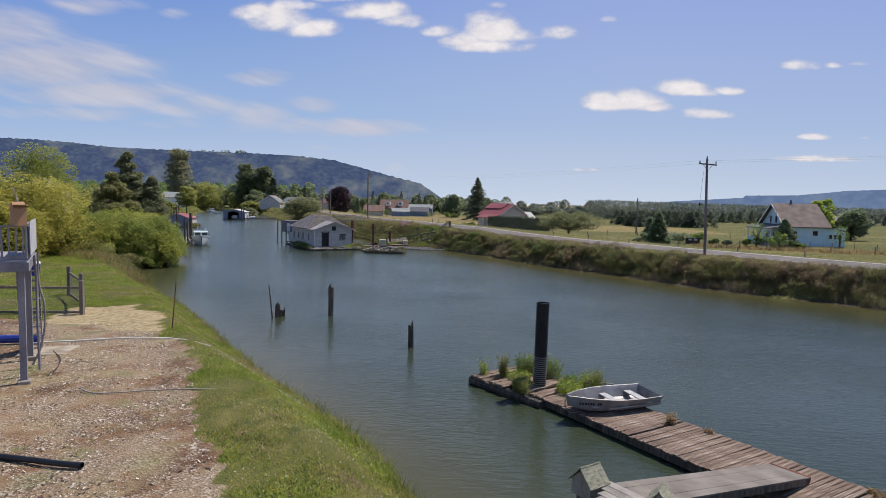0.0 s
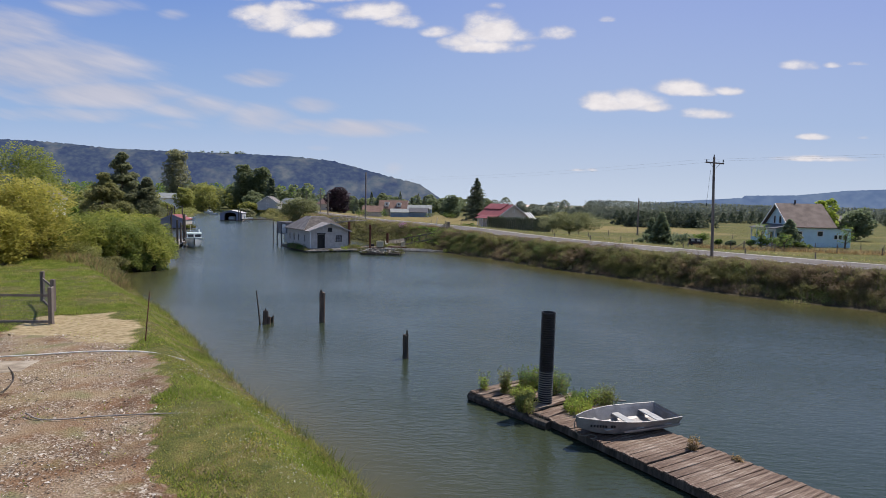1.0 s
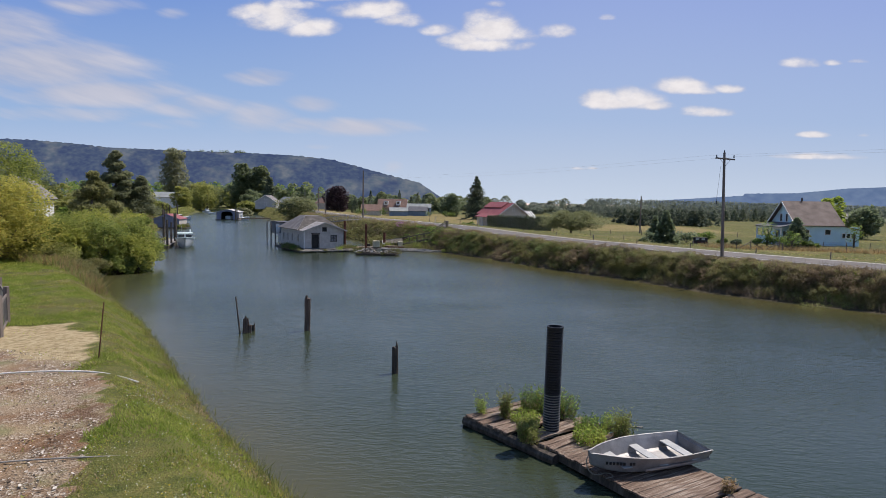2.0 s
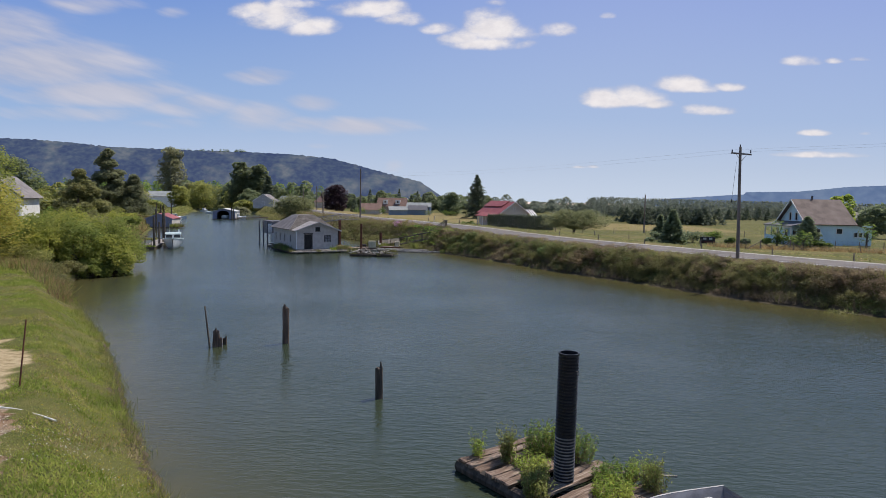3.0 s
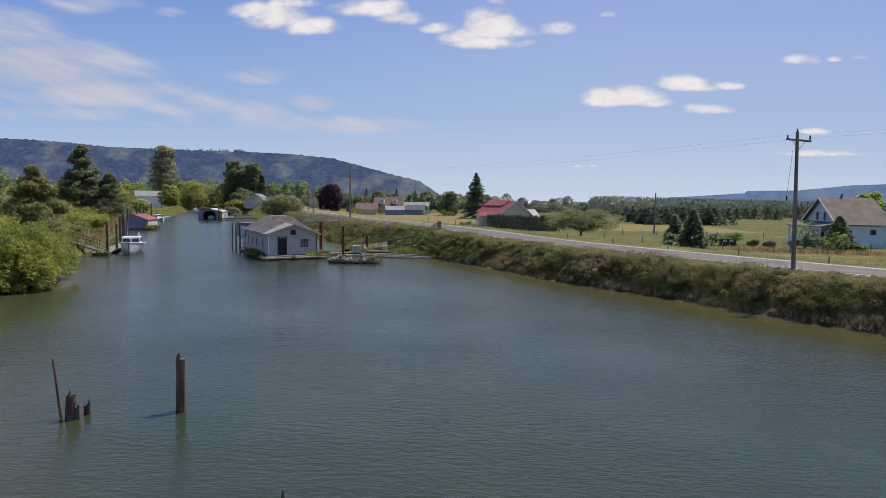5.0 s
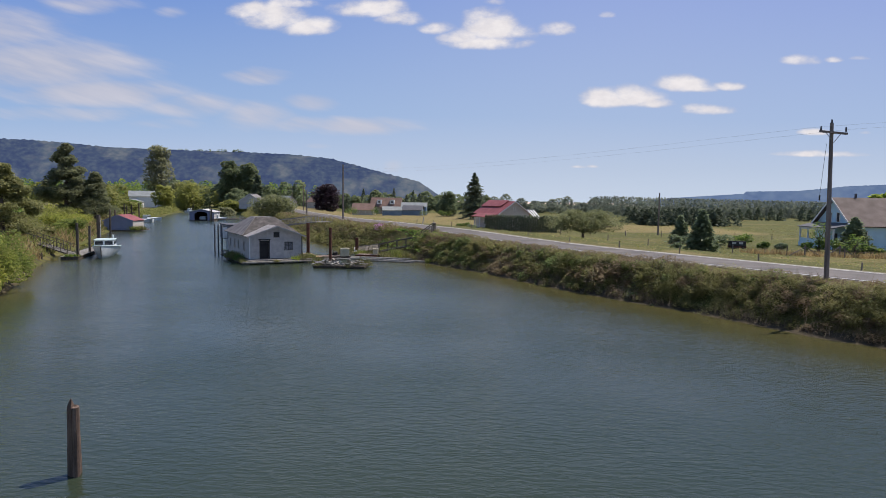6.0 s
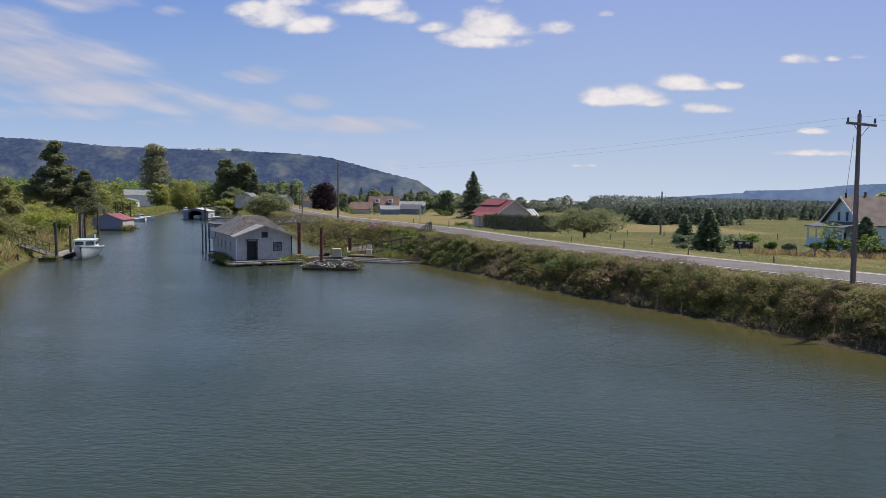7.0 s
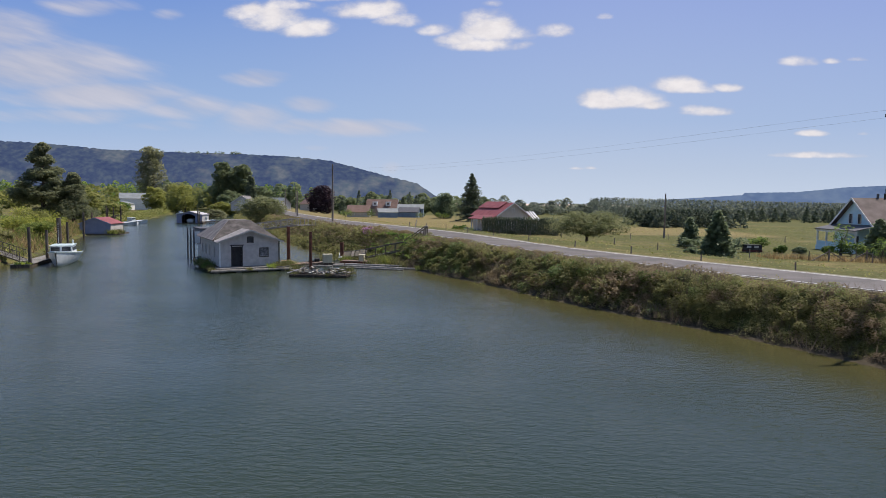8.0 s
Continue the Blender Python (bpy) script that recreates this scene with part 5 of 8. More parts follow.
def gable_house(name, label, at, turn, w, l, eave, ridge_z, wall, roof, over=0.4, windows=(), group="", trim=None, category="house"):
    """Gable front along x (0..w) facing -y, ridge along y to l. windows: (side, along, z, w, h); side f, l, r."""
    t = thing(name, label, category, group, at=at, turn=turn)
    bm = bmesh.new()
    prof = [(0, 0), (w, 0), (w, eave), (w / 2, ridge_z), (0, eave)]
    lo = [bm.verts.new((x, 0, z)) for x, z in prof]
    hi = [bm.verts.new((x, l, z)) for x, z in prof]
    bm.faces.new(lo)
    bm.faces.new(hi)
    for i in range(5):
        if i not in (2, 3):
            bm.faces.new((lo[i], lo[(i + 1) % 5], hi[(i + 1) % 5], hi[i]))
    part("wall", bm, wall, t)
    k = (ridge_z - eave) / (w / 2)
    for s in (0, 1):
        e = (-over if s == 0 else w + over)
        slab_roof(t, (e, -over, eave - k * over), (e, l + over, eave - k * over), (w / 2, l + over, ridge_z), (w / 2, -over, ridge_z), 0.12, roof)
    if trim:
        bm = bmesh.new()
        for s in (0, 1):
            e = (-over if s == 0 else w + over)
            beam(bm, (e, -over - 0.03, eave - k * over), (w / 2, -over - 0.03, ridge_z), 0.04, 0.22)
        part("barge_board", bm, trim, t)
    for side, along, z, ww, hh in windows:
        m = {"f": pose(along, -0.02, z), "l": pose(-0.02, along, z, 0, 0, -90), "r": pose(w + 0.02, along, z, 0, 0, 90)}[side]
        window(t, m, ww, hh, trim or M["white"], cross=False)
    return t


# floating house
FH = thing("floating_house", "weathered white clapboard floating house with grey roof", "house", at=(-19.55, 83.8, 0.45), turn=31)
HW, HL = 5.6, 11.2
EAVE = 2.42


def gable_top(x):
    return EAVE + (3.42 - EAVE) * (1 - abs(x - HW / 2) / (HW / 2))


front_open = [(1.10, 2.02, 0.0, 1.98), (3.72, 4.52, 0.88, 1.72), (2.55, 3.1, 2.28, 2.78)]
part("front_wall", clap(bmesh.new(), HW, gable_top, front_open), M["siding"], FH)
side_open = [(1.2, 1.75, 0.75, 1.75), (3.4, 3.95, 0.75, 1.75), (5.6, 6.15, 0.75, 1.75), (8.4, 8.95, 0.75, 1.75)]
sw = part("side_wall", clap(bmesh.new(), HL, lambda x: EAVE, side_open), M["siding"], FH)
sw.matrix_basis = pose(0, HL, 0, 0, 0, -90)
sw2 = part("side_wall", clap(bmesh.new(), HL, lambda x: EAVE, []), M["siding"], FH)
sw2.matrix_basis = pose(HW, 0, 0, 0, 0, 90)
part("back_wall", BOX((HW / 2, HL - 0.05, EAVE / 2), (HW, 0.1, EAVE)), M["siding"], FH)
part("interior_floor", BOX((HW / 2, HL / 2, 0.02), (HW - 0.3, HL - 0.3, 0.04)), M["dark_wood"], FH)
part("partition", BOX((HW / 2, 3.0, 1.2), (HW - 0.3, 0.08, 2.4)), M["dark"], FH)
for x in (0.0, HW):
    part("corner_board", BOX((x, -0.03, EAVE / 2), (0.11, 0.07, EAVE)), M["white"] if x == 0 else M["dark"], FH)
M["frame_dark"] = mat("dark_frame", [(0.035, 0.03, 0.03), (0.07, 0.06, 0.055)], scale=4)
dbm = bmesh.new()
for c, s in (((1.07, -0.04, 1.0), (0.09, 0.1, 2.04)), ((2.05, -0.04, 1.0), (0.09, 0.1, 2.04)), ((1.55, -0.05, 2.03), (1.25, 0.12, 0.1))):
    box(dbm, c, s)
part("door_frame", dbm, M["frame_dark"], FH)
# sheet in the open doorway; the room's shade is its near-black colour
doorway_shade = part("door", BOX((1.56, 0.12, 0.98), (0.9, 0.05, 1.96)), M["dark"], FH, "near-black panel painted as the doorway's shade")
window(FH, pose(4.12, -0.02, 1.30), 0.8, 0.84, M["frame_dark"])
# the pane's reflection is painted as a pale base colour
for c in FH.children_recursive:
    if c.name.startswith("pane"):
        c.data.materials[0] = mat("dusty_glass", [(0.10, 0.10, 0.11), (0.30, 0.30, 0.31)], scale=5, rough=0.2, bump=0)
window(FH, pose(2.82, -0.02, 2.53), 0.55, 0.5, M["frame_dark"], cross=False)
for a, b, *_ in side_open:
    window(FH, pose(-0.02, HL - (a + b) / 2, 1.25, 0, 0, -90), 0.5, 1.0, M["siding"], cross=False)
M["pale_shingle"] = mat("bleached_shingle", [(0.17, 0.155, 0.148), (0.26, 0.24, 0.23), (0.34, 0.32, 0.305)], scale=1.3, bump=0.5)
k_ = (3.42 - EAVE) / (HW / 2)
for s in (0, 1):
    e = -0.35 if s == 0 else HW + 0.35
    slab_roof(FH, (e, -0.45, EAVE - 0.35 * k_ + 0.02), (e, 1.6, EAVE - 0.35 * k_ + 0.02), (HW / 2, 3.4, 3.44), (HW / 2, -0.45, 3.44), 0.07, M["pale_shingle"], "front_roof")
# hipped roof over the rear rooms, its short ridge across the house
# darker copy of the shingle: the front slope's shade is in its colour
M["hip_roof"] = mat("shaded_shingle", [(0.035, 0.029, 0.026), (0.07, 0.060, 0.054), (0.12, 0.105, 0.096)], scale=1.6, bump=0.5)
x0_, x1_, y0_, y1_ = -0.4, HW + 0.4, 1.5, HL + 0.5
ez, rz = EAVE - 0.02, 4.22
ta, tb, tc_, td = (1.75, 4.9, rz), (3.95, 4.9, rz), (3.95, 7.6, rz), (1.75, 7.6, rz)
slab_roof(FH, (x0_, y0_, ez), (x1_, y0_, ez), tb, ta, 0.07, M["hip_roof"], "hip_roof", "hip slope with shade painted into its brown shingles")
slab_roof(FH, (x0_, y1_, ez), (x0_, y0_, ez), ta, td, 0.07, M["shingle"], "main_roof")
slab_roof(FH, (x1_, y0_, ez), (x1_, y1_, ez), tc_, tb, 0.07, M["shingle"], "main_roof")
slab_roof(FH, (x1_, y1_, ez), (x0_, y1_, ez), td, tc_, 0.07, M["shingle"], "main_roof")
slab_roof(FH, ta, tb, tc_, td, 0.07, M["shingle"], "ridge_cap")
for s in (0, 1):
    e = -0.36 if s == 0 else HW + 0.36
    part("fascia", BEAM((e, -0.47, EAVE - 0.35 * k_), (HW / 2, -0.47, 3.42), 0.03, 0.15), M["siding"], FH)

flo = thing("house_float", "log and plank float under the floating house", "float", at=(-19.55, 83.8, 0), turn=31)
for k in range(9):
    part("plank", BOX((HW / 2 + 0.1, -0.12 - k * 0.17, 0.40 + random.uniform(-0.015, 0.015)), (HW + 1.2, 0.155, 0.05), Matrix.Rotation(random.uniform(-0.01, 0.01), 3, "Z")), M["grey_wood"], flo)
for x in (-0.6, 1.4, 3.4, 5.6):
    part("log", TUBE((x, -1.7, 0.05), (x, HL + 0.5, 0.05), 0.28, 0.24, 10), M["dark_wood"], flo)
part("edge_beam", TUBE((-1.1, -1.62, 0.22), (HW + 0.9, -1.62, 0.2), 0.14, 0.12, 8), M["grey_wood"], flo)
part("deck_body", BOX((HW / 2, HL / 2, 0.22), (HW + 0.6, HL + 0.4, 0.3)), M["dark_wood"], flo)


def fpos(x, y):
    c, s = math.cos(radians(31)), math.sin(radians(31))
    return -19.55 + x * c - y * s, 83.8 + x * s + y * c


def tuft(label, x, y, z, h, r, n, material, seed, leaf=0.07, group="reed tufts on the floats"):
    rg = np.random.default_rng(seed + 700)
    t = thing("grass_tuft", label, "grass", group, at=(x, y, z))
    b = np.stack([r * rg.normal(size=n) * 0.5, r * rg.normal(size=n) * 0.5, np.zeros(n)], 1)
    g = blades("blade_clump", b, h * (0.5 + 0.6 * rg.random(n)), material, width=leaf * 0.4, lean=0.4, seed=seed)
    g.parent = t
    return t


for k, (x, y, hh, r, mm) in enumerate([(-0.7, 2, 0.7, 0.5, "leaf_bank"), (-0.75, 3.2, 0.8, 0.6, "leaf_bank"), (-0.7, 4.6, 0.8, 0.6, "leaf_green"), (-0.7, 6, 0.8, 0.6, "leaf_bank"),
                                       (-0.8, 0.6, 0.5, 0.4, "leaf_dry"), (-0.9, -1.3, 0.4, 0.3, "leaf_light"), (4.6, -1.2, 0.6, 0.45, "leaf_light"), (5.4, -0.9, 0.8, 0.5, "leaf_green"),
                                       (6.2, -0.5, 0.9, 0.6, "leaf_light"), (6.8, 0.1, 0.7, 0.6, "leaf_green"), (2.4, -1.6, 0.3, 0.25, "leaf_light")]):
    gx_, gy_ = fpos(x, y)
    tuft("green-brown grass tuft growing on the float", gx_, gy_, 0.2, hh, r, 240, M["leaf_tuft"] if k % 3 else M[mm], k, leaf=0.08)

annex = thing("boat_shelter", "dark grey boat shelter with pale panels on posts", "shelter", at=(-26.6, 94.6, 0), turn=31)
M["dark_grey"] = mat("dark_grey_boards", [(0.07, 0.07, 0.08), (0.12, 0.12, 0.13)], scale=2, bump=0.3)
M["grey_board"] = mat("mid_grey_boards", [(0.16, 0.155, 0.16), (0.24, 0.235, 0.24)], scale=1.5, bump=0.3)
part("roof", BOX((1.75, 2.5, 3.53), (2.3, 5.2, 0.1)), M["dark_grey"], annex)
part("upper_wall", BOX((1.65, 0.02, 2.6), (2.0, 0.08, 1.8)), M["grey_board"], annex)
part("lower_wall", BOX((1.85, 0.06, 1.05), (1.6, 0.08, 1.3)), M["grey_board"], annex)
part("end_wall", BOX((0.68, 2.5, 2.6), (0.08, 4.8, 1.8)), M["grey_board"], annex)
for x, y in ((0, 0), (0, 2.5), (0, 5), (2.6, 0.1), (2.6, 5)):
    part("post", TUBE((x, y, -1), (x, y, 3.5), 0.09, 0.09, 8), M["dark_grey"], annex)
for z0, z1, x in ((1.95, 3.25, 0.34), (0.5, 1.85, 0.68)):
    part("panel", BOX((x, -0.1, (z0 + z1) / 2), (0.55, 0.05, z1 - z0)), M["white"], annex, "pale translucent wall panel")
part("beam", BOX((0.8, -0.02, 0.35), (1.8, 0.1, 0.14)), M["dark_grey"], annex)

# ---------------------------------------------------------------- float with debris, boxes, rusty piles and gangways
M["tan_plank"] = mat("tan_plank", [(0.30, 0.19, 0.11), (0.42, 0.28, 0.17)], scale=3, obj_var=0.2)
M["junk"] = mat("bleached_wood", [(0.12, 0.10, 0.075), (0.26, 0.225, 0.18), (0.48, 0.45, 0.40)], scale=3, obj_var=0.5, stretch=(0.4, 2, 2))
raft = thing("debris_raft", "half-sunk float heaped with broken boards", "float", at=(-9.45, 81.3, 0), turn=-3)
part("deck", BOX((0, 0, 0.12), (5.2, 1.9, 0.26), None, 0.05), M["dark_wood"], raft)
random.seed(55)
for k in range(74):
    a, L = random.uniform(-1.5, 1.5), random.uniform(0.35, 1.9)
    c = Vector((random.uniform(-2.4, 2.4), random.uniform(-0.85, 0.85), 0.28 + 0.5 * random.random() ** 1.6))
    d = Vector((math.cos(a), math.sin(a), random.uniform(-0.35, 0.35))) * L / 2
    part("board", BEAM(c - d, c + d, random.uniform(0.08, 0.2), 0.04), M["junk"], raft)
for k, (x, y, hh, r) in enumerate([(-7.3, 81.6, 0.9, 0.55), (-7.0, 82.3, 0.8, 0.5), (-8.6, 80.5, 0.3, 0.3), (-11.6, 80.9, 0.4, 0.4), (-12.4, 84.6, 0.8, 0.6)]):
    tuft("green-brown grass tuft among the floating boards", x, y, 0.1, hh, r, 200, M["leaf_tuft"], 90 + k, leaf=0.08)
gplank = thing("gang_plank", "tan plank gangway beside the floating house", "plank")
for k in range(5):
    part("board", BEAM((-15.6 + 0.19 * k, 90.6 + 0.1 * k, 0.52), (-13.4 + 0.19 * k, 86.6 + 0.1 * k, 0.47), 0.19, 0.05), M["tan_plank"], gplank)
for k, (x, y, hh, r) in enumerate([(-6.2, 92.4, 0.9, 0.7), (-5.0, 94.0, 1.1, 0.9), (-3.6, 93.2, 0.9, 0.7), (-9.6, 95.2, 0.8, 0.6), (-12.2, 97.4, 1.1, 0.9), (-7.0, 98.6, 1.0, 0.9), (-2.4, 90.6, 0.7, 0.6), (-0.8, 87.2, 0.5, 0.3)]):
    tuft("yellow-green reed tuft by the broken ramp", x, y, max(0.0, ground_z(x, y)), hh, r, 260, M["leaf_olive_"] if k % 2 else M["leaf_tuft"], 120 + k, leaf=0.09)
raft2 = thing("log_boom", "long grey logs lying at the waterline", "log boom", at=(-6, 90.0, 0))
for k, (x0, y0, x1, y1, r) in enumerate([(-4.0, 0.2, 5.5, -2.4, 0.16), (-3.0, 1.6, 3.2, 0.6, 0.15), (-9.5, 1.2, -3.2, 1.9, 0.17), (-2.0, -1.6, 3.6, -3.0, 0.1), (-9, -0.6, -4.0, -0.4, 0.15)]):
    part("log", TUBE((x0, y0, 0.06), (x1, y1, 0.05), r, r * 0.8, 9), M["grey_wood"], raft2)
flt = thing("small_float", "low plank float with a rusty edge", "float", at=(-7.9, 93.4, 0), turn=-6)
for k in range(10):
    part("plank", BOX((-1.6 + k * 0.36, 0, 0.3), (0.34, 1.6, 0.05)), M["plank"], flt)
part("body", BOX((0, 0, 0.12), (3.8, 1.5, 0.3)), M["rust"], flt)
flt2 = thing("small_float", "low plank float beside the floating house", "float", at=(-12.6, 90.6, 0), turn=24)
for k in range(12):
    part("plank", BOX((-2.2 + k * 0.40, 0, 0.3), (0.37, 1.9, 0.05)), M["plank"], flt2)
part("body", BOX((0, 0, 0.12), (4.9, 1.8, 0.3)), M["dark_wood"], flt2)


def storage_box(label, x, y, z, w, d, h, turn):
    t = thing("dock_box", label, "box", "dock boxes", at=(x, y, z), turn=turn)
    part("body", BOX((0, 0, h / 2), (w, d, h), None, 0.03), M["cream_paint"], t)
    part("lid", BOX((0, 0, h + 0.03), (w + 0.06, d + 0.06, 0.07), None, 0.02), M["cream_paint"], t)
    return t


M["cream_paint"] = mat("cream_paint", [(0.44, 0.40, 0.27), (0.56, 0.52, 0.37)], scale=2, rough=0.6)
storage_box("cream painted box standing on the float", -10.75, 90.7, 0.32, 0.95, 0.7, 0.85, 20)
storage_box("small cream box on the plank float", -7.5, 93.4, 0.32, 0.62, 0.6, 0.62, 0)
out = thing("outboard_motor", "dark outboard motor lying on the float", "motor", at=(-11.9, 90.9, 0.32), turn=30)
part("cowl", BOX((0, 0, 0.26), (0.55, 0.36, 0.4), None, 0.08), M["dark"], out)
part("shaft", BOX((-0.55, 0, 0.14), (0.8, 0.12, 0.14), None, 0.03), M["dark"], out)
for lb, x, y, h, r in (("tall rusty steel pile beside the debris float", -11.75, 87.35, 3.68, 0.15), ("tall rusty steel pile holding the gangway", -16.2, 95.6, 3.85, 0.2),
                       ("short rusty steel pile by the small float", -10.2, 96.1, 2.1, 0.2)):
    t_ = thing("steel_pile", lb, "pile", "rusty steel piles", at=(x, y, -1.2))
    part("tube", TUBE((0, 0, 0), (0, 0, h + 1.2), r, r, 14), M["rust"], t_)
    part("cap_rim", TUBE((0, 0, h + 1.17), (0, 0, h + 1.24), r * 1.1, r * 1.1, 14), M["rust"], t_)
M["rail_wood"] = mat("dark_rail_wood", [(0.05, 0.045, 0.03), (0.10, 0.085, 0.06), (0.15, 0.13, 0.09)], scale=3, stretch=(0.4, 2, 2))
roofp = thing("collapsed_roof", "collapsed grey shingled roof lying on the float", "roof", at=(-8.9, 97.0, 0.3), turn=8)
for s in (-1, 1):
    for k in range(7):
        part("board", BEAM((-1.6 + k * 0.45, s * 1.3, 0.1 + 0.05 * k), (-1.5 + k * 0.45 + 0.1 * random.uniform(-1, 1), 0, 0.62 + 0.06 * k), 0.36 + 0.06 * random.random(), 0.04), M["junk"] if k % 3 == 0 else M["rail_wood"], roofp)
part("ridge_beam", BEAM((-1.7, 0, 0.62), (1.6, 0, 1.05), 0.12, 0.06), M["grey_wood"], roofp)


def truss(name, label, a, b, w, rail, material, floor_mat, posts=8):
    """A gangway with handrails braced as a truss."""
    t = thing(name, label, "gangway")
    a, b = Vector(a), Vector(b)
    d = (b - a).normalized()
    s = Vector((-d.y, d.x, 0)).normalized() * w / 2
    up_ = Vector((0, 0, rail))
    n_ = int((b - a).length / 0.3)
    for k in range(n_):
        p = a.lerp(b, (k + 0.5) / n_)
        part("tread", BEAM(p - s, p + s, (b - a).length / n_ * 0.94, 0.04), floor_mat, t)
    for q in (-1, 1):
        part("chord", BEAM(a + s * q, b + s * q, 0.06, 0.12), material, t)
        part("handrail", BEAM(a + s * q + up_, b + s * q + up_, 0.05, 0.06), material, t)
        for k in range(posts + 1):
            p = a.lerp(b, k / posts) + s * q
            part("post", BEAM(p, p + up_, 0.05, 0.05), material, t)
            if k < posts:
                p2 = a.lerp(b, (k + 1) / posts) + s * q
                part("brace", BEAM(p + up_ * (k % 2), p2 + up_ * (1 - k % 2), 0.03, 0.03), material, t)
    return t


truss("gangway", "pale grey aluminium truss gangway to the bank", (-23.2, 102.5, 3.0), (-15.9, 97.4, 3.95), 1.0, 0.8, M["alu"], M["alu"], 9)
plat = thing("gangway_platform", "pale grey railed platform at the gangway head", "platform")
part("floor", BEAM((-16.1, 97.2, 3.98), (-14.5, 99.8, 3.95), 1.2, 0.08), M["grey_wood"], plat)
for q in (-0.6, 0.6):
    for k in range(6):
        p = Vector((-16.1, 97.2, 4.0)).lerp(Vector((-14.5, 99.8, 3.95)), k / 5) + Vector((0.89, -0.456, 0)) * q
        part("post", BEAM(p, p + Vector((0, 0, 0.75)), 0.04, 0.04), M["alu"], plat)
    part("handrail", BEAM(Vector((-16.1, 97.2, 4.0)) + Vector((0.89 * q, -0.456 * q, 0.75)), Vector((-14.5, 99.8, 3.95)) + Vector((0.89 * q, -0.456 * q, 0.75)), 0.05, 0.06), M["alu"], plat)
old_ramp = thing("broken_ramp", "broken dark wooden ramp with handrails up the bank", "ramp")
R0, R1, R2 = Vector((-7.4, 95.8, 0.45)), Vector((-3.0, 96.6, 1.35)), Vector((-0.6, 97.4, 3.1))
for a, b, n_ in ((R0, R1, 8), (R1, R2, 5)):
    dd = (b - a).normalized()
    sd = Vector((-dd.y, dd.x, 0)).normalized() * 0.55
    for q in (-1, 1):
        part("stringer", BEAM(a + sd * q, b + sd * q, 0.08, 0.18), M["rail_wood"], old_ramp)
        part("handrail", BEAM(a + sd * q + Vector((0, 0, 0.95)), b + sd * q + Vector((0, 0, 0.95)), 0.08, 0.1), M["rail_wood"], old_ramp)
        for k in range(n_ + 1):
            p = a.lerp(b, k / n_) + sd * q
            if k % 2 == 0:
                part("post", BEAM(p, p + Vector((0, 0, 0.95)), 0.08, 0.08), M["rail_wood"], old_ramp)
    for k in range(n_ * 2):
        p = a.lerp(b, (k + 0.5) / (n_ * 2))
        part("tread", BEAM(p - sd, p + sd, 0.22, 0.04), M["grey_wood"], old_ramp)
for q in (-0.5, 0.5):
    part("newel", BOX((-0.6 + 0.2 * q, 97.4 + q, 3.5), (0.2, 0.2, 1.2), None, 0.02), M["pole"], old_ramp)
part("top_board", BOX((-0.6, 97.4, 4.05), (0.35, 1.3, 0.12)), M["grey_wood"], old_ramp)

# ---------------------------------------------------------------- far bank moorings
lf = thing("mooring_float", "grey plank mooring float with weeds at its end", "float", at=(-39.2, 84.6, 0), turn=109)
for k in range(34):
    part("plank", BOX((k * 0.5, 0, 0.34), (0.46, 1.7, 0.06)), M["grey_wood"], lf)
part("body", BOX((8.2, 0, 0.15), (17, 1.6, 0.34)), M["dark_wood"], lf)
for k in range(3):
    tuft("yellow-green grass tuft on the mooring float", -39.4 + k * 0.4, 84.4 + 0.2 * k, 0.36, 0.3, 0.3, 60, M["leaf_light"], 60 + k, leaf=0.1)
for lb, x, y, h, r in (("dark weathered wooden mooring pile", -38.5, 84.9, 3.95, 0.2), ("dark weathered wooden mooring pile", -40.6, 90.5, 3.4, 0.19), ("thick dark wooden mooring pile", -41.8, 94.5, 4.6, 0.33),
                       ("dark weathered wooden mooring pile", -52, 112, 3.5, 0.22), ("dark weathered wooden mooring pile", -59.5, 128, 4.6, 0.22), ("dark weathered wooden mooring pile", -67, 143, 4.2, 0.2),
                       ("dark weathered wooden mooring pile", -77, 166, 4.8, 0.2), ("dark weathered wooden mooring pile", -75, 168, 5.4, 0.22), ("dark weathered wooden mooring pile", -79, 172, 5.0, 0.2),
                       ("dark weathered wooden mooring pile", -72.4, 205, 4.2, 0.24), ("dark weathered wooden mooring pile", -71.2, 203, 3.6, 0.24), ("dark weathered wooden mooring pile", -83, 176, 5.2, 0.2)):
    t_ = thing("mooring_pile", lb, "pile", "wooden mooring piles", at=(x, y, -1.2))
    part("shaft", TUBE((0, 0, 0), (random.uniform(-0.08, 0.08), 0, h + 1.2), r * 0.8, r * 0.68, 10), M["dark_wood"], t_)
for x, y, h in ((-41.9, 82.6, 0.75), (-41.2, 82.9, 0.9), (-42.6, 84, 0.5)):
    old_post("low rotten stump by the muddy bank", x, y, h, 0.17, jag=0.12)
truss("footbridge", "narrow wooden footbridge with dark handrail", (-47.0, 90.0, 1.55), (-40.3, 86.8, 0.45), 1.1, 0.95, M["rail_wood"], M["grey_wood"], 6)

mb = thing("cabin_boat", "white cabin motor boat moored at the float", "boat", at=(-38.0, 89.2, 0), turn=-66)
st, v, f = 14, [], []
N = 9
BL = 7.4
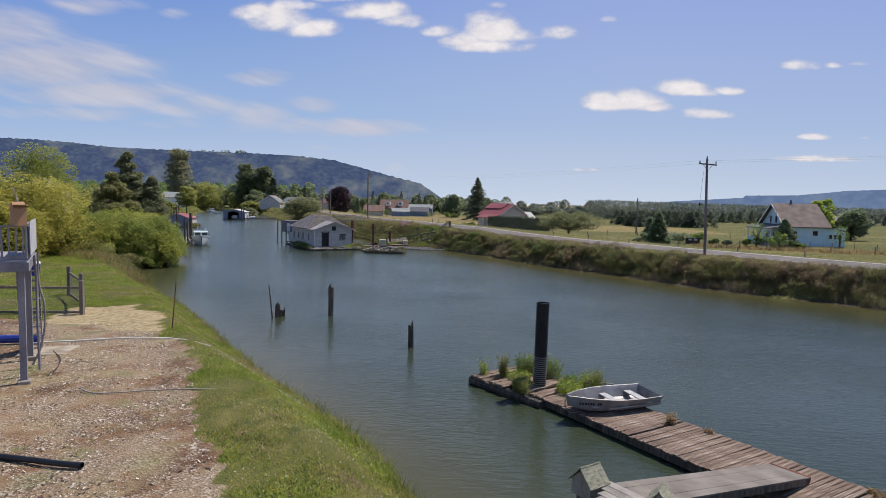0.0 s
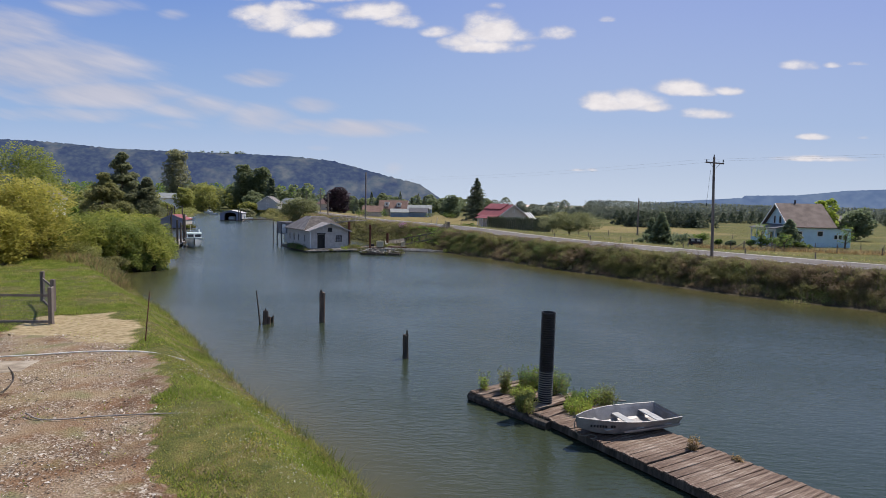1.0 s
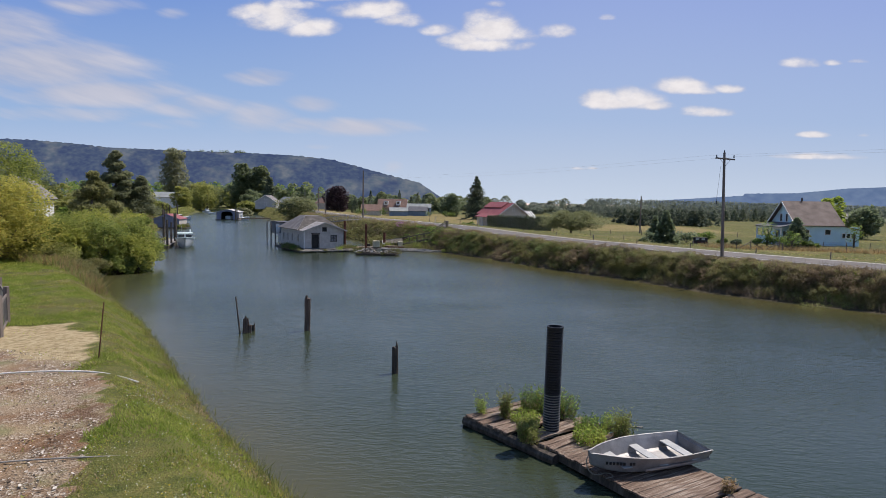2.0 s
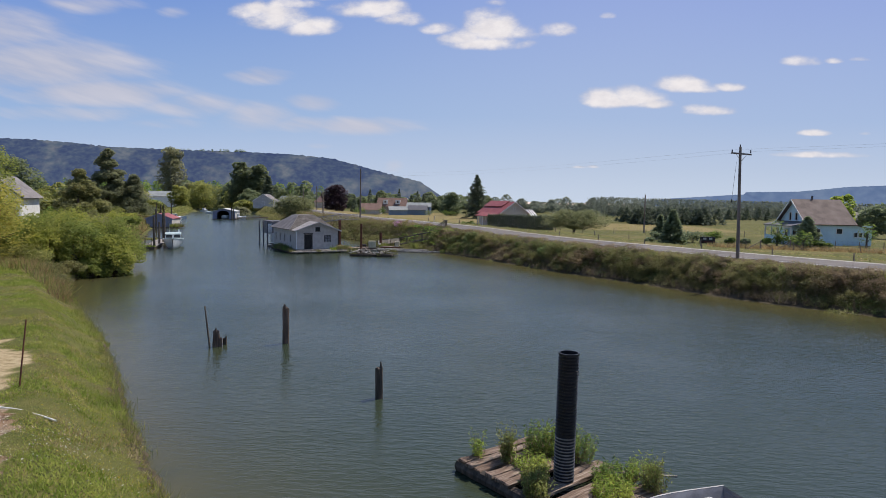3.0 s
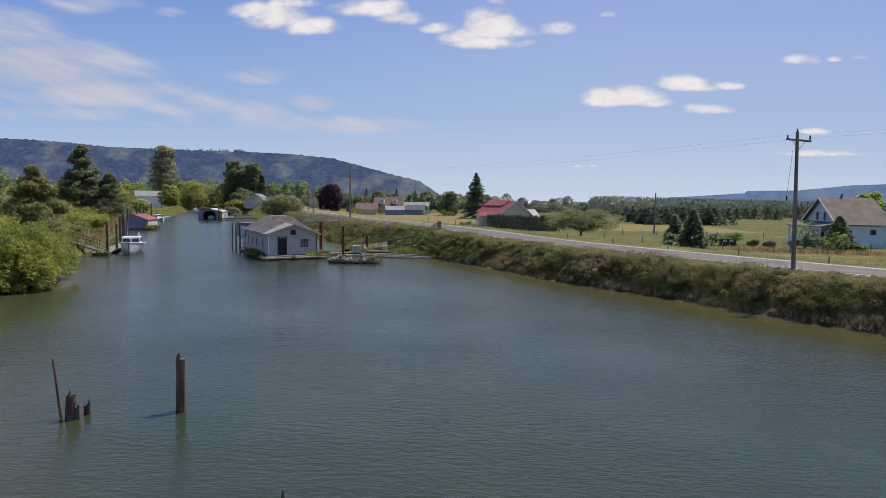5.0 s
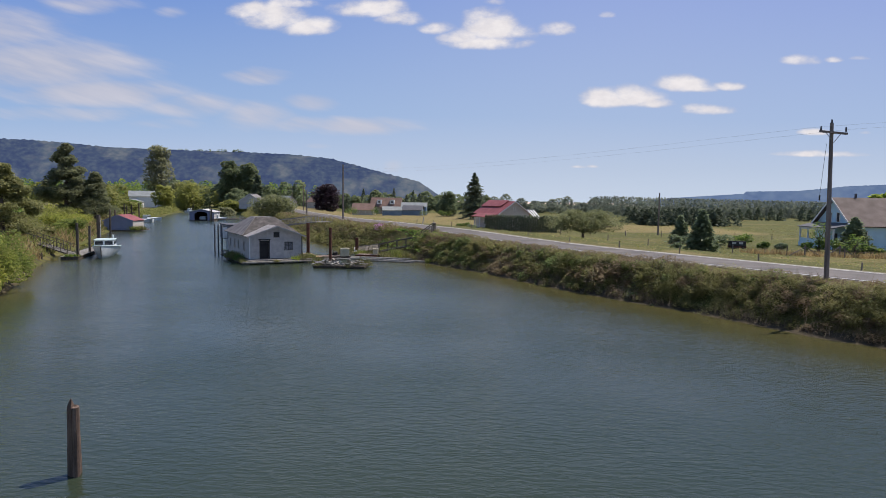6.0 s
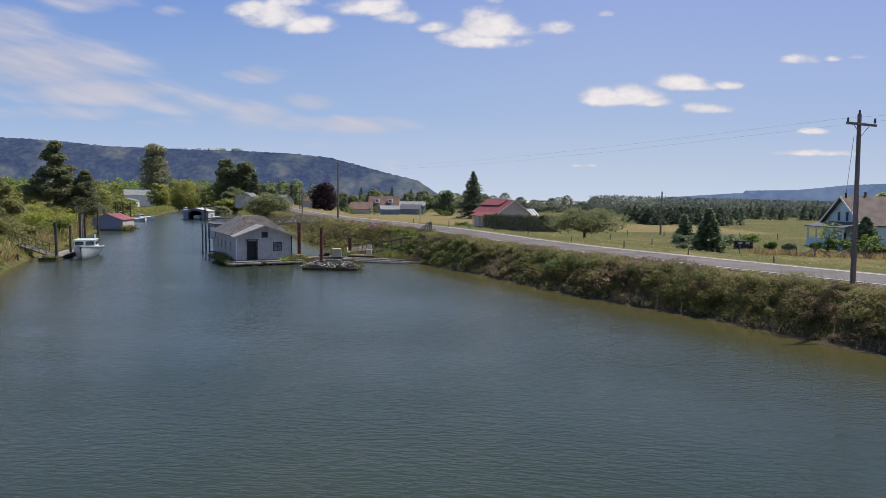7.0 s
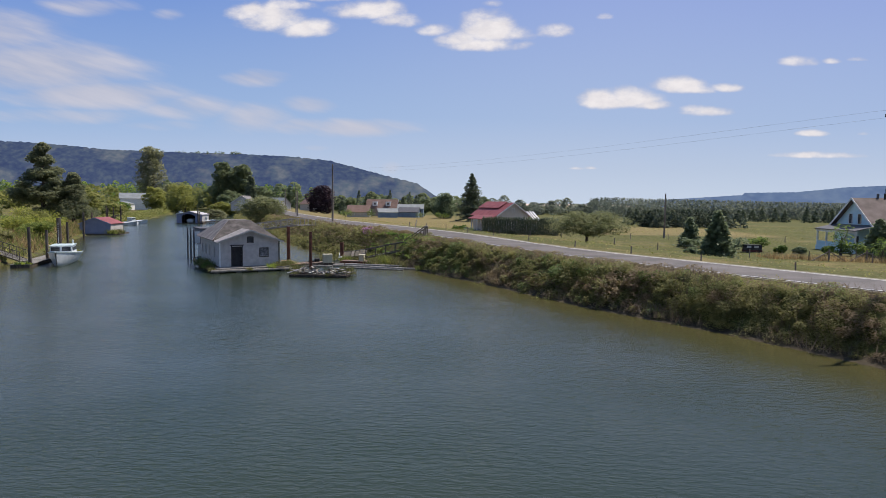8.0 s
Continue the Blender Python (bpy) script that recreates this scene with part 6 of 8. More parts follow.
for i in range(st + 1):
    s = i / st
    bw = 1.30 * (1 - max(0, (s - 0.45) / 0.55) ** 2.2 * 0.95)
    sh = 1.0 + 0.5 * s ** 1.6
    kz = -0.35 + 0.5 * max(0, (s - 0.75) / 0.25) ** 2
    for k in range(N):
        q = -1 + 2 * k / (N - 1)
        v.append((BL * (s - 0.5) + (0.5 * (abs(q)) * s ** 4), bw * math.copysign(abs(q) ** 0.6, q), kz + (sh - kz) * abs(q) ** 1.5))
for i in range(st):
    for k in range(N - 1):
        a = i * N + k
        f.append((a, a + 1, a + N + 1, a + N))
f.append(tuple(range(N)))
M["boat_white"] = mat("boat_white", [(0.55, 0.58, 0.58), (0.70, 0.73, 0.73)], scale=1.5, rough=0.4, bump=0.03)
raw("hull", v, f, M["boat_white"], mb, smooth=True)
dk, dfc = [], []
for i in range(st + 1):
    dk += [tuple(Vector(v[i * N]) + Vector((0, 0.03, -0.06))), tuple(Vector(v[i * N + N - 1]) + Vector((0, -0.03, -0.06)))]
for i in range(st):
    dfc.append((2 * i, 2 * i + 1, 2 * i + 3, 2 * i + 2))
raw("deck", dk, dfc, M["boat_white"], mb)
bm = bmesh.new()
for i in range(st):
    tube(bm, v[i * N], v[(i + 1) * N], 0.05, 0.05, 6)
    tube(bm, v[i * N + N - 1], v[(i + 1) * N + N - 1], 0.05, 0.05, 6)
M["teal"] = mat("teal_trim", [(0.44, 0.53, 0.51), (0.54, 0.63, 0.61)], scale=3, rough=0.5)
part("gunwale", bm, M["teal"], mb, "pale teal rub rail")
bm = bmesh.new()
prism(bm, [(-1.05, 0.9), (1.05, 0.9), (0.92, 1.9), (-0.92, 1.9)], -1.5, 1.35)
part("cabin", bm, M["boat_white"], mb)
part("cabin_roof", BOX((-0.1, 0, 1.94), (3.1, 2.05, 0.08), None, 0.03), M["teal"], mb, "pale teal cabin roof")
bm = bmesh.new()
prism(bm, [(-0.85, 1.05), (0.85, 1.05), (0.75, 1.35), (-0.75, 1.35)], 1.2, 2.3)
part("foredeck_trunk", bm, M["boat_white"], mb)
for y in (-0.48, 0.48):
    part("windscreen", BOX((1.36, y, 1.6), (0.03, 0.78, 0.4)), M["glass"], mb)
for y in (-1.0, 1.0):
    for x in (-0.95, -0.2, 0.6):
        part("side_window", BOX((x, y * 0.985, 1.58), (0.6, 0.05, 0.36)), M["glass"], mb)
part("exhaust_stack", TUBE((-1.3, 0.7, 0.9), (-1.3, 0.7, 2.4), 0.09, 0.09, 8), M["boat_white"], mb)
part("antenna", TUBE((-0.6, -0.5, 2.1), (-0.65, -0.5, 4.3), 0.02, 0.008, 5), M["white"], mb)

# boathouses
M["blue_grey"] = mat("blue_grey_metal", [(0.20, 0.215, 0.30), (0.26, 0.275, 0.37)], scale=0.8, rough=0.6, bump=0.1)
M["grey_wall"] = mat("pale_grey_wall", [(0.38, 0.37, 0.36), (0.50, 0.49, 0.47)], scale=0.8)
bh1 = gable_house("boathouse", "blue-grey boathouse with red metal roof", (-68.3, 141.2, 0.1), 8, 5.5, 6.0, 2.0, 3.1, M["blue_grey"], M["red_roof"], 0.2, trim=M["blue_grey"], category="boathouse")
# added overlay: its cream puts the sunlit look into the right wall
part("side_cladding", BOX((5.53, 3.0, 1.0), (0.05, 5.9, 1.95)), M["cream"], bh1, "cream overlay for the sunlit side wall")
fl_ = thing("boathouse_float", "dark log float under the boathouse", "float", at=(-68.9, 140.8, 0), turn=8)
part("body", BOX((3.3, 3.8, 0.05), (7.0, 8.2, 0.35)), M["dark_wood"], fl_)
tuft("green grass tuft beside the boathouse", -62.5, 142.0, 0.2, 0.9, 0.7, 160, M["leaf_olive_"], 81, leaf=0.3)
tuft("green grass tuft beside the boathouse", -62.2, 144.0, 0.2, 0.9, 0.8, 160, M["leaf_tuft"], 82, leaf=0.3)
b2 = thing("boathouse", "grey boathouse with arched dark opening", "boathouse", at=(-78.9, 205.3, 0), turn=12)
W2, L2 = 7.0, 11.0
bm = bmesh.new()
arch = [(1.4, 0.1)] + [(1.4 + 1.85 * (1 - math.cos(math.pi * k / 10)), 2.0 + 0.8 * math.sin(math.pi * k / 10)) for k in range(11)] + [(5.1, 0.1)]
outer = [(0, 0.1), (0, 2.6)] + [(W2 * k / 10, 2.6 + 0.9 * (1 - abs(k - 5) / 5)) for k in range(1, 10)] + [(W2, 2.6), (W2, 0.1)]
ov, iv = [bm.verts.new((x, 0, z)) for x, z in outer], [bm.verts.new((x, 0, z)) for x, z in arch]
for k in range(len(outer) - 1):
    bm.faces.new((ov[k], ov[k + 1], iv[min(k + 1, 12)], iv[min(k, 12)])) if k < 12 else None
part("front_wall", bm, M["blue_grey"], b2)
for x in (0, W2):
    part("side_wall", BOX((x, L2 / 2, 1.35), (0.1, L2, 2.5)), M["grey_wall"], b2)
part("back_wall", BOX((W2 / 2, L2, 1.5), (W2, 0.1, 2.8)), M["dark"], b2)
for s in (0, 1):
    slab_roof(b2, (-0.3 if s == 0 else W2 + 0.3, -0.3, 2.55), (-0.3 if s == 0 else W2 + 0.3, L2 + 0.3, 2.55), (W2 / 2, L2 + 0.3, 3.5), (W2 / 2, -0.3, 3.5), 0.1, M["grey_wall"])
part("float_body", BOX((W2 / 2, L2 / 2, 0.02), (W2 + 1, L2 + 1, 0.25)), M["dark_wood"], b2)
part("inner_boat", BOX((W2 / 2, 3.0, 0.75), (2.0, 4.0, 1.2), None, 0.3), M["boat_white"], b2, "pale boat inside")


def skiff(label, x, y, turn, L=5.0, cabin=False):
    t = thing("moored_boat", label, "boat", "small moored boats", at=(x, y, 0), turn=turn)
    bm = bmesh.new()
    prof = [(-L / 2, 0.95), (-L / 2, -0.95), (L * 0.15, -1.0), (L * 0.5, 0), (L * 0.15, 1.0)]
    lo = [bm.verts.new((a * 0.9, b * 0.75, -0.1)) for a, b in prof]
    hi = [bm.verts.new((a, b, 0.75 + (0.3 if a > L * 0.4 else 0))) for a, b in prof]
    bm.faces.new(lo)
    bm.faces.new(hi)
    for i in range(5):
        bm.faces.new((lo[i], lo[(i + 1) % 5], hi[(i + 1) % 5], hi[i]))
    part("hull", bm, M["boat_white"], t)
    if cabin:
        part("cabin", BOX((-0.3, 0, 1.3), (1.8, 1.4, 1.1), None, 0.1), M["boat_white"], t)
        part("windscreen", BOX((0.62, 0, 1.5), (0.03, 1.2, 0.4)), M["glass"], t)
    return t


skiff("white skiff moored by the far pilings", -83.5, 190, -50, 6.0)
skiff("white cabin boat moored far up the slough", -128, 318, -40, 7.5, True)
skiff("white skiff moored far up the slough", -112, 285, -40, 6.0)
skiff("white cabin boat moored beside the grey boathouse", -73.2, 212, 20, 6.0, True)
skiff("white skiff tied among the pilings", -84.6, 187.5, 30, 4.6)
skiff("white cabin boat tied among the pilings", -87.2, 196, -20, 6.4, True)
skiff("pale skiff tied to the plank wharf", -89.5, 204, 10, 5.0)
fw = thing("far_wharf", "grey plank wharf along the far bank", "wharf", at=(-85.0, 184.5, 0), turn=114)
part("deck", BOX((10, 0, 0.45), (26, 2.2, 0.25)), M["grey_wood"], fw)
for k in range(8):
    part("pile", TUBE((-2 + k * 3.4, 1.2, -1), (-2 + k * 3.4, 1.2, 2.6), 0.16, 0.15, 7), M["dark_wood"], fw)
fw2 = thing("far_walkway", "dark low walkway on the water by the far bank", "walkway", at=(-70.5, 207, 0), turn=62)
part("deck", BOX((10, 0, 0.5), (24, 1.5, 0.3)), M["dark_wood"], fw2)


# ---------------------------------------------------------------- houses on land
M["tan_roof"] = mat("tan_roof", [(0.13, 0.075, 0.055), (0.21, 0.13, 0.10)], scale=0.6)
M["pink_wall"] = mat("pale_pink_wall", [(0.28, 0.21, 0.19), (0.36, 0.28, 0.26)], scale=0.6)
M["steel_blue"] = mat("steel_blue_sheet", [(0.13, 0.19, 0.26), (0.18, 0.25, 0.33)], scale=0.6, rough=0.6)
M["pale_roof"] = mat("pale_metal_roof", [(0.17, 0.185, 0.18), (0.25, 0.265, 0.255)], scale=0.6, rough=0.6)
M["brick"] = mat("brick_wall", [(0.26, 0.11, 0.07), (0.36, 0.17, 0.11)], scale=1.5)

# pale blue farmhouse
BH = thing("farmhouse", "pale blue two-storey farmhouse with brown roof", "house", at=(62.1, 113.2, 0.3), turn=-3)
BL_, BW_, BE, BR = 7.4, 10.4, 3.9, 7.85      # along the ridge (x), across (y), eaves, ridge
bm = bmesh.new()
prism(bm, [(0, 0), (BW_, 0), (BW_, BE), (BW_ / 2, BR), (0, BE)], 0, BL_)
part("wall", bm, M["blue_siding"], BH)
kk = (BR - BE) / (BW_ / 2)
for s in (0, 1):
    e = -0.5 if s == 0 else BW_ + 0.5
    slab_roof(BH, (-0.7, e, BE - 0.5 * kk), (BL_ + 0.5, e, BE - 0.5 * kk), (BL_ + 0.5, BW_ / 2, BR + 0.05), (-0.7, BW_ / 2, BR + 0.05), 0.16, M["brown_roof"])
    part("barge_board", BEAM((-0.74, e, BE - 0.5 * kk + 0.05), (-0.74, BW_ / 2, BR + 0.1), 0.05, 0.28), M["white"], BH, "white barge board")
part("chimney", BOX((3.0, BW_ / 2, BR + 0.35), (0.25, 0.25, 0.9)), M["dark_grey"], BH)
window(BH, pose(-0.04, 6.3, 4.9, 0, 0, -90), 0.85, 1.45, M["white"], cross=False)
window(BH, pose(-0.04, 4.1, 4.9, 0, 0, -90), 0.85, 1.45, M["white"], cross=False)
window(BH, pose(-0.04, 7.5, 1.7, 0, 0, -90), 1.0, 1.5, M["white"], cross=False)
window(BH, pose(1.6, -0.04, 2.1), 0.85, 1.5, M["white"], cross=False)
window(BH, pose(5.2, -0.04, 2.5), 1.0, 0.9, M["white"], cross=False)
part("front_door", BOX((-0.05, 4.6, 1.3), (0.06, 1.0, 2.1)), M["dark"], BH, "dark front door")
part("base_skirt", BOX((BL_ / 2, -0.04, 0.3), (BL_, 0.08, 0.6)), M["blue_siding"], BH)
bm = bmesh.new()
prism(bm, [(0.6, 0), (7.6, 0), (7.6, 2.5), (0.6, 3.5)], BL_, BL_ + 3.6)
lean = part("annex_wall", bm, M["blue_siding"], BH)
slab_roof(BH, (BL_, 0.2, 3.75), (BL_ + 4.0, 0.2, 2.75), (BL_ + 4.0, 8, 2.75), (BL_, 8, 3.75), 0.12, M["brown_roof"], "annex_roof")
for x in (0.9, 1.7, 2.5):
    window(BH, pose(BL_ + x, 0.56, 1.9), 0.6, 0.8, M["white"], cross=False)
slab_roof(BH, (-3.0, -0.2, 3.2), (-3.0, BW_ + 0.2, 3.2), (0, BW_ + 0.2, 3.95), (0, -0.2, 3.95), 0.12, M["dark_grey"], "porch_roof", "dark shingled porch roof")
part("porch_floor", BOX((-1.4, BW_ / 2, 0.35), (2.8, BW_, 0.7)), M["blue_siding"], BH)
part("porch_beam", BOX((-2.7, BW_ / 2, 3.02), (0.16, BW_, 0.3)), M["white"], BH)
for y in (0.3, 2.9, 5.2, 7.6, BW_ - 0.3):
    part("porch_post", BOX((-2.7, y, 1.85), (0.2, 0.2, 2.4)), M["white"], BH)
part("porch_wall", BOX((-2.72, BW_ / 2, 1.05), (0.1, BW_ - 0.3, 0.75)), M["blue_siding"], BH)

# red-roofed house behind the hedge
RH = gable_house("cottage", "cream cottage with red metal roof behind hedge", (12.8, 167.5, 0.2), 24, 8.2, 13.0, 4.1, 6.9, M["cream"], M["red_roof"], 0.5,
                 windows=(("f", 4.1, 5.2, 0.7, 0.8), ("f", 6.2, 2.6, 1.2, 1.0), ("l", 3.0, 2.4, 1.2, 1.2), ("l", 8.0, 2.4, 1.2, 1.2)), trim=M["white"])
slab_roof(RH, (1.75, 2.6, 5.62), (1.75, 13.5, 5.62), (4.1, 13.5, 7.12), (4.1, 2.6, 7.12), 0.14, M["red_roof"], "upper_roof", "raised red upper roof band")
for k in range(3):
    xa, xb = 8.4 + 0.75 * k, 9.7 + 0.75 * k
    slab_roof(RH, (xa, 1.4, 4.9), (xa + 0.5, 1.4, 4.9), (xb + 0.5, -0.3, 2.7), (xb, -0.3, 2.7), 0.08, M["white"], "side_roof_panel", "white sloping roof panel")
part("side_room", prism(bmesh.new(), [(0.25, 0.0), (3.1, 0.0), (3.1, 2.7), (0.25, 2.7)], 8.2, 10.9), M["cream"], RH)
for y in (0.4, 3.4, 6.4, 9.4):
    part("porch_post", BOX((-2.1, y, 1.55), (0.2, 0.2, 3.1)), M["white"], RH)
slab_roof(RH, (-2.5, -0.3, 3.0), (-2.5, 10.5, 3.0), (0.0, 10.5, 4.0), (0.0, -0.3, 4.0), 0.12, M["red_roof"], "porch_roof")
part("porch_floor", BOX((-1.1, 5.0, 0.2), (2.2, 10.6, 0.4)), M["grey_wood"], RH)

# clipped hedge of narrow evergreens
rgh = np.random.default_rng(77)
hedge = thing("hedge", "row of tall clipped dark green evergreens", "hedge")
for k in range(30):
    s = k / 29
    hx, hy = 9.2 + 15.4 * s, 158.4 - 2.6 * s
    hz = ground_z(hx, hy)
    h = 3.3 + 0.35 * rgh.random()
    pts = shell((0, 0, h * 0.5), (0.42, 0.42, h * 0.58), 420, rgh, 0.6)
    pts[:, 2] = np.clip(pts[:, 2], 0.05, None)
    ob = quads("evergreen", pts + np.array([hx, hy, hz]), np.full(len(pts), 0.16), M["leaf_dark"], hedge, up=0.1, seed=k)

gable_house("barn", "steel blue farm shed with pale roof", (-22.2, 300, 0.3), 100, 7, 8.6, 2.4, 4.0, M["steel_blue"], M["pale_roof"], 0.3, category="barn")
gable_house("barn", "dark blue-grey farm shed with low roof", (-13.5, 306, 0.3), 84, 7, 9.0, 2.6, 4.6, M["steel_blue"], M["dark_grey"], 0.4, category="barn")
gable_house("barn", "long pale-roofed farm shed", (-12.0, 325, 0.3), 90, 8, 12.5, 4.0, 6.0, M["steel_blue"], M["pale_roof"], 0.3, category="barn")
PH = gable_house("farmhouse", "pale pink farmhouse with two dormers", (-25.6, 330, 0.4), 88, 9, 15, 4.0, 8.2, M["pink_wall"], M["tan_roof"], 0.5, trim=M["white"])
for y in (4.2, 10.8):
    part("dormer", BOX((1.6, y, 6.0), (2.2, 2.4, 2.2)), M["white"], PH, "white dormer")
    window(PH, pose(0.45, y, 6.1, 0, 0, -90), 1.0, 1.1, M["white"], cross=False)
gable_house("farmhouse", "low house with tan tile roof", (-35.2, 300, 0.4), 90, 8, 9.8, 2.4, 5.2, M["cream"], M["tan_roof"], 0.4, windows=(("l", 3, 1.3, 1.2, 1.0), ("l", 7, 1.3, 1.2, 1.0)))
gable_house("cottage", "grey gabled cottage behind shrubs", (-93, 288, 2.6), 4, 9.5, 12, 3.4, 6.6, M["grey_wall"], M["shingle"], 0.4, windows=(("f", 4.7, 2.4, 1.2, 1.6), ("f", 4.7, 4.9, 0.8, 1.0)), trim=M["white"])
gable_house("cottage", "small grey-roofed cottage by the far bank", (-84, 330, 2.4), 60, 8, 14, 3.4, 6.4, M["grey_wall"], M["pale_roof"], 0.4)
gable_house("cottage", "brown-roofed cottage by the far bank", (-72, 345, 2.4), 40, 9, 12, 3.6, 6.8, M["cream"], M["tan_roof"], 0.4)
gable_house("house", "white two-storey house with grey roof", (-176, 352, 1.7), -62, 11, 17, 6.0, 8.8, M["white"], M["pale_roof"], 0.5, windows=(("f", 4, 2.2, 1.4, 1.2), ("f", 8, 2.2, 1.4, 1.2), ("f", 5.5, 4.6, 1.4, 1.2)))
gable_house("garage", "small white garage by the far trees", (-168, 330, 1.7), 10, 8, 8, 3.0, 4.2, M["white"], M["pale_roof"], 0.3, category="garage")
BH = gable_house("house", "white house with grey roof and brick end", (-64.5, 86.1, 1.5), 25.4, 6.2, 14, 5.3, 8.1, M["white"], M["shingle"], 0.5, trim=M["dark_grey"])
part("brick_end", BOX((3.0, -0.06, 2.3), (5.4, 0.1, 4.6)), M["brick"], BH, "weathered brick end wall")
gable_house("house", "low dark house with grey roof under trees", (-139, 199, 1.7), 70, 9, 13, 2.6, 4.7, M["grey_wall"], M["steel_blue"], 0.5)
gable_house("shed", "grey-brown farm shed in the far field", (143, 224, 0.3), 4, 8, 9, 3.2, 5.2, M["cream"], M["shingle"], 0.4, category="shed")
gable_house("shed", "open brown farm shed in the far field", (150, 226, 0.3), 86, 8, 12, 3.4, 4.8, M["brown_roof"], M["shingle"], 0.4, category="shed")


# ---------------------------------------------------------------- poles and wires
def utility_pole(label, x, y, top, lean=(0, 0), arm=True, r=0.17, turn=0, z=None):
    z = ground_z(x, y) - 0.3 if z is None else z
    t = thing("utility_pole", label, "utility pole", "utility poles", at=(x, y, z), turn=turn)
    H = top - z
    part("shaft", TUBE((0, 0, 0), (lean[0], lean[1], H), r, r * 0.68, 12), M["pole"], t)
    if arm:
        part("crossarm", BOX((lean[0], lean[1] - 0.16, H - 0.55), (1.8, 0.1, 0.12), Matrix.Rotation(radians(3), 3, "Y")), M["pole"], t)
        for dx in (-0.82, 0.82):
            part("insulator", TUBE((lean[0] + dx, lean[1] - 0.16, H - 0.48), (lean[0] + dx, lean[1] - 0.16, H - 0.22), 0.06, 0.04, 8), M["dark_grey"], t)
        part("insulator", TUBE((lean[0], lean[1], H), (lean[0], lean[1], H + 0.22), 0.06, 0.04, 8), M["dark_grey"], t)
        for q in (-1, 1):
            part("arm_brace", BEAM((lean[0] + q * 0.5, lean[1] - 0.2, H - 0.58), (lean[0], lean[1] - 0.2, H - 1.15), 0.03, 0.02), M["mesh_wire"], t)
        part("down_wire", TUBE((lean[0] - 0.35, lean[1] - 0.1, H - 1.2), (lean[0] - 0.6, lean[1] - 0.1, H - 4.2), 0.012, 0.012, 4), M["dark"], t)
        part("wire_weight", TUBE((lean[0] - 0.6, lean[1] - 0.1, H - 4.5), (lean[0] - 0.6, lean[1] - 0.1, H - 4.2), 0.045, 0.045, 6), M["dark"], t)
    return t


utility_pole("tall weathered wooden utility pole with crossarm", 24.15, 56.75, 11.62, (-0.28, 0.0), turn=10, r=0.145)
utility_pole("weathered wooden pole standing in the field", 45.6, 151.5, 9.3, arm=False, r=0.2)
utility_pole("tall thin wooden pole beside the road", -20.6, 143.5, 14.0, arm=False, r=0.2)
utility_pole("wooden pole beside the far road", -38.5, 187, 9.6, arm=False, r=0.2)
utility_pole("wooden pole by the field sheds", 82, 98, 8.5, arm=False, r=0.15)
for k, (x, y) in enumerate([(-52, 238), (-70, 290)]):
    utility_pole("wooden pole beside the far road", x, y, 12, arm=False, r=0.2)
wire_ends = [((22.75, 56.6, 11.35), (-20.6, 143.5, 13.2)), ((25.0, 56.9, 11.3), (-20.2, 143.5, 12.6)), ((25.0, 56.9, 11.3), (62, -10, 11.5)), ((22.75, 56.6, 11.35), (58, -10, 11.5)),
             ((-20.6, 143.5, 13.2), (-38.5, 187, 9.4))]
for a, b in wire_ends:
    mid = [(a[0] + (b[0] - a[0]) * s, a[1] + (b[1] - a[1]) * s, a[2] + (b[2] - a[2]) * s - 3.2 * s * (1 - s)) for s in (0, 0.25, 0.5, 0.75, 1)]
    line_curve("power_wire", "thin dark overhead wire sagging between poles", "wire", mid, 0.0035, M["mesh_wire"])

# ---------------------------------------------------------------- fences along the road and fields
random.seed(31)
far_edge = resample(offset_line(ROAD, ROAD_W + 1.6), 3.0)
for k, (x, y) in enumerate(far_edge):
    if 56 < y < 130 and k % 2 == 0:
        t_ = thing("fence_post", "short weathered wooden roadside post", "post", "roadside fence posts", at=(x, y, ground_z(x, y) - 0.2))
        part("shaft", TUBE((0, 0, 0), (random.uniform(-0.05, 0.05), random.uniform(-0.05, 0.05), 0.75 + random.uniform(0, 0.35)), 0.06, 0.05, 7), M["pole"], t_)


def wire_fence(label, pts, h, group):
    t = thing("field_fence", label, "fence", group)
    prev = None
    for x, y in pts:
        z = ground_z(x, y)
        part("post", TUBE((x, y, z - 0.2), (x + random.uniform(-0.04, 0.04), y, z + h), 0.075, 0.065, 6), M["pole"], t)
        if prev:
            for s in (0.35, 0.65, 0.95):
                part("wire", TUBE((prev[0], prev[1], prev[2] + h * s), (x, y, z + h * s), 0.008, 0.008, 3), M["mesh_wire"], t)
        prev = (x, y, z)
    return t


wire_fence("wire fence on wooden posts round the paddock", resample([(24, 108), (40, 104), (52, 99), (60, 96), (72, 93), (95, 88)], 5.0), 1.2, "field fences")
wire_fence("wire fence on wooden posts across the field", resample([(12, 150), (30, 146), (50, 141), (70, 138)], 6.0), 1.2, "field fences")
wire_fence("wire fence on wooden posts by the farmhouse", resample([(56, 108), (66, 105.5), (80, 103)], 3.2), 1.1, "field fences")
gate = thing("gate_brace", "wooden gate posts with slanting braces", "gate")
for x0 in (47.5, 52.0):
    z = ground_z(x0, 100)
    part("post", TUBE((x0, 100, z - 0.2), (x0, 100, z + 1.5), 0.1, 0.09, 8), M["pole"], gate)
    for s in (-1, 1):
        part("brace", BEAM((x0, 100, z + 1.25), (x0 + s * 2.0, 100, z + 0.1), 0.09, 0.09), M["pole"], gate)
sign = thing("road_marker", "leaning pale wooden roadside marker post", "post", at=(-3.2, 117.5, 2.8))
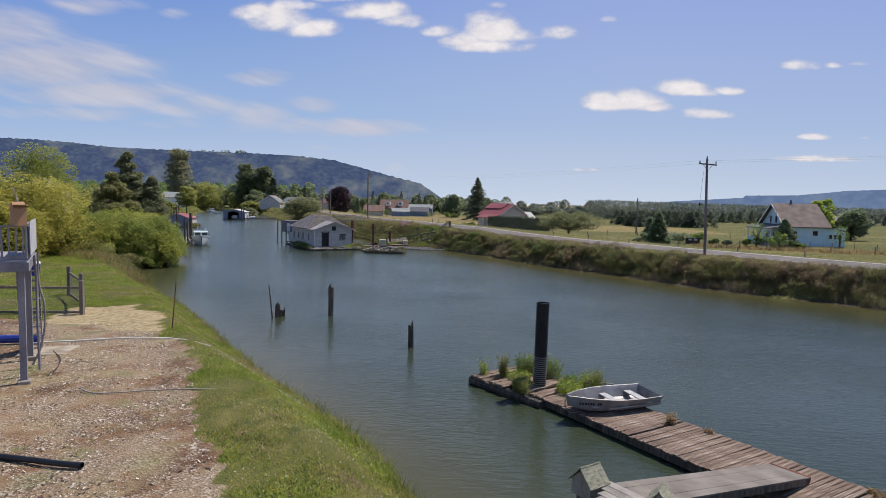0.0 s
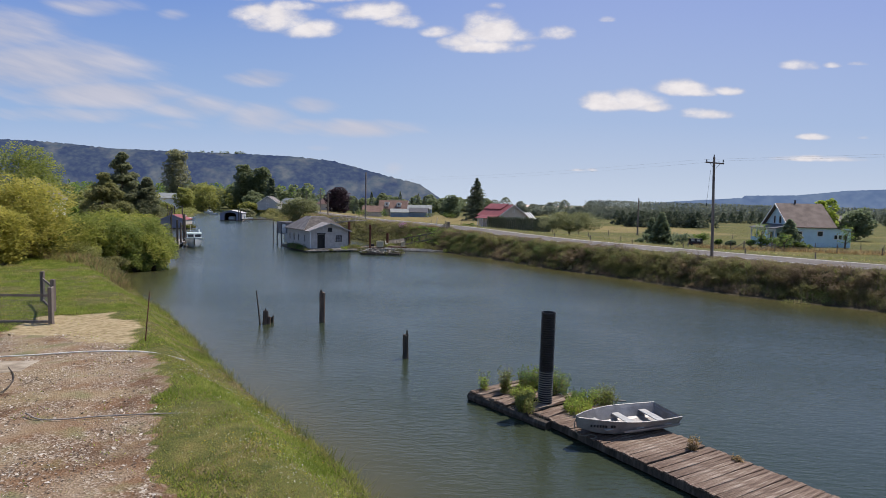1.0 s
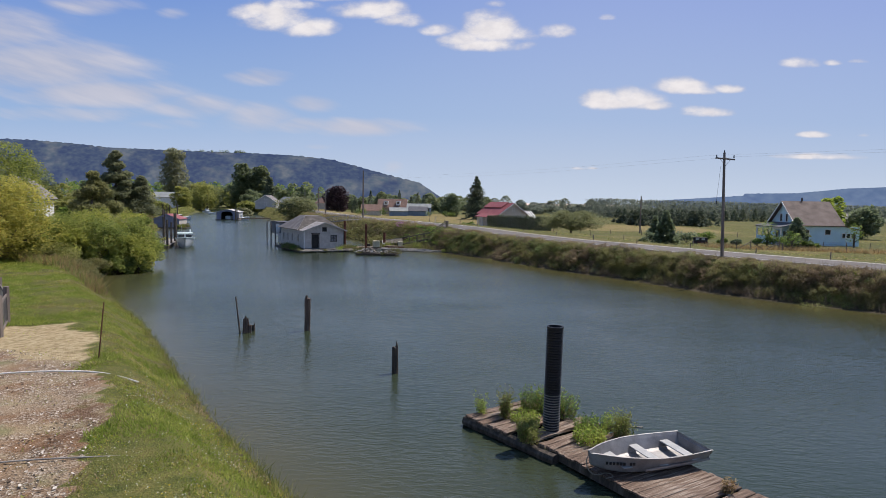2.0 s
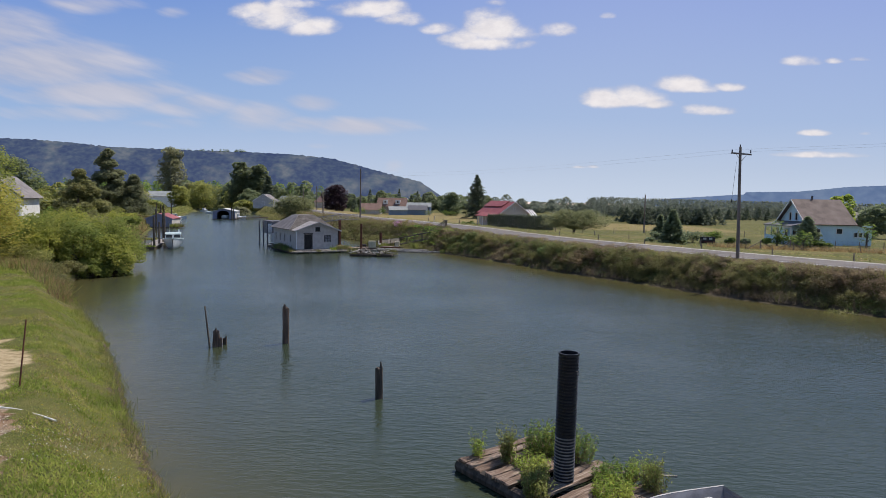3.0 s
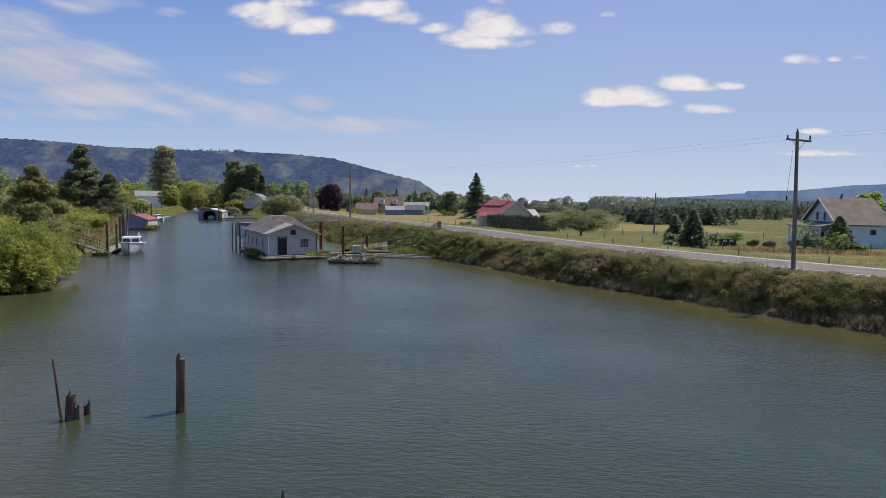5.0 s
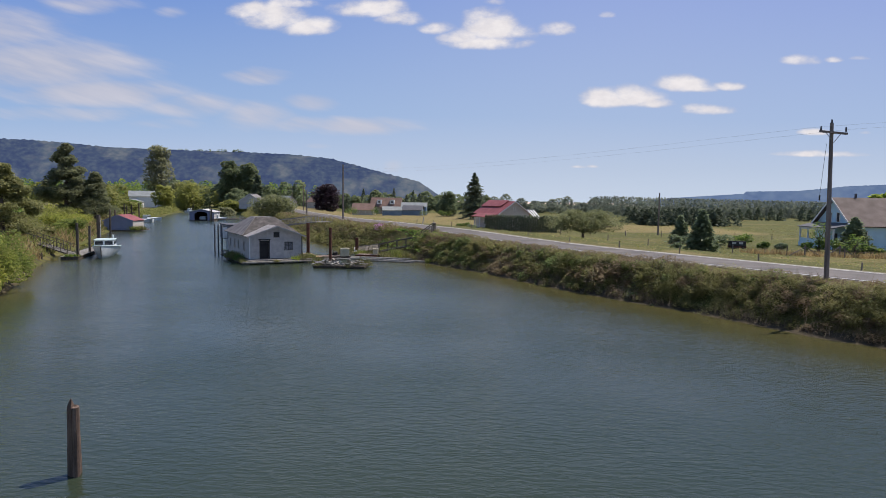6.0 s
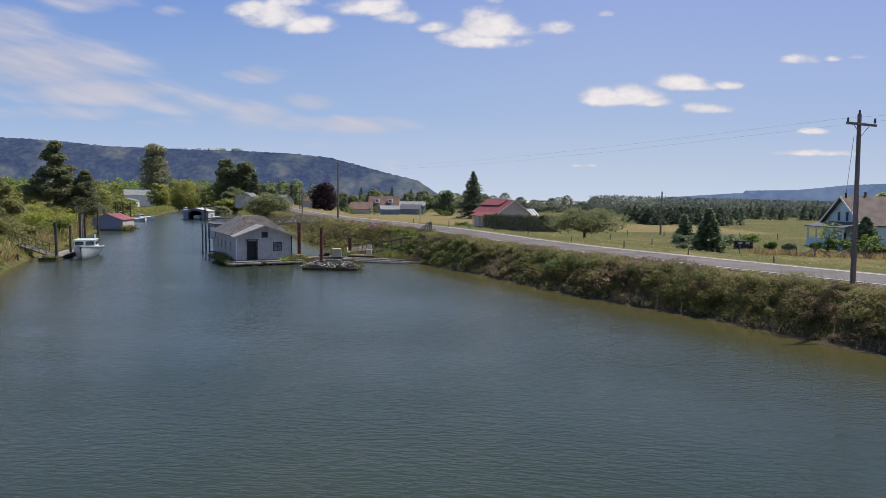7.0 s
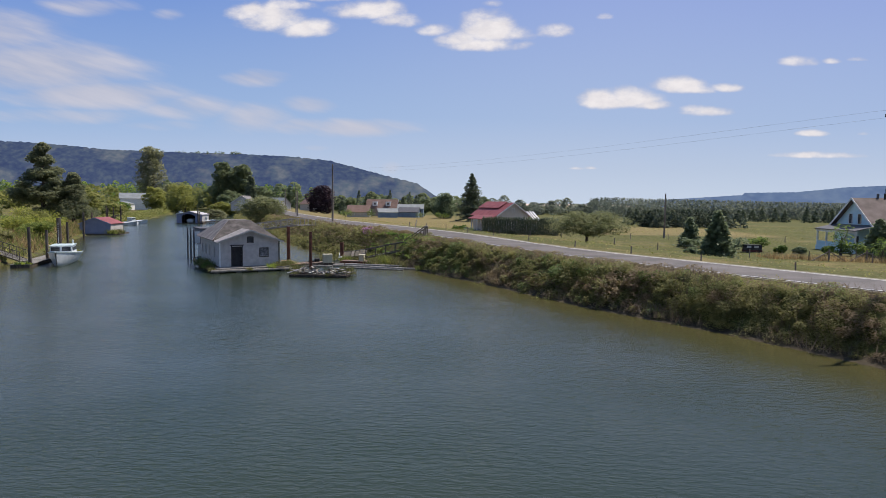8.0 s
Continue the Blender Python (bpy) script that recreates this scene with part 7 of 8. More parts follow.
part("shaft", BEAM((0, 0, 0), (0.3, 0, 1.5), 0.1, 0.12), M["cream"], sign)

truck = thing("old_truck_cap", "dark old truck canopy parked in the grass", "truck cap", at=(45.0, 113.6, ground_z(45, 113.6)), turn=-12)
bm = bmesh.new()
prism(bm, [(-0.85, 0.35), (0.85, 0.35), (0.75, 1.5), (-0.75, 1.5)], -1.5, 1.5)
part("shell", bm, M["dark"], truck)
part("lower_body", BOX((0, 0, 0.35), (3.2, 1.7, 0.45), None, 0.06), mat("dark_red_paint", [(0.05, 0.012, 0.01), (0.09, 0.02, 0.018)], scale=2), truck, "dark red lower body")
for x in (-0.75, 0.55):
    part("side_window", BOX((x, -0.83, 1.12), (0.75, 0.06, 0.42)), M["grey_wall"], truck, "pale glazed side window")
for x in (-1.0, 1.0):
    for y in (-0.75, 0.75):
        part("wheel", TUBE((x, y - 0.1, 0.28), (x, y + 0.1, 0.28), 0.28, 0.28, 14), M["dark"], truck)
truck.scale = (0.75, 0.75, 0.75)

# ---------------------------------------------------------------- trees
M["leaf_fir"] = leaf_mat("fir_needles", [(0.062, 0.080, 0.045), (0.09, 0.112, 0.062), (0.12, 0.142, 0.08)], trans=0.5)
conifer("fir_tree", "dense young dark green fir by the road", 33.5, 98.5, 5.3, 2.2, M["leaf_fir"], leaf=0.24, tiers=22, seed=1, ragged=0.14, per=18, fill=14)
conifer("fir_tree", "small dark fir tree in the paddock", 40.6, 125.0, 4.6, 1.9, M["leaf_fir"], leaf=0.26, tiers=14, seed=2, ragged=0.25, skirt=0.16, per=14, fill=12)
conifer("fir_tree", "dark bushy fir beside the blue farmhouse", 59.6, 109.0, 4.9, 2.7, M["leaf_fir"], leaf=0.28, tiers=18, seed=3, ragged=0.2, per=16, fill=14)
conifer("spruce_tree", "tall dark ragged spruce beside the red-roofed cottage", 9.6, 256, 17.5, 6.3, M["leaf_dark"], leaf=0.34, tiers=22, seed=4, ragged=0.34, skirt=0.10, per=16, fill=22)
broadleaf("cedar_tree", "broad dark evergreen behind the golden field", -1.5, 300, 11.5, 5.6, M["leaf_fir"], leaf=0.6, leaves=3600, clumps=30, bare=0.03, seed=5)
M["leaf_apple"] = leaf_mat("apple_leaves", [(0.065, 0.074, 0.034), (0.10, 0.108, 0.05), (0.14, 0.142, 0.07)], scale=0.8, island=0.3)
broadleaf("apple_tree", "low spreading apple tree by the road", 22.2, 116.5, 4.8, 4.8, M["leaf_apple"], leaf=0.15, leaves=12000, clumps=44, bare=0.36, seed=6, flat=1.35, squash=0.62, trunk=0.26)
for k, (x, y, h) in enumerate([(55.2, 110.0, 4.6), (69.5, 109.0, 4.4), (54.5, 101.0, 3.0)]):
    broadleaf("sapling", "thin-leaved young fruit tree near the farmhouse", x, y, h, 1.7, M["leaf_green"], leaf=0.14, leaves=420, clumps=12, bare=0.2, seed=20 + k, group="young fruit trees")
broadleaf("maple_tree", "light green tree behind the blue farmhouse", 84, 140, 9.6, 3.6, M["leaf_light"], leaf=0.4, leaves=2200, clumps=14, seed=9)
broadleaf("oak_tree", "dark green round tree behind the farmhouse", 92, 141, 7.2, 4.2, M["leaf_fir"], leaf=0.45, leaves=2200, clumps=14, bare=0.1, seed=10)
for k, (x, y, h, r) in enumerate([(43.2, 115.5, 2.4, 2.0), (47.2, 116.5, 2.3, 1.7), (49.0, 113.5, 1.1, 0.7), (50.9, 112.0, 1.2, 0.7), (53.2, 109.5, 1.4, 0.8), (56.0, 109.0, 2.0, 1.5), (38.5, 121, 1.6, 1.2), (61.0, 107.0, 1.2, 1.0), (12.5, 196, 2.5, 2.2), (29, 95, 0.8, 0.7), (-32.6, 292, 4.2, 2.6), (-45, 296, 3.4, 3.0), (-11, 292, 2.6, 3.0), (-3, 294, 3.0, 3.4), (4.5, 164, 1.6, 1.2), (6.0, 161, 1.3, 1.0)]):
    shrub("shrub", "rounded green garden shrub in the grass", x, y, h, r, M["leaf_bank"] if k % 3 else M["leaf_fir"], leaf=0.2, leaves=620, seed=k, group="garden shrubs")
broadleaf("copper_beech", "dense dark purple-leaved tree beside the road", -60.5, 318, 13.2, 7.2, M["leaf_purple"], leaf=0.65, leaves=5200, clumps=30, bare=0.02, seed=11)
broadleaf("bank_tree", "rounded green tree on the dike", -45.0, 180, 4.6, 6.0, M["leaf_apple"], leaf=0.26, leaves=8000, clumps=26, bare=0.05, seed=12, z=2.6)
M["leaf_mid"] = leaf_mat("mid_green_leaves", [(0.070, 0.086, 0.045), (0.094, 0.112, 0.057), (0.122, 0.138, 0.073)], trans=0.5, island=0.25)
broadleaf("cottonwood", "big dark green cottonwood by the water", -133, 386, 28, 8.0, M["leaf_mid"], leaf=1.0, leaves=5200, clumps=32, bare=0.04, seed=13)
broadleaf("cottonwood", "big dark green cottonwood by the water", -121, 384, 26, 8.0, M["leaf_mid"], leaf=1.0, leaves=5200, clumps=32, bare=0.04, seed=14)
M["leaf_grey"] = leaf_mat("grey_green_leaves", [(0.10, 0.105, 0.055), (0.13, 0.132, 0.072), (0.16, 0.16, 0.092)], trans=0.5, island=0.2)
broadleaf("poplar", "tall grey-green poplar on the far bank", -184, 403, 40, 9.0, M["leaf_grey"], leaf=0.9, leaves=6000, clumps=60, bare=0.06, seed=15)
M["leaf_willow"] = leaf_mat("far_willow_leaves", [(0.12, 0.125, 0.034), (0.15, 0.155, 0.042), (0.18, 0.18, 0.058)], scale=0.2, island=0.25)
for k, (x, y, h, r, mm) in enumerate([(-146, 330, 12, 6.5, "leaf_willow"), (-150, 372, 18, 10, "leaf_willow"), (-160, 385, 17, 9, "leaf_willow"), (-136, 395, 16, 8, "leaf_grey"), (-142, 400, 14, 8, "leaf_willow"),
                                       (-168, 395, 15, 8, "leaf_grey"), (-108, 330, 9, 6, "leaf_mid"), (-100, 300, 7, 6, "leaf_willow"), (-104, 312, 10, 6, "leaf_mid"), (-92, 268, 4.5, 4, "leaf_grey")]):
    broadleaf("willow", "light green willow leaning over the far bank", x, y, h, r, M[mm], leaf=0.75, leaves=2600, clumps=18, bare=0.04, seed=40 + k, group="far bank willows")
conifer("fir_tree", "dark narrow fir beside the far cottonwoods", -108, 360, 17, 5, M["leaf_dark"], leaf=0.9, tiers=14, seed=16, per=12)


def pine(label, x, y, h, r, seed, material):
    """An irregular pine: bare lower trunk, uneven plates of needles."""
    rg = np.random.default_rng(seed)
    random.seed(seed)
    z = ground_z(x, y) - 0.1
    t = thing("pine_tree", label, "tree", "pines on the bank", at=(x, y, z))
    bm = bmesh.new()
    wood(bm, (0, 0, 0), (0.03 * h, 0, h * 0.9), 0.03 * h, 0.05, 9)
    pts = []
    for i in range(70):
        f = rg.random() ** 0.9
        zz = h * (0.10 + 0.86 * f)
        w = r * (1 - f) ** 0.85 * (0.35 + 0.65 * rg.random())
        a = rg.random() * 6.28
        c = np.array([w * math.cos(a) + 0.03 * h * f, w * math.sin(a), zz + 0.03 * h * rg.random()])
        if i % 2 == 0:
            wood(bm, (0.02 * h * f, 0, zz * 0.94), tuple(c), 0.008 * h * (1.1 - f), 0.02, 5)
        s = r * (0.14 + 0.14 * rg.random()) * (1.15 - 0.55 * f)
        pts.append(shell(c, (s * 1.25, s * 1.25, s * 0.75), 330, rg, 0.3))
    part("trunk", bm, M["bark"], t)
    pts = np.concatenate(pts)
    quads("crown", pts, np.full(len(pts), 0.011 * h + 0.04), material, t, up=0.9, long=1.4, seed=seed)
    return t


M["leaf_pine"] = leaf_mat("pine_needles", [(0.07, 0.078, 0.042), (0.096, 0.104, 0.057), (0.122, 0.13, 0.074)], trans=0.55, island=0.25)
M["leaf_pine2"] = leaf_mat("olive_needles", [(0.085, 0.09, 0.036), (0.12, 0.122, 0.05), (0.16, 0.155, 0.072)], trans=0.5, island=0.3)
pine("tall dark green pine near the bank", -86, 157, 17.2, 7.0, 61, M["leaf_pine"])
pine("broad dark green pine near the bank", -80, 158, 10.8, 5.4, 62, M["leaf_pine"])
pine("bushy olive green pine near the bank", -57.5, 99.5, 9.4, 4.9, 63, M["leaf_pine2"])
for k, (x, y, h, r, mm) in enumerate([(-42.6, 60.4, 10.4, 4.5, "leaf_bush"), (-92, 134, 13.5, 5, "leaf_mid"), (-36.8, 52.3, 6.8, 4.3, "leaf_yellow"), (-44, 52, 8.0, 5, "leaf_yellow"), (-50, 60, 7.5, 5, "leaf_yellow"), (-35.5, 46, 4.6, 3.2, "leaf_yellow"),
                                       (-92, 178, 9, 6, "leaf_olive"), (-100, 190, 4, 4, "leaf_olive"), (-98, 205, 3.6, 4, "leaf_olive"), (-76, 125, 3, 4, "leaf_green"), (-90, 140, 4, 4, "leaf_olive"), (-120, 170, 6, 6, "leaf_mid"), (-112, 232, 3.6, 4, "leaf_olive"), (-130, 268, 4, 4, "leaf_green")]):
    if "leaf_yellow" not in M:
        M["leaf_bush"] = leaf_mat("willow_leaves", [(0.08, 0.098, 0.022), (0.12, 0.138, 0.032), (0.175, 0.178, 0.05)], scale=0.45, island=0.3, trans=0.6)
        M["leaf_yellow"] = leaf_mat("yellow_green_leaves", [(0.15, 0.145, 0.03), (0.19, 0.178, 0.04), (0.24, 0.215, 0.055)], island=0.2, trans=0.6)
        M["leaf_olive"] = leaf_mat("olive_leaves", [(0.075, 0.085, 0.022), (0.12, 0.125, 0.035), (0.17, 0.165, 0.06)])
    broadleaf("bank_tree", "leafy green tree on the near bank", x, y, h, r, M[mm], leaf=0.115 if y < 100 else 0.4, leaves=17000 if y < 100 else 3600, clumps=34, bare=0.08, seed=70 + k, group="near bank trees")


# ---------------------------------------------------------------- woods in the distance
def woods(name, label, spots, material, leaf, per, seed, kind="cone", base=None):
    """Many far trees, joined into one."""
    rg = np.random.default_rng(seed)
    P = []
    S = []
    for x, y, h, r in spots:
        z0 = ground_z(x, y) if base is None else base
        s = rg.random(per)
        a = rg.random(per) * 6.28
        if kind == "cone":
            rr = r * (1 - s) ** 0.8 * (0.6 + 0.5 * rg.random(per))
        else:
            rr = r * np.sqrt(np.clip(1 - (2 * s - 1) ** 2, 0, 1)) * (0.55 + 0.5 * rg.random(per))
        P.append(np.stack([x + rr * np.cos(a), y + rr * np.sin(a), z0 + h * (0.04 + 0.96 * s)], 1))
        S.append(np.full(per, leaf) * (1.15 - 0.5 * s if kind == "cone" else 1))
    ob = quads(name, np.concatenate(P), np.concatenate(S), material, up=0.8, seed=seed)
    return tagged(ob, label, "trees", kind="stuff")


rw_ = np.random.default_rng(9)
# paler, greyer leaves: distance haze is put into the base colour
M["leaf_far"] = leaf_mat("hazed_wood_leaves", [(0.075, 0.088, 0.068), (0.10, 0.113, 0.085), (0.125, 0.138, 0.10)], trans=0.5, scale=0.05, island=0.2)
M["leaf_wood"] = leaf_mat("dark_wood_needles", [(0.032, 0.042, 0.028), (0.048, 0.06, 0.038), (0.066, 0.08, 0.05)], trans=0.35)
spots = [(63 + 28 * rw_.random(), 212 + 30 * rw_.random(), 4.2 + 1.5 * rw_.random(), 3.0) for _ in range(76)]
woods("near_wood", "dark conifer wood behind the paddock", spots, M["leaf_wood"], 0.5, 330, 1)
spots = [(78 + i * 1.6 + rw_.random() * 0.5, 330 + j * 9 + rw_.random() * 2 + i * 0.3, 10.4 - 0.013 * i + 0.5 * rw_.random(), 2.0) for i in range(260) for j in range(5)]
woods("plantation", "long straight-rowed dark green tree plantation", spots, M["leaf_far"], 0.72, 58, 2)
spots = [(x + rw_.random(), 298 + rw_.random() * 6, 5.2 + 1.4 * rw_.random(), 2.2) for x in (131, 136, 140, 144.5, 149, 158, 163, 167, 171, 204, 212, 222)]
woods("field_edge_firs", "scattered dark firs at the field edge", spots, M["leaf_dark"], 0.55, 320, 3)
spots = [(14 + i * 3.2 + rw_.random() * 4, 420 + rw_.random() * 60, (5 + 7 * rw_.random() ** 2), 4 + 3 * rw_.random()) for i in range(34)]
woods("far_treeline", "mixed green treeline beyond the fields", spots, M["leaf_far"], 0.9, 360, 4, "round")
spots = [(-120 + i * 3.2 + rw_.random() * 6, 440 + rw_.random() * 70, 6 + 6 * rw_.random(), 4 + 3 * rw_.random()) for i in range(46)]
woods("village_trees", "mixed green trees round the far village", spots, M["leaf_mid"], 1.3, 190, 5, "round")
spots = [(-60 + i * 13 + rw_.random() * 8, 365 + rw_.random() * 20, 8 + 5 * rw_.random(), 3.5 + 2 * rw_.random()) for i in range(7)]
woods("yard_trees", "dark green trees behind the farm sheds", spots, M["leaf_mid"], 1.1, 420, 6, "round")
spots = [(-560 + i * 2.6 + rw_.random() * 4, 560 + rw_.random() * 60, 17 + 6 * rw_.random(), 4.5) for i in range(165)]
woods("poplar_plantation", "light green poplar plantation below the ridge", spots, M["leaf_green"], 1.0, 170, 7, "round")
spots = [(-320 + 150 * rw_.random(), 300 + 170 * rw_.random(), 6 + 7 * rw_.random(), 5 + 3 * rw_.random()) for _ in range(50)]
spots = [q for q in spots if float(seg_dist(np.array([q[0]]), np.array([q[1]]), SHORE_L)[0]) > 25]
woods("left_bank_wood", "mixed green trees on the far left bank", spots, M["leaf_olive"], 1.2, 200, 8, "round")
spots = [(-200 + i * 3.4 + rw_.random() * 4, 448 + rw_.random() * 30, 12 + 8 * rw_.random(), 6) for i in range(26)]
woods("slough_end_trees", "green trees closing the end of the slough", spots, M["leaf_mid"], 1.4, 260, 10, "round")

spots = [(x + 8 * rw_.normal(), 2990, 14 + 10 * rw_.random(), 6 + 4 * rw_.random()) for x in (-1330, -1300, -1255, -1240, -1190, -1150, -1140, -1120, -1070, -1060, -1040, -1035) for _ in range(3)]
woods("crest_trees", "lone trees left standing on the logged ridge crest", spots, M["leaf_mid"], 2.2, 60, 11, "round", base=225)
spots = [(x, y, h, 2.6) for x, y, h in ((-46.5, 345, 13), (-43, 348, 11), (-31, 352, 13.5), (-24, 350, 10), (-20.5, 352, 12.5), (-17, 350, 11), (-56, 350, 9))]
woods("village_firs", "dark firs standing behind the farm sheds", spots, M["leaf_dark"], 0.6, 420, 12)


# ---------------------------------------------------------------- bank vegetation
def along(pts, step):
    return np.array(resample(pts, step))


def thicket(name, label, line, inland, depth, height, material, leaf, dens, seed, ylim=(0, 1e9), cap=None, push=0.0):
    """Bramble along a shore: leaf clumps heaped over the ground from the water's edge inland."""
    rg = np.random.default_rng(seed)
    base = along(line, 0.8)
    base = base[(base[:, 1] > ylim[0]) & (base[:, 1] < ylim[1])]
    C = []
    for i in range(len(base) - 1):
        t = base[i + 1] - base[i]
        t /= np.linalg.norm(t) + 1e-9
        nrm = np.array([-t[1], t[0]]) * inland
        for d in np.arange(depth[0], depth[1], 0.75):
            p = base[i] + nrm * (d - push + 0.35 * rg.normal()) + t * 0.4 * rg.normal()
            hh = height * (0.55 + 0.45 * rg.random() + 0.55 * noise.noise((p[0] * 0.2, p[1] * 0.2, 3.3 + seed % 2))) * (1.0 if d < depth[1] - 1.2 else 0.65)
            C.append((p[0], p[1], hh, *(p + nrm * push)))
    C = np.array(C)
    z = np.maximum(lay(C[:, 3], C[:, 4]), 0.0)
    P = []
    for (x, y, hh, _, _), zz in zip(C, z):
        n_ = int(dens * (0.6 + 0.8 * rg.random()))
        P.append(shell((x, y, zz + hh * 0.45), (0.75, 0.75, hh * 0.6), n_, rg, 0.45))
    P = np.concatenate(P)
    P[:, 2] = np.maximum(P[:, 2], 0.02)
    if cap:
        P = P[P[:, 2] < cap + 0.7 * rg.random(len(P)) ** 4]
    ob = quads(name, P, np.full(len(P), leaf), material, up=0.8, seed=seed)
    return tagged(ob, label, "brambles", kind="stuff")


M["leaf_bramble"] = leaf_mat("bramble_leaves", [(0.086, 0.087, 0.030), (0.122, 0.118, 0.042), (0.162, 0.150, 0.062)], scale=0.25, trans=0.5, gain=2.1, island=0.3)
M["leaf_brown"] = leaf_mat("brown_seed_heads", [(0.10, 0.072, 0.042), (0.14, 0.105, 0.06), (0.185, 0.145, 0.086)], scale=0.4, trans=0.45, gain=1.9, island=0.3)
M["leaf_stalk"] = leaf_mat("dry_stalks", [(0.09, 0.07, 0.05), (0.14, 0.11, 0.08), (0.2, 0.165, 0.125)], gain=1.3)
M["leaf_dike"] = leaf_mat("dike_leaves", [(0.055, 0.08, 0.022), (0.095, 0.125, 0.034), (0.15, 0.17, 0.055)], scale=0.3, trans=0.35, gain=1.8)


def draped(names, line, inland, step, levels, radius, dens, leaf, seed, ylim, cap):
    """Clumps hung evenly down a bank, from the waterline to its crest; names: (name, label, material, share)."""
    rg = np.random.default_rng(seed)
    base = along(line, step)
    base = base[(base[:, 1] > ylim[0]) & (base[:, 1] < ylim[1])]
    piles = [[] for _ in names]
    shares = np.cumsum([q[3] for q in names])
    ds = np.linspace(-0.2, 5.0, 60)
    for i in range(len(base) - 1):
        t = base[i + 1] - base[i]
        t /= np.linalg.norm(t) + 1e-9
        nrm = np.array([-t[1], t[0]]) * inland
        line_z = lay(base[i][0] + nrm[0] * ds, base[i][1] + nrm[1] * ds)
        for L in levels:
            hit = np.nonzero(line_z >= L)[0]
            if not len(hit):
                continue
            lump = noise.noise((base[i][0] * 0.35, base[i][1] * 0.35, L * 0.6))
            bush = noise.noise((base[i][0] * 0.8, base[i][1] * 0.8, L * 0.9 + 9))
            d = ds[hit[0]] + 0.2 - 0.35 * min(L, 1.0) - (0.6 * max(lump, -0.3) + 0.5 * bush) * min(L, 1.0) + 0.12 * rg.normal()
            p = base[i] + nrm * d + t * 0.3 * rg.normal()
            r = radius * (0.65 + 0.6 * rg.random() + 0.35 * max(bush, 0))
            pt = shell((p[0], p[1], L + 0.08 + 0.12 * rg.normal()), (r, r, r * (0.8 + 0.7 * max(lump, 0))), int(dens * (0.6 + 0.8 * rg.random())), rg, 0.35)
            kind = noise.noise((p[0] * 0.16, p[1] * 0.16, L * 0.5)) * 0.75 + 0.5 + 0.18 * rg.normal()
            piles[int(np.searchsorted(shares, min(max(kind, 0.0), 0.999)))].append(pt)
    for (nm, label, material, _), P in zip(names, piles):
        P = np.concatenate(P)
        P[:, 2] = np.maximum(P[:, 2], 0.03)
        P = P[P[:, 2] < cap + (road_z(P[:, 1]) - 2.55) + 0.18 + 0.3 * smooth(46, 56, P[:, 1]) + 0.3 * wobble(P[:, 0], P[:, 1], 0.5) + 0.6 * rg.random(len(P)) ** 3]
        tagged(quads(nm, P, np.full(len(P), leaf), material, up=1.9, long=1.25, seed=seed), label, "brambles", kind="stuff")


DIKE = [("dike_weeds", "brown dry weeds and stalks on the dike bank", M["leaf_brown"], 0.38), ("dike_brambles", "dense olive green brambles covering the dike bank", M["leaf_bramble"], 0.42),
        ("dike_bushes", "fresh green bushes on the dike bank", M["leaf_dike"], 0.24)]
LEVELS = (0.1, 0.35, 0.65, 0.95, 1.25, 1.55, 1.85, 2.1, 2.35, 2.5)
draped(DIKE, SHORE_R, -1, 0.42, LEVELS, 0.46, 245, 0.046, 21, (22, 62), 2.66)
draped(DIKE, SHORE_R, -1, 0.46, LEVELS, 0.46, 120, 0.075, 22, (62, 95), 2.66)
thicket("far_dike_brambles", "green brambles along the far dike bank", SHORE_R, -1, (-0.2, 4.2), 1.5, M["leaf_bramble"], 0.15, 40, 23, (101, 300), cap=3.5)
thicket("far_dike_dry_stems", "rusty brown weeds on the far dike bank", SHORE_R, -1, (1, 4.5), 1.7, M["leaf_brown"], 0.13, 20, 24, (100, 200), cap=3.7)
thicket("ramp_bank_weeds", "green weeds round the broken ramp", [(-2.4, 89.5), (-3.6, 93), (-6.5, 98.5), (-9.5, 102)], -1, (1.6, 5.0), 0.4, M["leaf_green"], 0.12, 60, 30, cap=3.0)
thicket("far_bank_weeds", "green weeds on the far left bank", SHORE_L, 1, (0.3, 6), 1.1, M["leaf_olive"], 0.34, 12, 28, (190, 420))
thicket("loosestrife", "purple-flowered weeds on the dike bank", [(-9.9, 104.0), (-11.0, 105.4)], -1, (2.0, 3.4), 1.8, leaf_mat("purple_flowers", [(0.13, 0.06, 0.11), (0.22, 0.11, 0.19), (0.30, 0.17, 0.26)]), 0.10, 130, 29)

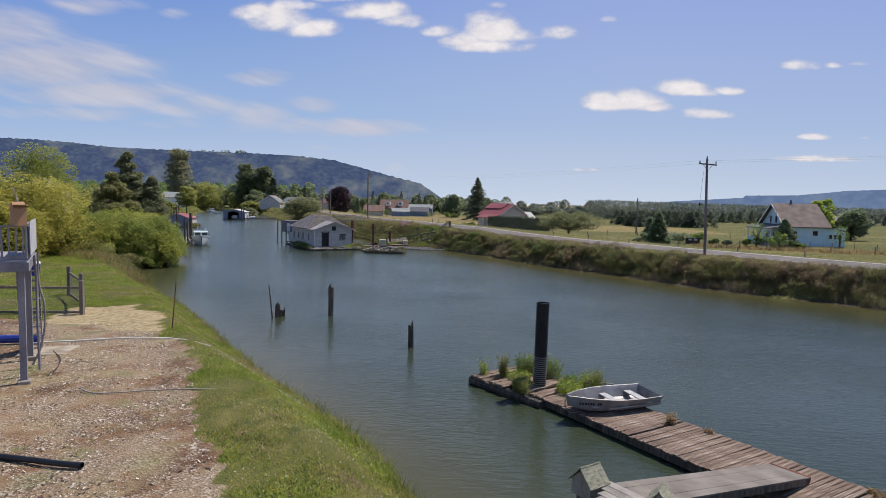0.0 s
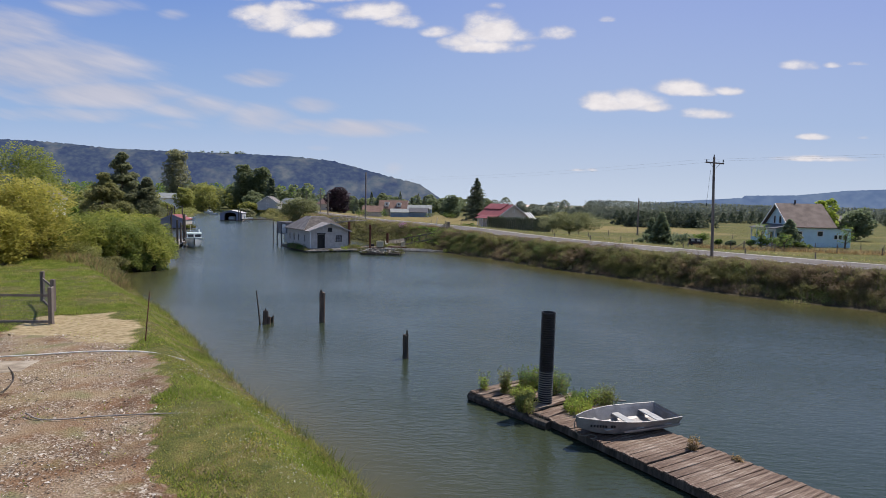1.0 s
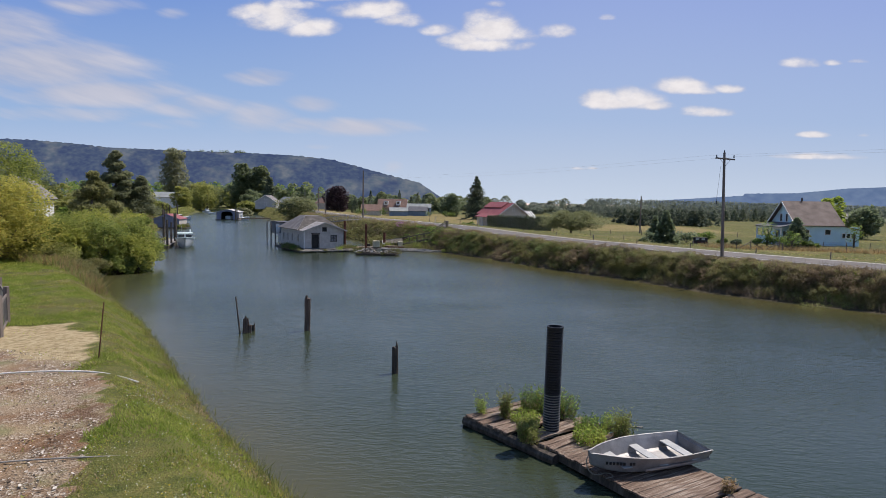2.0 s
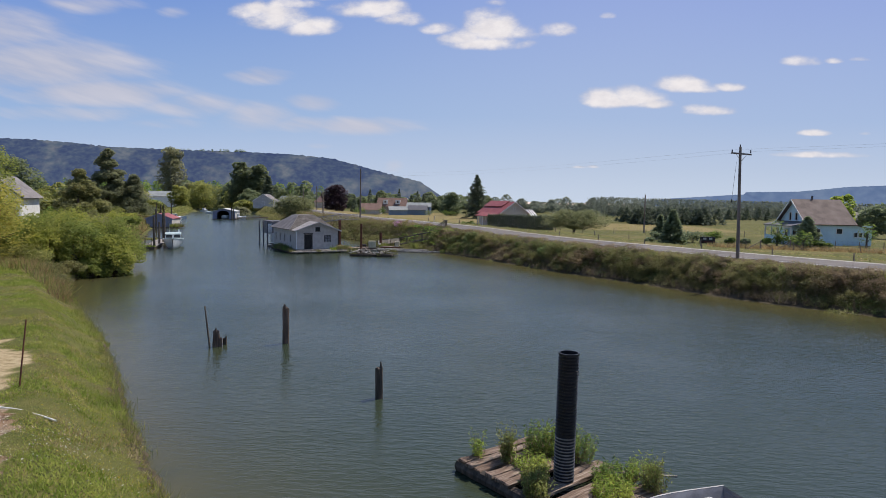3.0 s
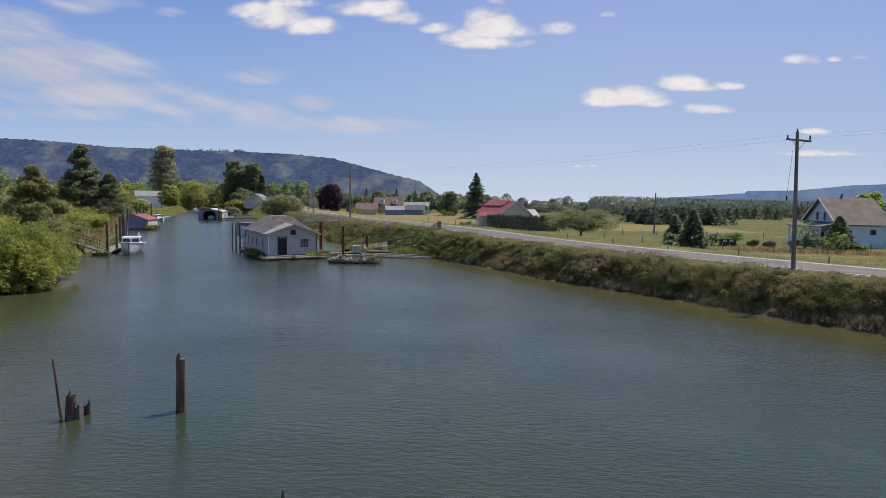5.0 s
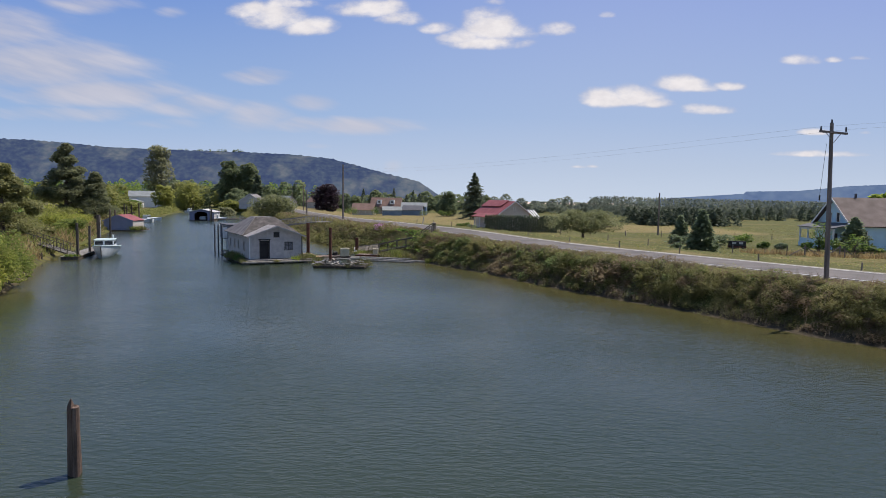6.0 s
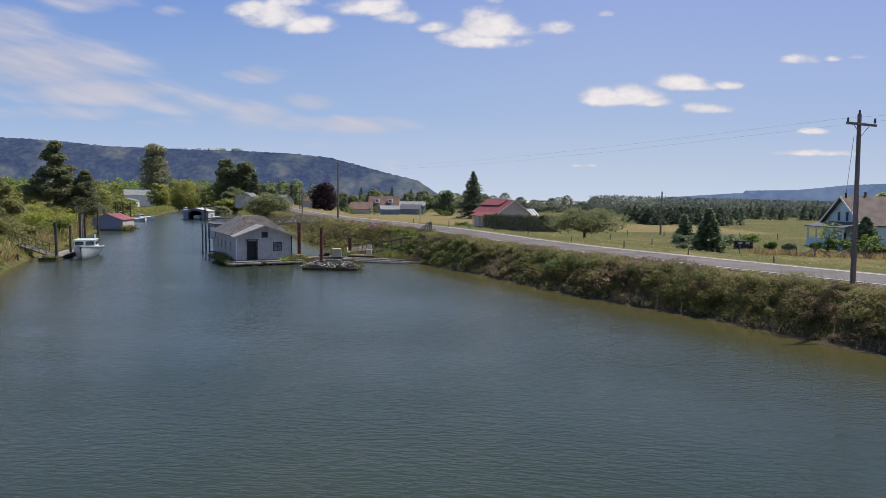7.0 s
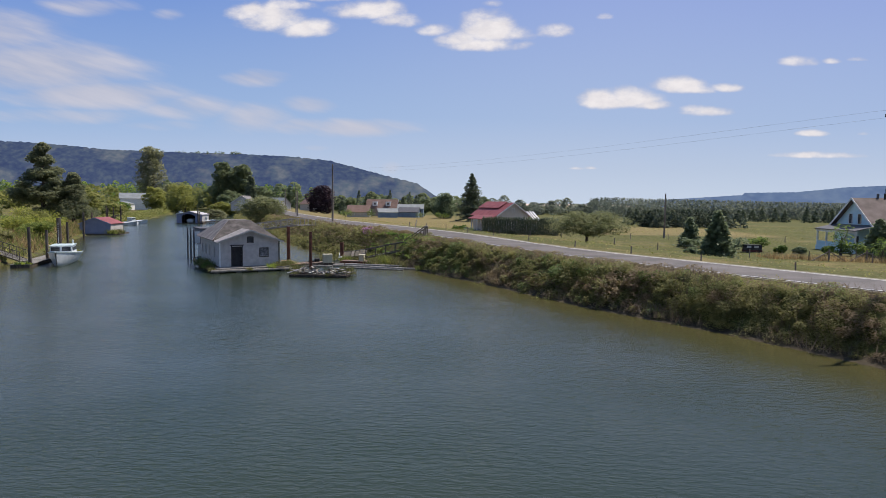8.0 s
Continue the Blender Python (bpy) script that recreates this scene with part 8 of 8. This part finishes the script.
def willow_bush(label, x, y, h, r, material, leaves, seed, z=None, leaf=0.085):
    """A rounded willow: many upright stems, and leaf sprays heaped over a dome."""
    rg = np.random.default_rng(seed + 900)
    z = ground_z(x, y) - 0.05 if z is None else z
    t = thing("willow_bush", label, "shrub", "willow bushes on the near bank", at=(x, y, z))
    bm = bmesh.new()
    sprays, N = [], 44
    for i in range(N):
        f = (i + 0.5) / N
        up_ = 1 - f * 1.02
        ring = math.sqrt(max(0.0, 1 - max(up_, 0) ** 2))
        a = i * 2.39996 + 0.5 * rg.random()
        k = 0.80 + 0.28 * rg.random()
        c = np.array([r * ring * k * math.cos(a), r * ring * k * math.sin(a), max(0.12, h * (0.06 + 0.86 * up_ * k))])
        if i % 4 == 0:
            tube(bm, (0.12 * r * math.cos(a), 0.12 * r * math.sin(a), 0), tuple(c * 0.92), 0.035, 0.01, 5)
        w = r * (0.20 + 0.12 * rg.random())
        p = shell(c, (w, w, w * 1.25), leaves // N, rg, 0.25)
        sprays.append(p)
    part("stem", bm, M["bark"], t)
    pts = np.concatenate(sprays)
    pts[:, 2] = np.maximum(pts[:, 2], 0.04)
    quads("foliage", pts, np.full(len(pts), leaf), material, t, up=0.7, long=1.5, seed=seed)
    return t


M["leaf_sallow"] = leaf_mat("sallow_leaves", [(0.11, 0.125, 0.024), (0.155, 0.165, 0.036), (0.21, 0.205, 0.055)], scale=0.7, island=0.3, trans=0.6)
M["leaf_sallow_deep"] = leaf_mat("deep_sallow_leaves", [(0.07, 0.092, 0.022), (0.105, 0.128, 0.032), (0.15, 0.162, 0.046)], scale=0.7, island=0.3, trans=0.6)
GREENS = ("leaf_sallow", "leaf_sallow_deep", "leaf_bush")
for k, (x, y, h, r) in enumerate([(-29.4, 58.4, 3.3, 1.9), (-31.2, 57.4, 3.8, 2.1), (-30.2, 60.6, 4.3, 2.2), (-32.8, 59.4, 4.0, 2.4), (-31.4, 63.4, 3.8, 2.2), (-34.6, 57.2, 3.7, 2.3),
                                  (-35.0, 61.4, 3.9, 2.5), (-37.4, 58.6, 3.4, 2.4), (-37.6, 63.0, 3.7, 2.6), (-40.0, 59.8, 2.9, 2.3), (-41.0, 64.0, 3.3, 2.6), (-43.4, 61.5, 2.6, 2.2),
                                  (-32.9, 55.6, 2.5, 1.7), (-35.4, 54.9, 2.0, 1.6), (-38.2, 56.2, 2.1, 1.7)]):
    willow_bush("rounded yellow-green willow bush crowding the near bank", x, y, h, r, M[GREENS[k % 3]], 5200, 200 + k)
willow_bush("low willow bush hanging over the water", -28.7, 58.0, 2.0, 1.25, M["leaf_sallow_deep"], 3200, 231, z=0.0)
willow_bush("low willow bush hanging over the water", -29.9, 56.6, 1.8, 1.2, M["leaf_sallow_deep"], 3200, 232, z=0.0)
for k, (x, y, h, r, mm) in enumerate([(-31.2, 52.6, 1.3, 1.5, "leaf_olive"), (-29.2, 50.4, 1.1, 1.2, "leaf_tuft"), (-33.6, 53.4, 1.5, 1.5, "leaf_olive"), (-27.0, 47.8, 0.9, 1.1, "leaf_tuft"),
                                      (-30.8, 54.6, 1.2, 1.2, "leaf_tuft"), (-36.4, 53.8, 1.2, 1.3, "leaf_olive"), (-39.4, 55.6, 1.3, 1.4, "leaf_tuft"),
                                      (-33.8, 66.6, 1.3, 1.5, "leaf_tuft"), (-36.4, 68.2, 1.5, 1.7, "leaf_olive"), (-36.0, 71.6, 1.1, 1.4, "leaf_tuft"), (-39.6, 70.8, 1.6, 1.8, "leaf_olive")]):
    shrub("weed_clump", "low brown-green weed clump before the willows", x, y, h, r, M[mm], leaf=0.06, leaves=2600, seed=240 + k, group="weed clumps before the willows")
# shrubs and long grass up the far left bank
for k, (x, y, h, r, mm) in enumerate([(-50.5, 97, 1.3, 1.8, "leaf_tuft"), (-54, 101, 1.6, 2.2, "leaf_olive"), (-58.5, 104, 1.8, 2.4, "leaf_tuft"), (-56.5, 112, 2.0, 2.0, "leaf_sallow_deep"), (-63, 112, 2.4, 2.6, "leaf_olive"),
                                      (-66, 121, 2.6, 2.6, "leaf_sallow"), (-61.5, 119, 1.6, 1.8, "leaf_olive"), (-71, 126, 2.6, 3.0, "leaf_sallow_deep"), (-70, 134, 2.4, 2.4, "leaf_sallow"), (-76, 140, 3.2, 3.0, "leaf_olive"),
                                      (-48, 104, 1.2, 1.4, "leaf_olive"), (-82, 148, 3.4, 3.2, "leaf_sallow"), (-104, 150, 3.0, 3.4, "leaf_sallow_deep"), (-96, 138, 2.4, 3.0, "leaf_olive"), (-110, 168, 3.0, 3.4, "leaf_sallow")]):
    shrub("shrub", "loose olive green shrub on the grassy slough bank", x, y, h, r, M[mm], leaf=0.17, leaves=1500, seed=260 + k, group="shrubs on the slough bank")
rgl = np.random.default_rng(91)
N_ = 120000
sx, sy = rgl.uniform(-112, -34, N_), rgl.uniform(62, 165, N_)
dl_ = seg_dist(sx, sy, SHORE_L)
keep = (dl_ > 0.1) & (dl_ < 34) & (rgl.random(N_) < np.clip(0.62 + 0.5 * wobble(sx, sy, 0.22), 0.12, 1) * np.clip(1.25 - dl_ / 34, 0.2, 1))
sx, sy, dl_ = sx[keep], sy[keep], dl_[keep]
tall = (0.35 + 0.6 * rgl.random(len(sx))) * (0.7 + 0.5 * wobble(sx, sy, 0.3, 1)) * np.where(dl_ < 3, 1.3, 1.0)
straw_ = wobble(sx, sy, 0.16, 2) + 0.5 * rgl.normal(size=len(sx)) > -0.15
lb3 = np.stack([sx, sy, np.maximum(lay(sx, sy), 0) - 0.03], 1)
tagged(blades("far_bank_grass", lb3[~straw_], tall[~straw_], M["leaf_olive"], width=0.11, lean=0.4, seed=92), "long olive green grass along the slough bank", "grass", kind="stuff")
tagged(blades("far_bank_straw", lb3[straw_], tall[straw_], M["leaf_dry"], width=0.07, lean=0.4, seed=93), "long dry straw-coloured grass on the slough bank", "grass", kind="stuff")
# grass on the near bank: short green sward, yellower and dry patches, ragged straw edge
M["grass_yellow"] = leaf_mat("yellow_grass_blades", [(0.13, 0.13, 0.03), (0.175, 0.165, 0.045), (0.23, 0.205, 0.07)], island=0.3, trans=0.6, scale=1.2)
M["grass_straw"] = leaf_mat("straw_blades", [(0.19, 0.15, 0.075), (0.25, 0.20, 0.105), (0.32, 0.26, 0.15)], island=0.4, trans=0.5, scale=1.2, gain=1.6)
rgg = np.random.default_rng(44)
N_ = 1100000
sx, sy = rgg.uniform(-42, 3, N_), rgg.uniform(5, 60, N_)
dl_ = seg_dist(sx, sy, SHORE_L)
wx_, wy_ = sx + 0.45 * wobble(sx, sy, 1.1), sy + 0.45 * wobble(sx, sy, 1.3, 3)
gr = in_poly(wx_, wy_, GRAVEL) | in_poly(wx_, wy_, EARTH)
thin = np.clip(1.25 - sy / 60, 0.35, 1)
keep = (dl_ > -0.12 - 0.22 * np.clip(wobble(sx, sy, 1.5, 2), -0.6, 1)) & (dl_ < 16) & (~gr | (rgg.random(N_) < 0.02)) & (rgg.random(N_) < thin)
sx, sy, dl_, gr = sx[keep], sy[keep], dl_[keep], gr[keep]
sz = np.maximum(lay(sx, sy), 0) - 0.02
lush = wobble(sx, sy, 0.55, 1) + 0.5 * wobble(sx, sy, 1.9, 4) + 0.35 * rgg.normal(size=len(sx))
edge_ = np.clip(1 - dl_ / 0.9, 0, 1)
hh_ = (0.035 + 0.05 * rgg.random(len(sx)) + 0.05 * np.clip(lush, 0, 1) + 0.20 * edge_ * rgg.random(len(sx)) * np.clip(0.4 + wobble(sx, sy, 1.8, 5), 0, 1.2)) * np.where(gr, 0.6, 1) * (1 + 0.03 * np.clip(sy - 25, 0, 30))
gp = np.stack([sx, sy, sz], 1)
sort_ = np.where(lush - 0.4 * edge_ > -0.25, 0, np.where(lush - 0.4 * edge_ > -0.78, 1, 2))
for kk_, (nm_, mm_, lb_) in enumerate((("bank_grass", "grass", "fresh green short grass along the near bank"), ("bank_grass_yellow", "grass_yellow", "yellowish patches in the bank grass"), ("bank_grass_dry", "grass_straw", "dry straw-coloured blades in the bank grass"))):
    q = sort_ == kk_
    tagged(blades(nm_, gp[q], hh_[q], M[mm_], width=0.018, lean=0.6, seed=4 + kk_), lb_, "grass", kind="stuff")
# clover leaves with white and yellow heads near the water
N_ = 26000
sx, sy = rgg.uniform(-9.5, 1.5, N_), rgg.uniform(8, 23, N_)
dl_ = seg_dist(sx, sy, SHORE_L)
keep = (dl_ > 0.25) & (dl_ < 7) & ~in_poly(sx, sy, GRAVEL)
sx, sy = sx[keep], sy[keep]
cz = lay(sx, sy)
tagged(quads("clover", np.stack([sx, sy, cz + 0.03 + 0.05 * rgg.random(len(sx))], 1), rgg.uniform(0.007, 0.016, len(sx)), M["grass"], up=2.2, seed=13), "low clover leaves in the bank grass", "clover", kind="stuff")
for nm_, lb_, cols_, kk_, lim in (("white_flowers", "small white clover heads in the grass", [(0.5, 0.5, 0.42), (0.62, 0.62, 0.56)], 2, 0.30), ("yellow_flowers", "small yellow flowers in the grass", [(0.40, 0.28, 0.02), (0.52, 0.40, 0.04)], 5, 0.42)):
    pick = (wobble(sx, sy, 0.9, kk_) + 0.3 * rgg.normal(size=len(sx)) > lim) & (rgg.random(len(sx)) < 0.42)
    tagged(quads(nm_, np.stack([sx[pick], sy[pick], cz[pick] + 0.10], 1), rgg.uniform(0.011, 0.022, pick.sum()), leaf_mat(nm_ + "_petals", cols_, island=0.6, gain=1.2), up=2.0, seed=3), lb_, "flowers", kind="stuff")
# taller weeds at the waterline
sw_ = along(SHORE_L, 0.25)
sw_ = sw_[(sw_[:, 1] > 8) & (sw_[:, 1] < 47)]
wl = []
for x, y in sw_:
    k = int(64 * max(0.05, noise.noise((x * 0.9, y * 0.9, 5)) + 0.25))
    wl.append(np.stack([x - 0.1 + 0.16 * rgg.normal(size=k), y + 0.16 * rgg.normal(size=k), np.full(k, 0.05)], 1))
wl = np.concatenate(wl)
wl[:, 2] = np.maximum(lay(wl[:, 0], wl[:, 1]), 0.0)
tagged(blades("shore_reeds", wl, 0.14 + 0.34 * rgg.random(len(wl)), M["leaf_olive"], width=0.009, lean=0.45, seed=12), "uneven olive green reeds at the waterline", "reeds", kind="stuff")
# loose stones, bark chips and low sprigs on the gravel yard
N_ = 42000
sx, sy = rgg.uniform(-20, -1.5, N_), rgg.uniform(6, 23, N_)
keep = in_poly(sx, sy, GRAVEL)
st_pts = np.stack([sx[keep], sy[keep], lay(sx[keep], sy[keep]) + 0.014], 1)
big_ = rgg.random(len(st_pts)) ** 3
tagged(quads("wood_chips", st_pts, 0.010 + 0.040 * big_, mat("pale_chips", [(0.08, 0.055, 0.038), (0.22, 0.17, 0.125), (0.52, 0.47, 0.40)], scale=3, island=1.1), up=2.2, seed=5), "loose pale stones and wood chips", "gravel", kind="stuff")
N_ = 9000
sx, sy = rgg.uniform(-20, -1.5, N_), rgg.uniform(6, 23, N_)
keep = in_poly(sx, sy, GRAVEL) & (wobble(sx, sy, 1.2, 6) + 0.3 * rgg.normal(size=N_) > 0.55)
tagged(quads("yard_sprigs", np.stack([sx[keep], sy[keep], lay(sx[keep], sy[keep]) + 0.03], 1), rgg.uniform(0.012, 0.03, keep.sum()), M["leaf_tuft"], up=1.4, seed=15), "low grey-green sprigs growing in the gravel", "weeds", kind="stuff")
# rough tufts over the fields
N_ = 90000
sx, sy = rgg.uniform(-30, 130, N_), rgg.uniform(50, 240, N_)
rd2 = -seg_dist(sx, sy, ROAD_NEAR)
keep = (rd2 > ROAD_W + 1.2) & (rgg.random(N_) < np.clip(0.30 + 0.75 * wobble(sx, sy, 0.13, 1) + 0.3 * wobble(sx, sy, 0.6), 0.02, 1))
sx, sy = sx[keep], sy[keep]
tz = lay(sx, sy) + 0.04 + 0.16 * rgg.random(len(sx))
half = rgg.random(len(sx)) < 0.72
tp = np.stack([sx, sy, tz], 1)
tagged(quads("field_grass", tp[half], rgg.uniform(0.05, 0.14, half.sum()), M["leaf_olive"], up=1.2, seed=61), "uneven olive green field grass", "grass", kind="stuff")
tagged(quads("dry_field_grass", tp[~half], rgg.uniform(0.04, 0.1, (~half).sum()), M["leaf_dry"], up=1.2, seed=62), "tufts of dry straw-coloured field grass", "grass", kind="stuff")
# dry grass on the verge
N_ = 34000
pl = np.array(offset_line(ROAD, 0))
idx = rgg.integers(0, len(pl), N_)
sd_ = rgg.uniform(-2.4, -0.9, N_)
lp = np.array(offset_line(ROAD, 1.0)) - pl
sx, sy = pl[idx, 0] + lp[idx, 0] * sd_ + rgg.normal(size=N_), pl[idx, 1] + lp[idx, 1] * sd_ + rgg.normal(size=N_) * 1.2
rd2 = -seg_dist(sx, sy, ROAD_NEAR)
keep = (rd2 < -0.5) & (sy > 30) & (sy < 260)
sx, sy = sx[keep], sy[keep]
tagged(blades("verge_grass", np.stack([sx, sy, lay(sx, sy) - 0.05], 1), 0.3 + 0.55 * rgg.random(len(sx)) * (0.6 + 0.4 * wobble(sx, sy, 0.4)), M["leaf_stalk"], width=0.018, lean=0.4, seed=7), "dry brown verge grass above the brambles", "grass", kind="stuff")
# thin stalks over the brambles and pale weeds in the shallows below them
dk = along(SHORE_R, 0.3)
dk = dk[(dk[:, 1] > 22) & (dk[:, 1] < 95)]
tn = np.gradient(dk, axis=0)
tn /= np.linalg.norm(tn, axis=1)[:, None]
nr = np.stack([tn[:, 1], -tn[:, 0]], 1)
N_ = 20000
idx = rgg.integers(0, len(dk), N_)
dd = rgg.uniform(0.0, 3.6, N_)
q = dk[idx] + nr[idx] * dd[:, None] + 0.15 * rgg.normal(size=(N_, 2))
keep = (wobble(q[:, 0], q[:, 1], 0.35, 2) + 0.4 * rgg.normal(size=N_) > 0.1) & (-seg_dist(q[:, 0], q[:, 1], ROAD_NEAR) < -0.4)
q = q[keep]
tagged(blades("dike_stalks", np.column_stack([q, np.maximum(lay(q[:, 0], q[:, 1]), 0) + 0.15]), 0.35 + 0.45 * rgg.random(len(q)), M["leaf_stalk"], width=0.012, lean=0.35, seed=71), "thin dry seed stalks rising over the brambles", "weeds", kind="stuff")
N_ = 12000
idx = rgg.integers(0, len(dk), N_)
q = dk[idx] - nr[idx] * np.abs(0.28 * rgg.normal(size=N_))[:, None] + 0.1 * rgg.normal(size=(N_, 2))
q = q[wobble(q[:, 0], q[:, 1], 0.45, 4) + 0.25 * wobble(q[:, 0], q[:, 1], 2.3, 1) > 0.62]
tagged(quads("water_weeds", np.column_stack([q, 0.02 + 0.2 * rgg.random(len(q)) ** 2]), rgg.uniform(0.03, 0.07, len(q)), M["leaf_olive"], up=2.0, seed=72), "pale green weeds in the shallows under the dike", "weeds", kind="stuff")
# short green grass on the verge beside the asphalt
N_ = 40000
idx = rgg.integers(0, len(pl), N_)
sd_ = -0.3 - 1.5 * rgg.random(N_) ** 1.4
sx, sy = pl[idx, 0] + lp[idx, 0] * sd_ + 1.2 * rgg.normal(size=N_), pl[idx, 1] + lp[idx, 1] * sd_ + 1.6 * rgg.normal(size=N_)
rd2 = -seg_dist(sx, sy, ROAD_NEAR)
keep = (rd2 < -0.35) & (rd2 > -2.6) & (sy > 25) & (sy < 66)
sx, sy = sx[keep], sy[keep]
tagged(blades("verge_lawn", np.stack([sx, sy, lay(sx, sy) - 0.02], 1), 0.10 + 0.16 * rgg.random(len(sx)), M["grass"], width=0.03, lean=0.5, seed=8), "short green grass on the road verge", "grass", kind="stuff")
# seed weeds and brambles along the dike's crest, hiding the near edge of the road in places
N_ = 150000
near_ = np.nonzero((pl[:, 1] > 26) & (pl[:, 1] < 128))[0]
idx = rgg.choice(near_, N_)
sd_ = -0.55 - 1.5 * rgg.random(N_)
sx, sy = pl[idx, 0] + lp[idx, 0] * sd_ + 1.2 * rgg.normal(size=N_), pl[idx, 1] + lp[idx, 1] * sd_ + 1.6 * rgg.normal(size=N_)
rd2 = -seg_dist(sx, sy, ROAD_NEAR)
tuft_ = wobble(sx, sy, 0.5, 3) + 0.5 * wobble(sx, sy, 1.6, 1)
keep = (rd2 < -0.35) & (rd2 > -2.4) & (sy > 28) & (sy < 125) & (tuft_ + 0.4 * rgg.normal(size=N_) > -0.1)
sx, sy, tuft_ = sx[keep], sy[keep], tuft_[keep]
rise = (0.08 + 0.50 * np.clip(tuft_, 0, 1.1)) * rgg.random(len(sx)) ** 0.6
cp_ = np.stack([sx, sy, lay(sx, sy) + 0.03 + rise], 1)
brown_ = wobble(sx, sy, 0.27, 5) + 0.35 * rgg.normal(size=len(sx)) > 0.0
tagged(quads("crest_weeds", cp_[brown_], rgg.uniform(0.035, 0.07, brown_.sum()), M["leaf_brown"], up=0.6, long=1.5, seed=81), "brown seeding weeds along the dike crest", "weeds", kind="stuff")
tagged(quads("crest_brambles", cp_[~brown_], rgg.uniform(0.035, 0.07, (~brown_).sum()), M["leaf_bramble"], up=0.9, seed=82), "olive brambles along the dike crest", "brambles", kind="stuff")
# tall dry grass along the farmhouse fence and before the willows
N_ = 26000
sx, sy = rgg.uniform(42, 96, N_), rgg.uniform(86, 108, N_)
fline = np.interp(sx, [42, 52, 60, 72, 95], [103.5, 99, 96, 93, 88])
keep = np.abs(sy - fline - 1.5) < 1.2 + 1.4 * rgg.random(N_)
sx, sy = sx[keep], sy[keep]
tagged(blades("fence_grass", np.stack([sx, sy, lay(sx, sy) - 0.03], 1), 0.35 + 0.6 * rgg.random(len(sx)), M["leaf_dry"], width=0.05, lean=0.35, seed=83), "tall dry grass along the paddock fence", "grass", kind="stuff")
N_ = 60000
sx, sy = rgg.uniform(-43, -22, N_), rgg.uniform(41, 60, N_)
fline = np.interp(sx, [-42, -36, -30.5, -26, -22], [58.5, 54.0, 51.0, 47.0, 42.6])
keep = (np.abs(sy - fline) < 1.0 + 1.9 * rgg.random(N_)) & (seg_dist(sx, sy, SHORE_L) > 0.1)
sx, sy = sx[keep], sy[keep]
foot = np.stack([sx, sy, np.maximum(lay(sx, sy), 0) - 0.03], 1)
fh_ = (0.35 + 0.75 * rgg.random(len(sx))) * np.clip(0.75 + 0.4 * wobble(sx, sy, 0.6, 2), 0.3, 1.2)
dry_ = wobble(sx, sy, 0.5, 4) + 0.5 * rgg.normal(size=len(sx)) > 0.0
tagged(blades("willow_foot_straw", foot[dry_], fh_[dry_], M["leaf_dry"], width=0.03, lean=0.45, seed=84), "tall yellowed grass before the willows", "grass", kind="stuff")
tagged(blades("willow_foot_grass", foot[~dry_], fh_[~dry_], M["leaf_olive"], width=0.035, lean=0.45, seed=85), "tall olive grass before the willows", "grass", kind="stuff")
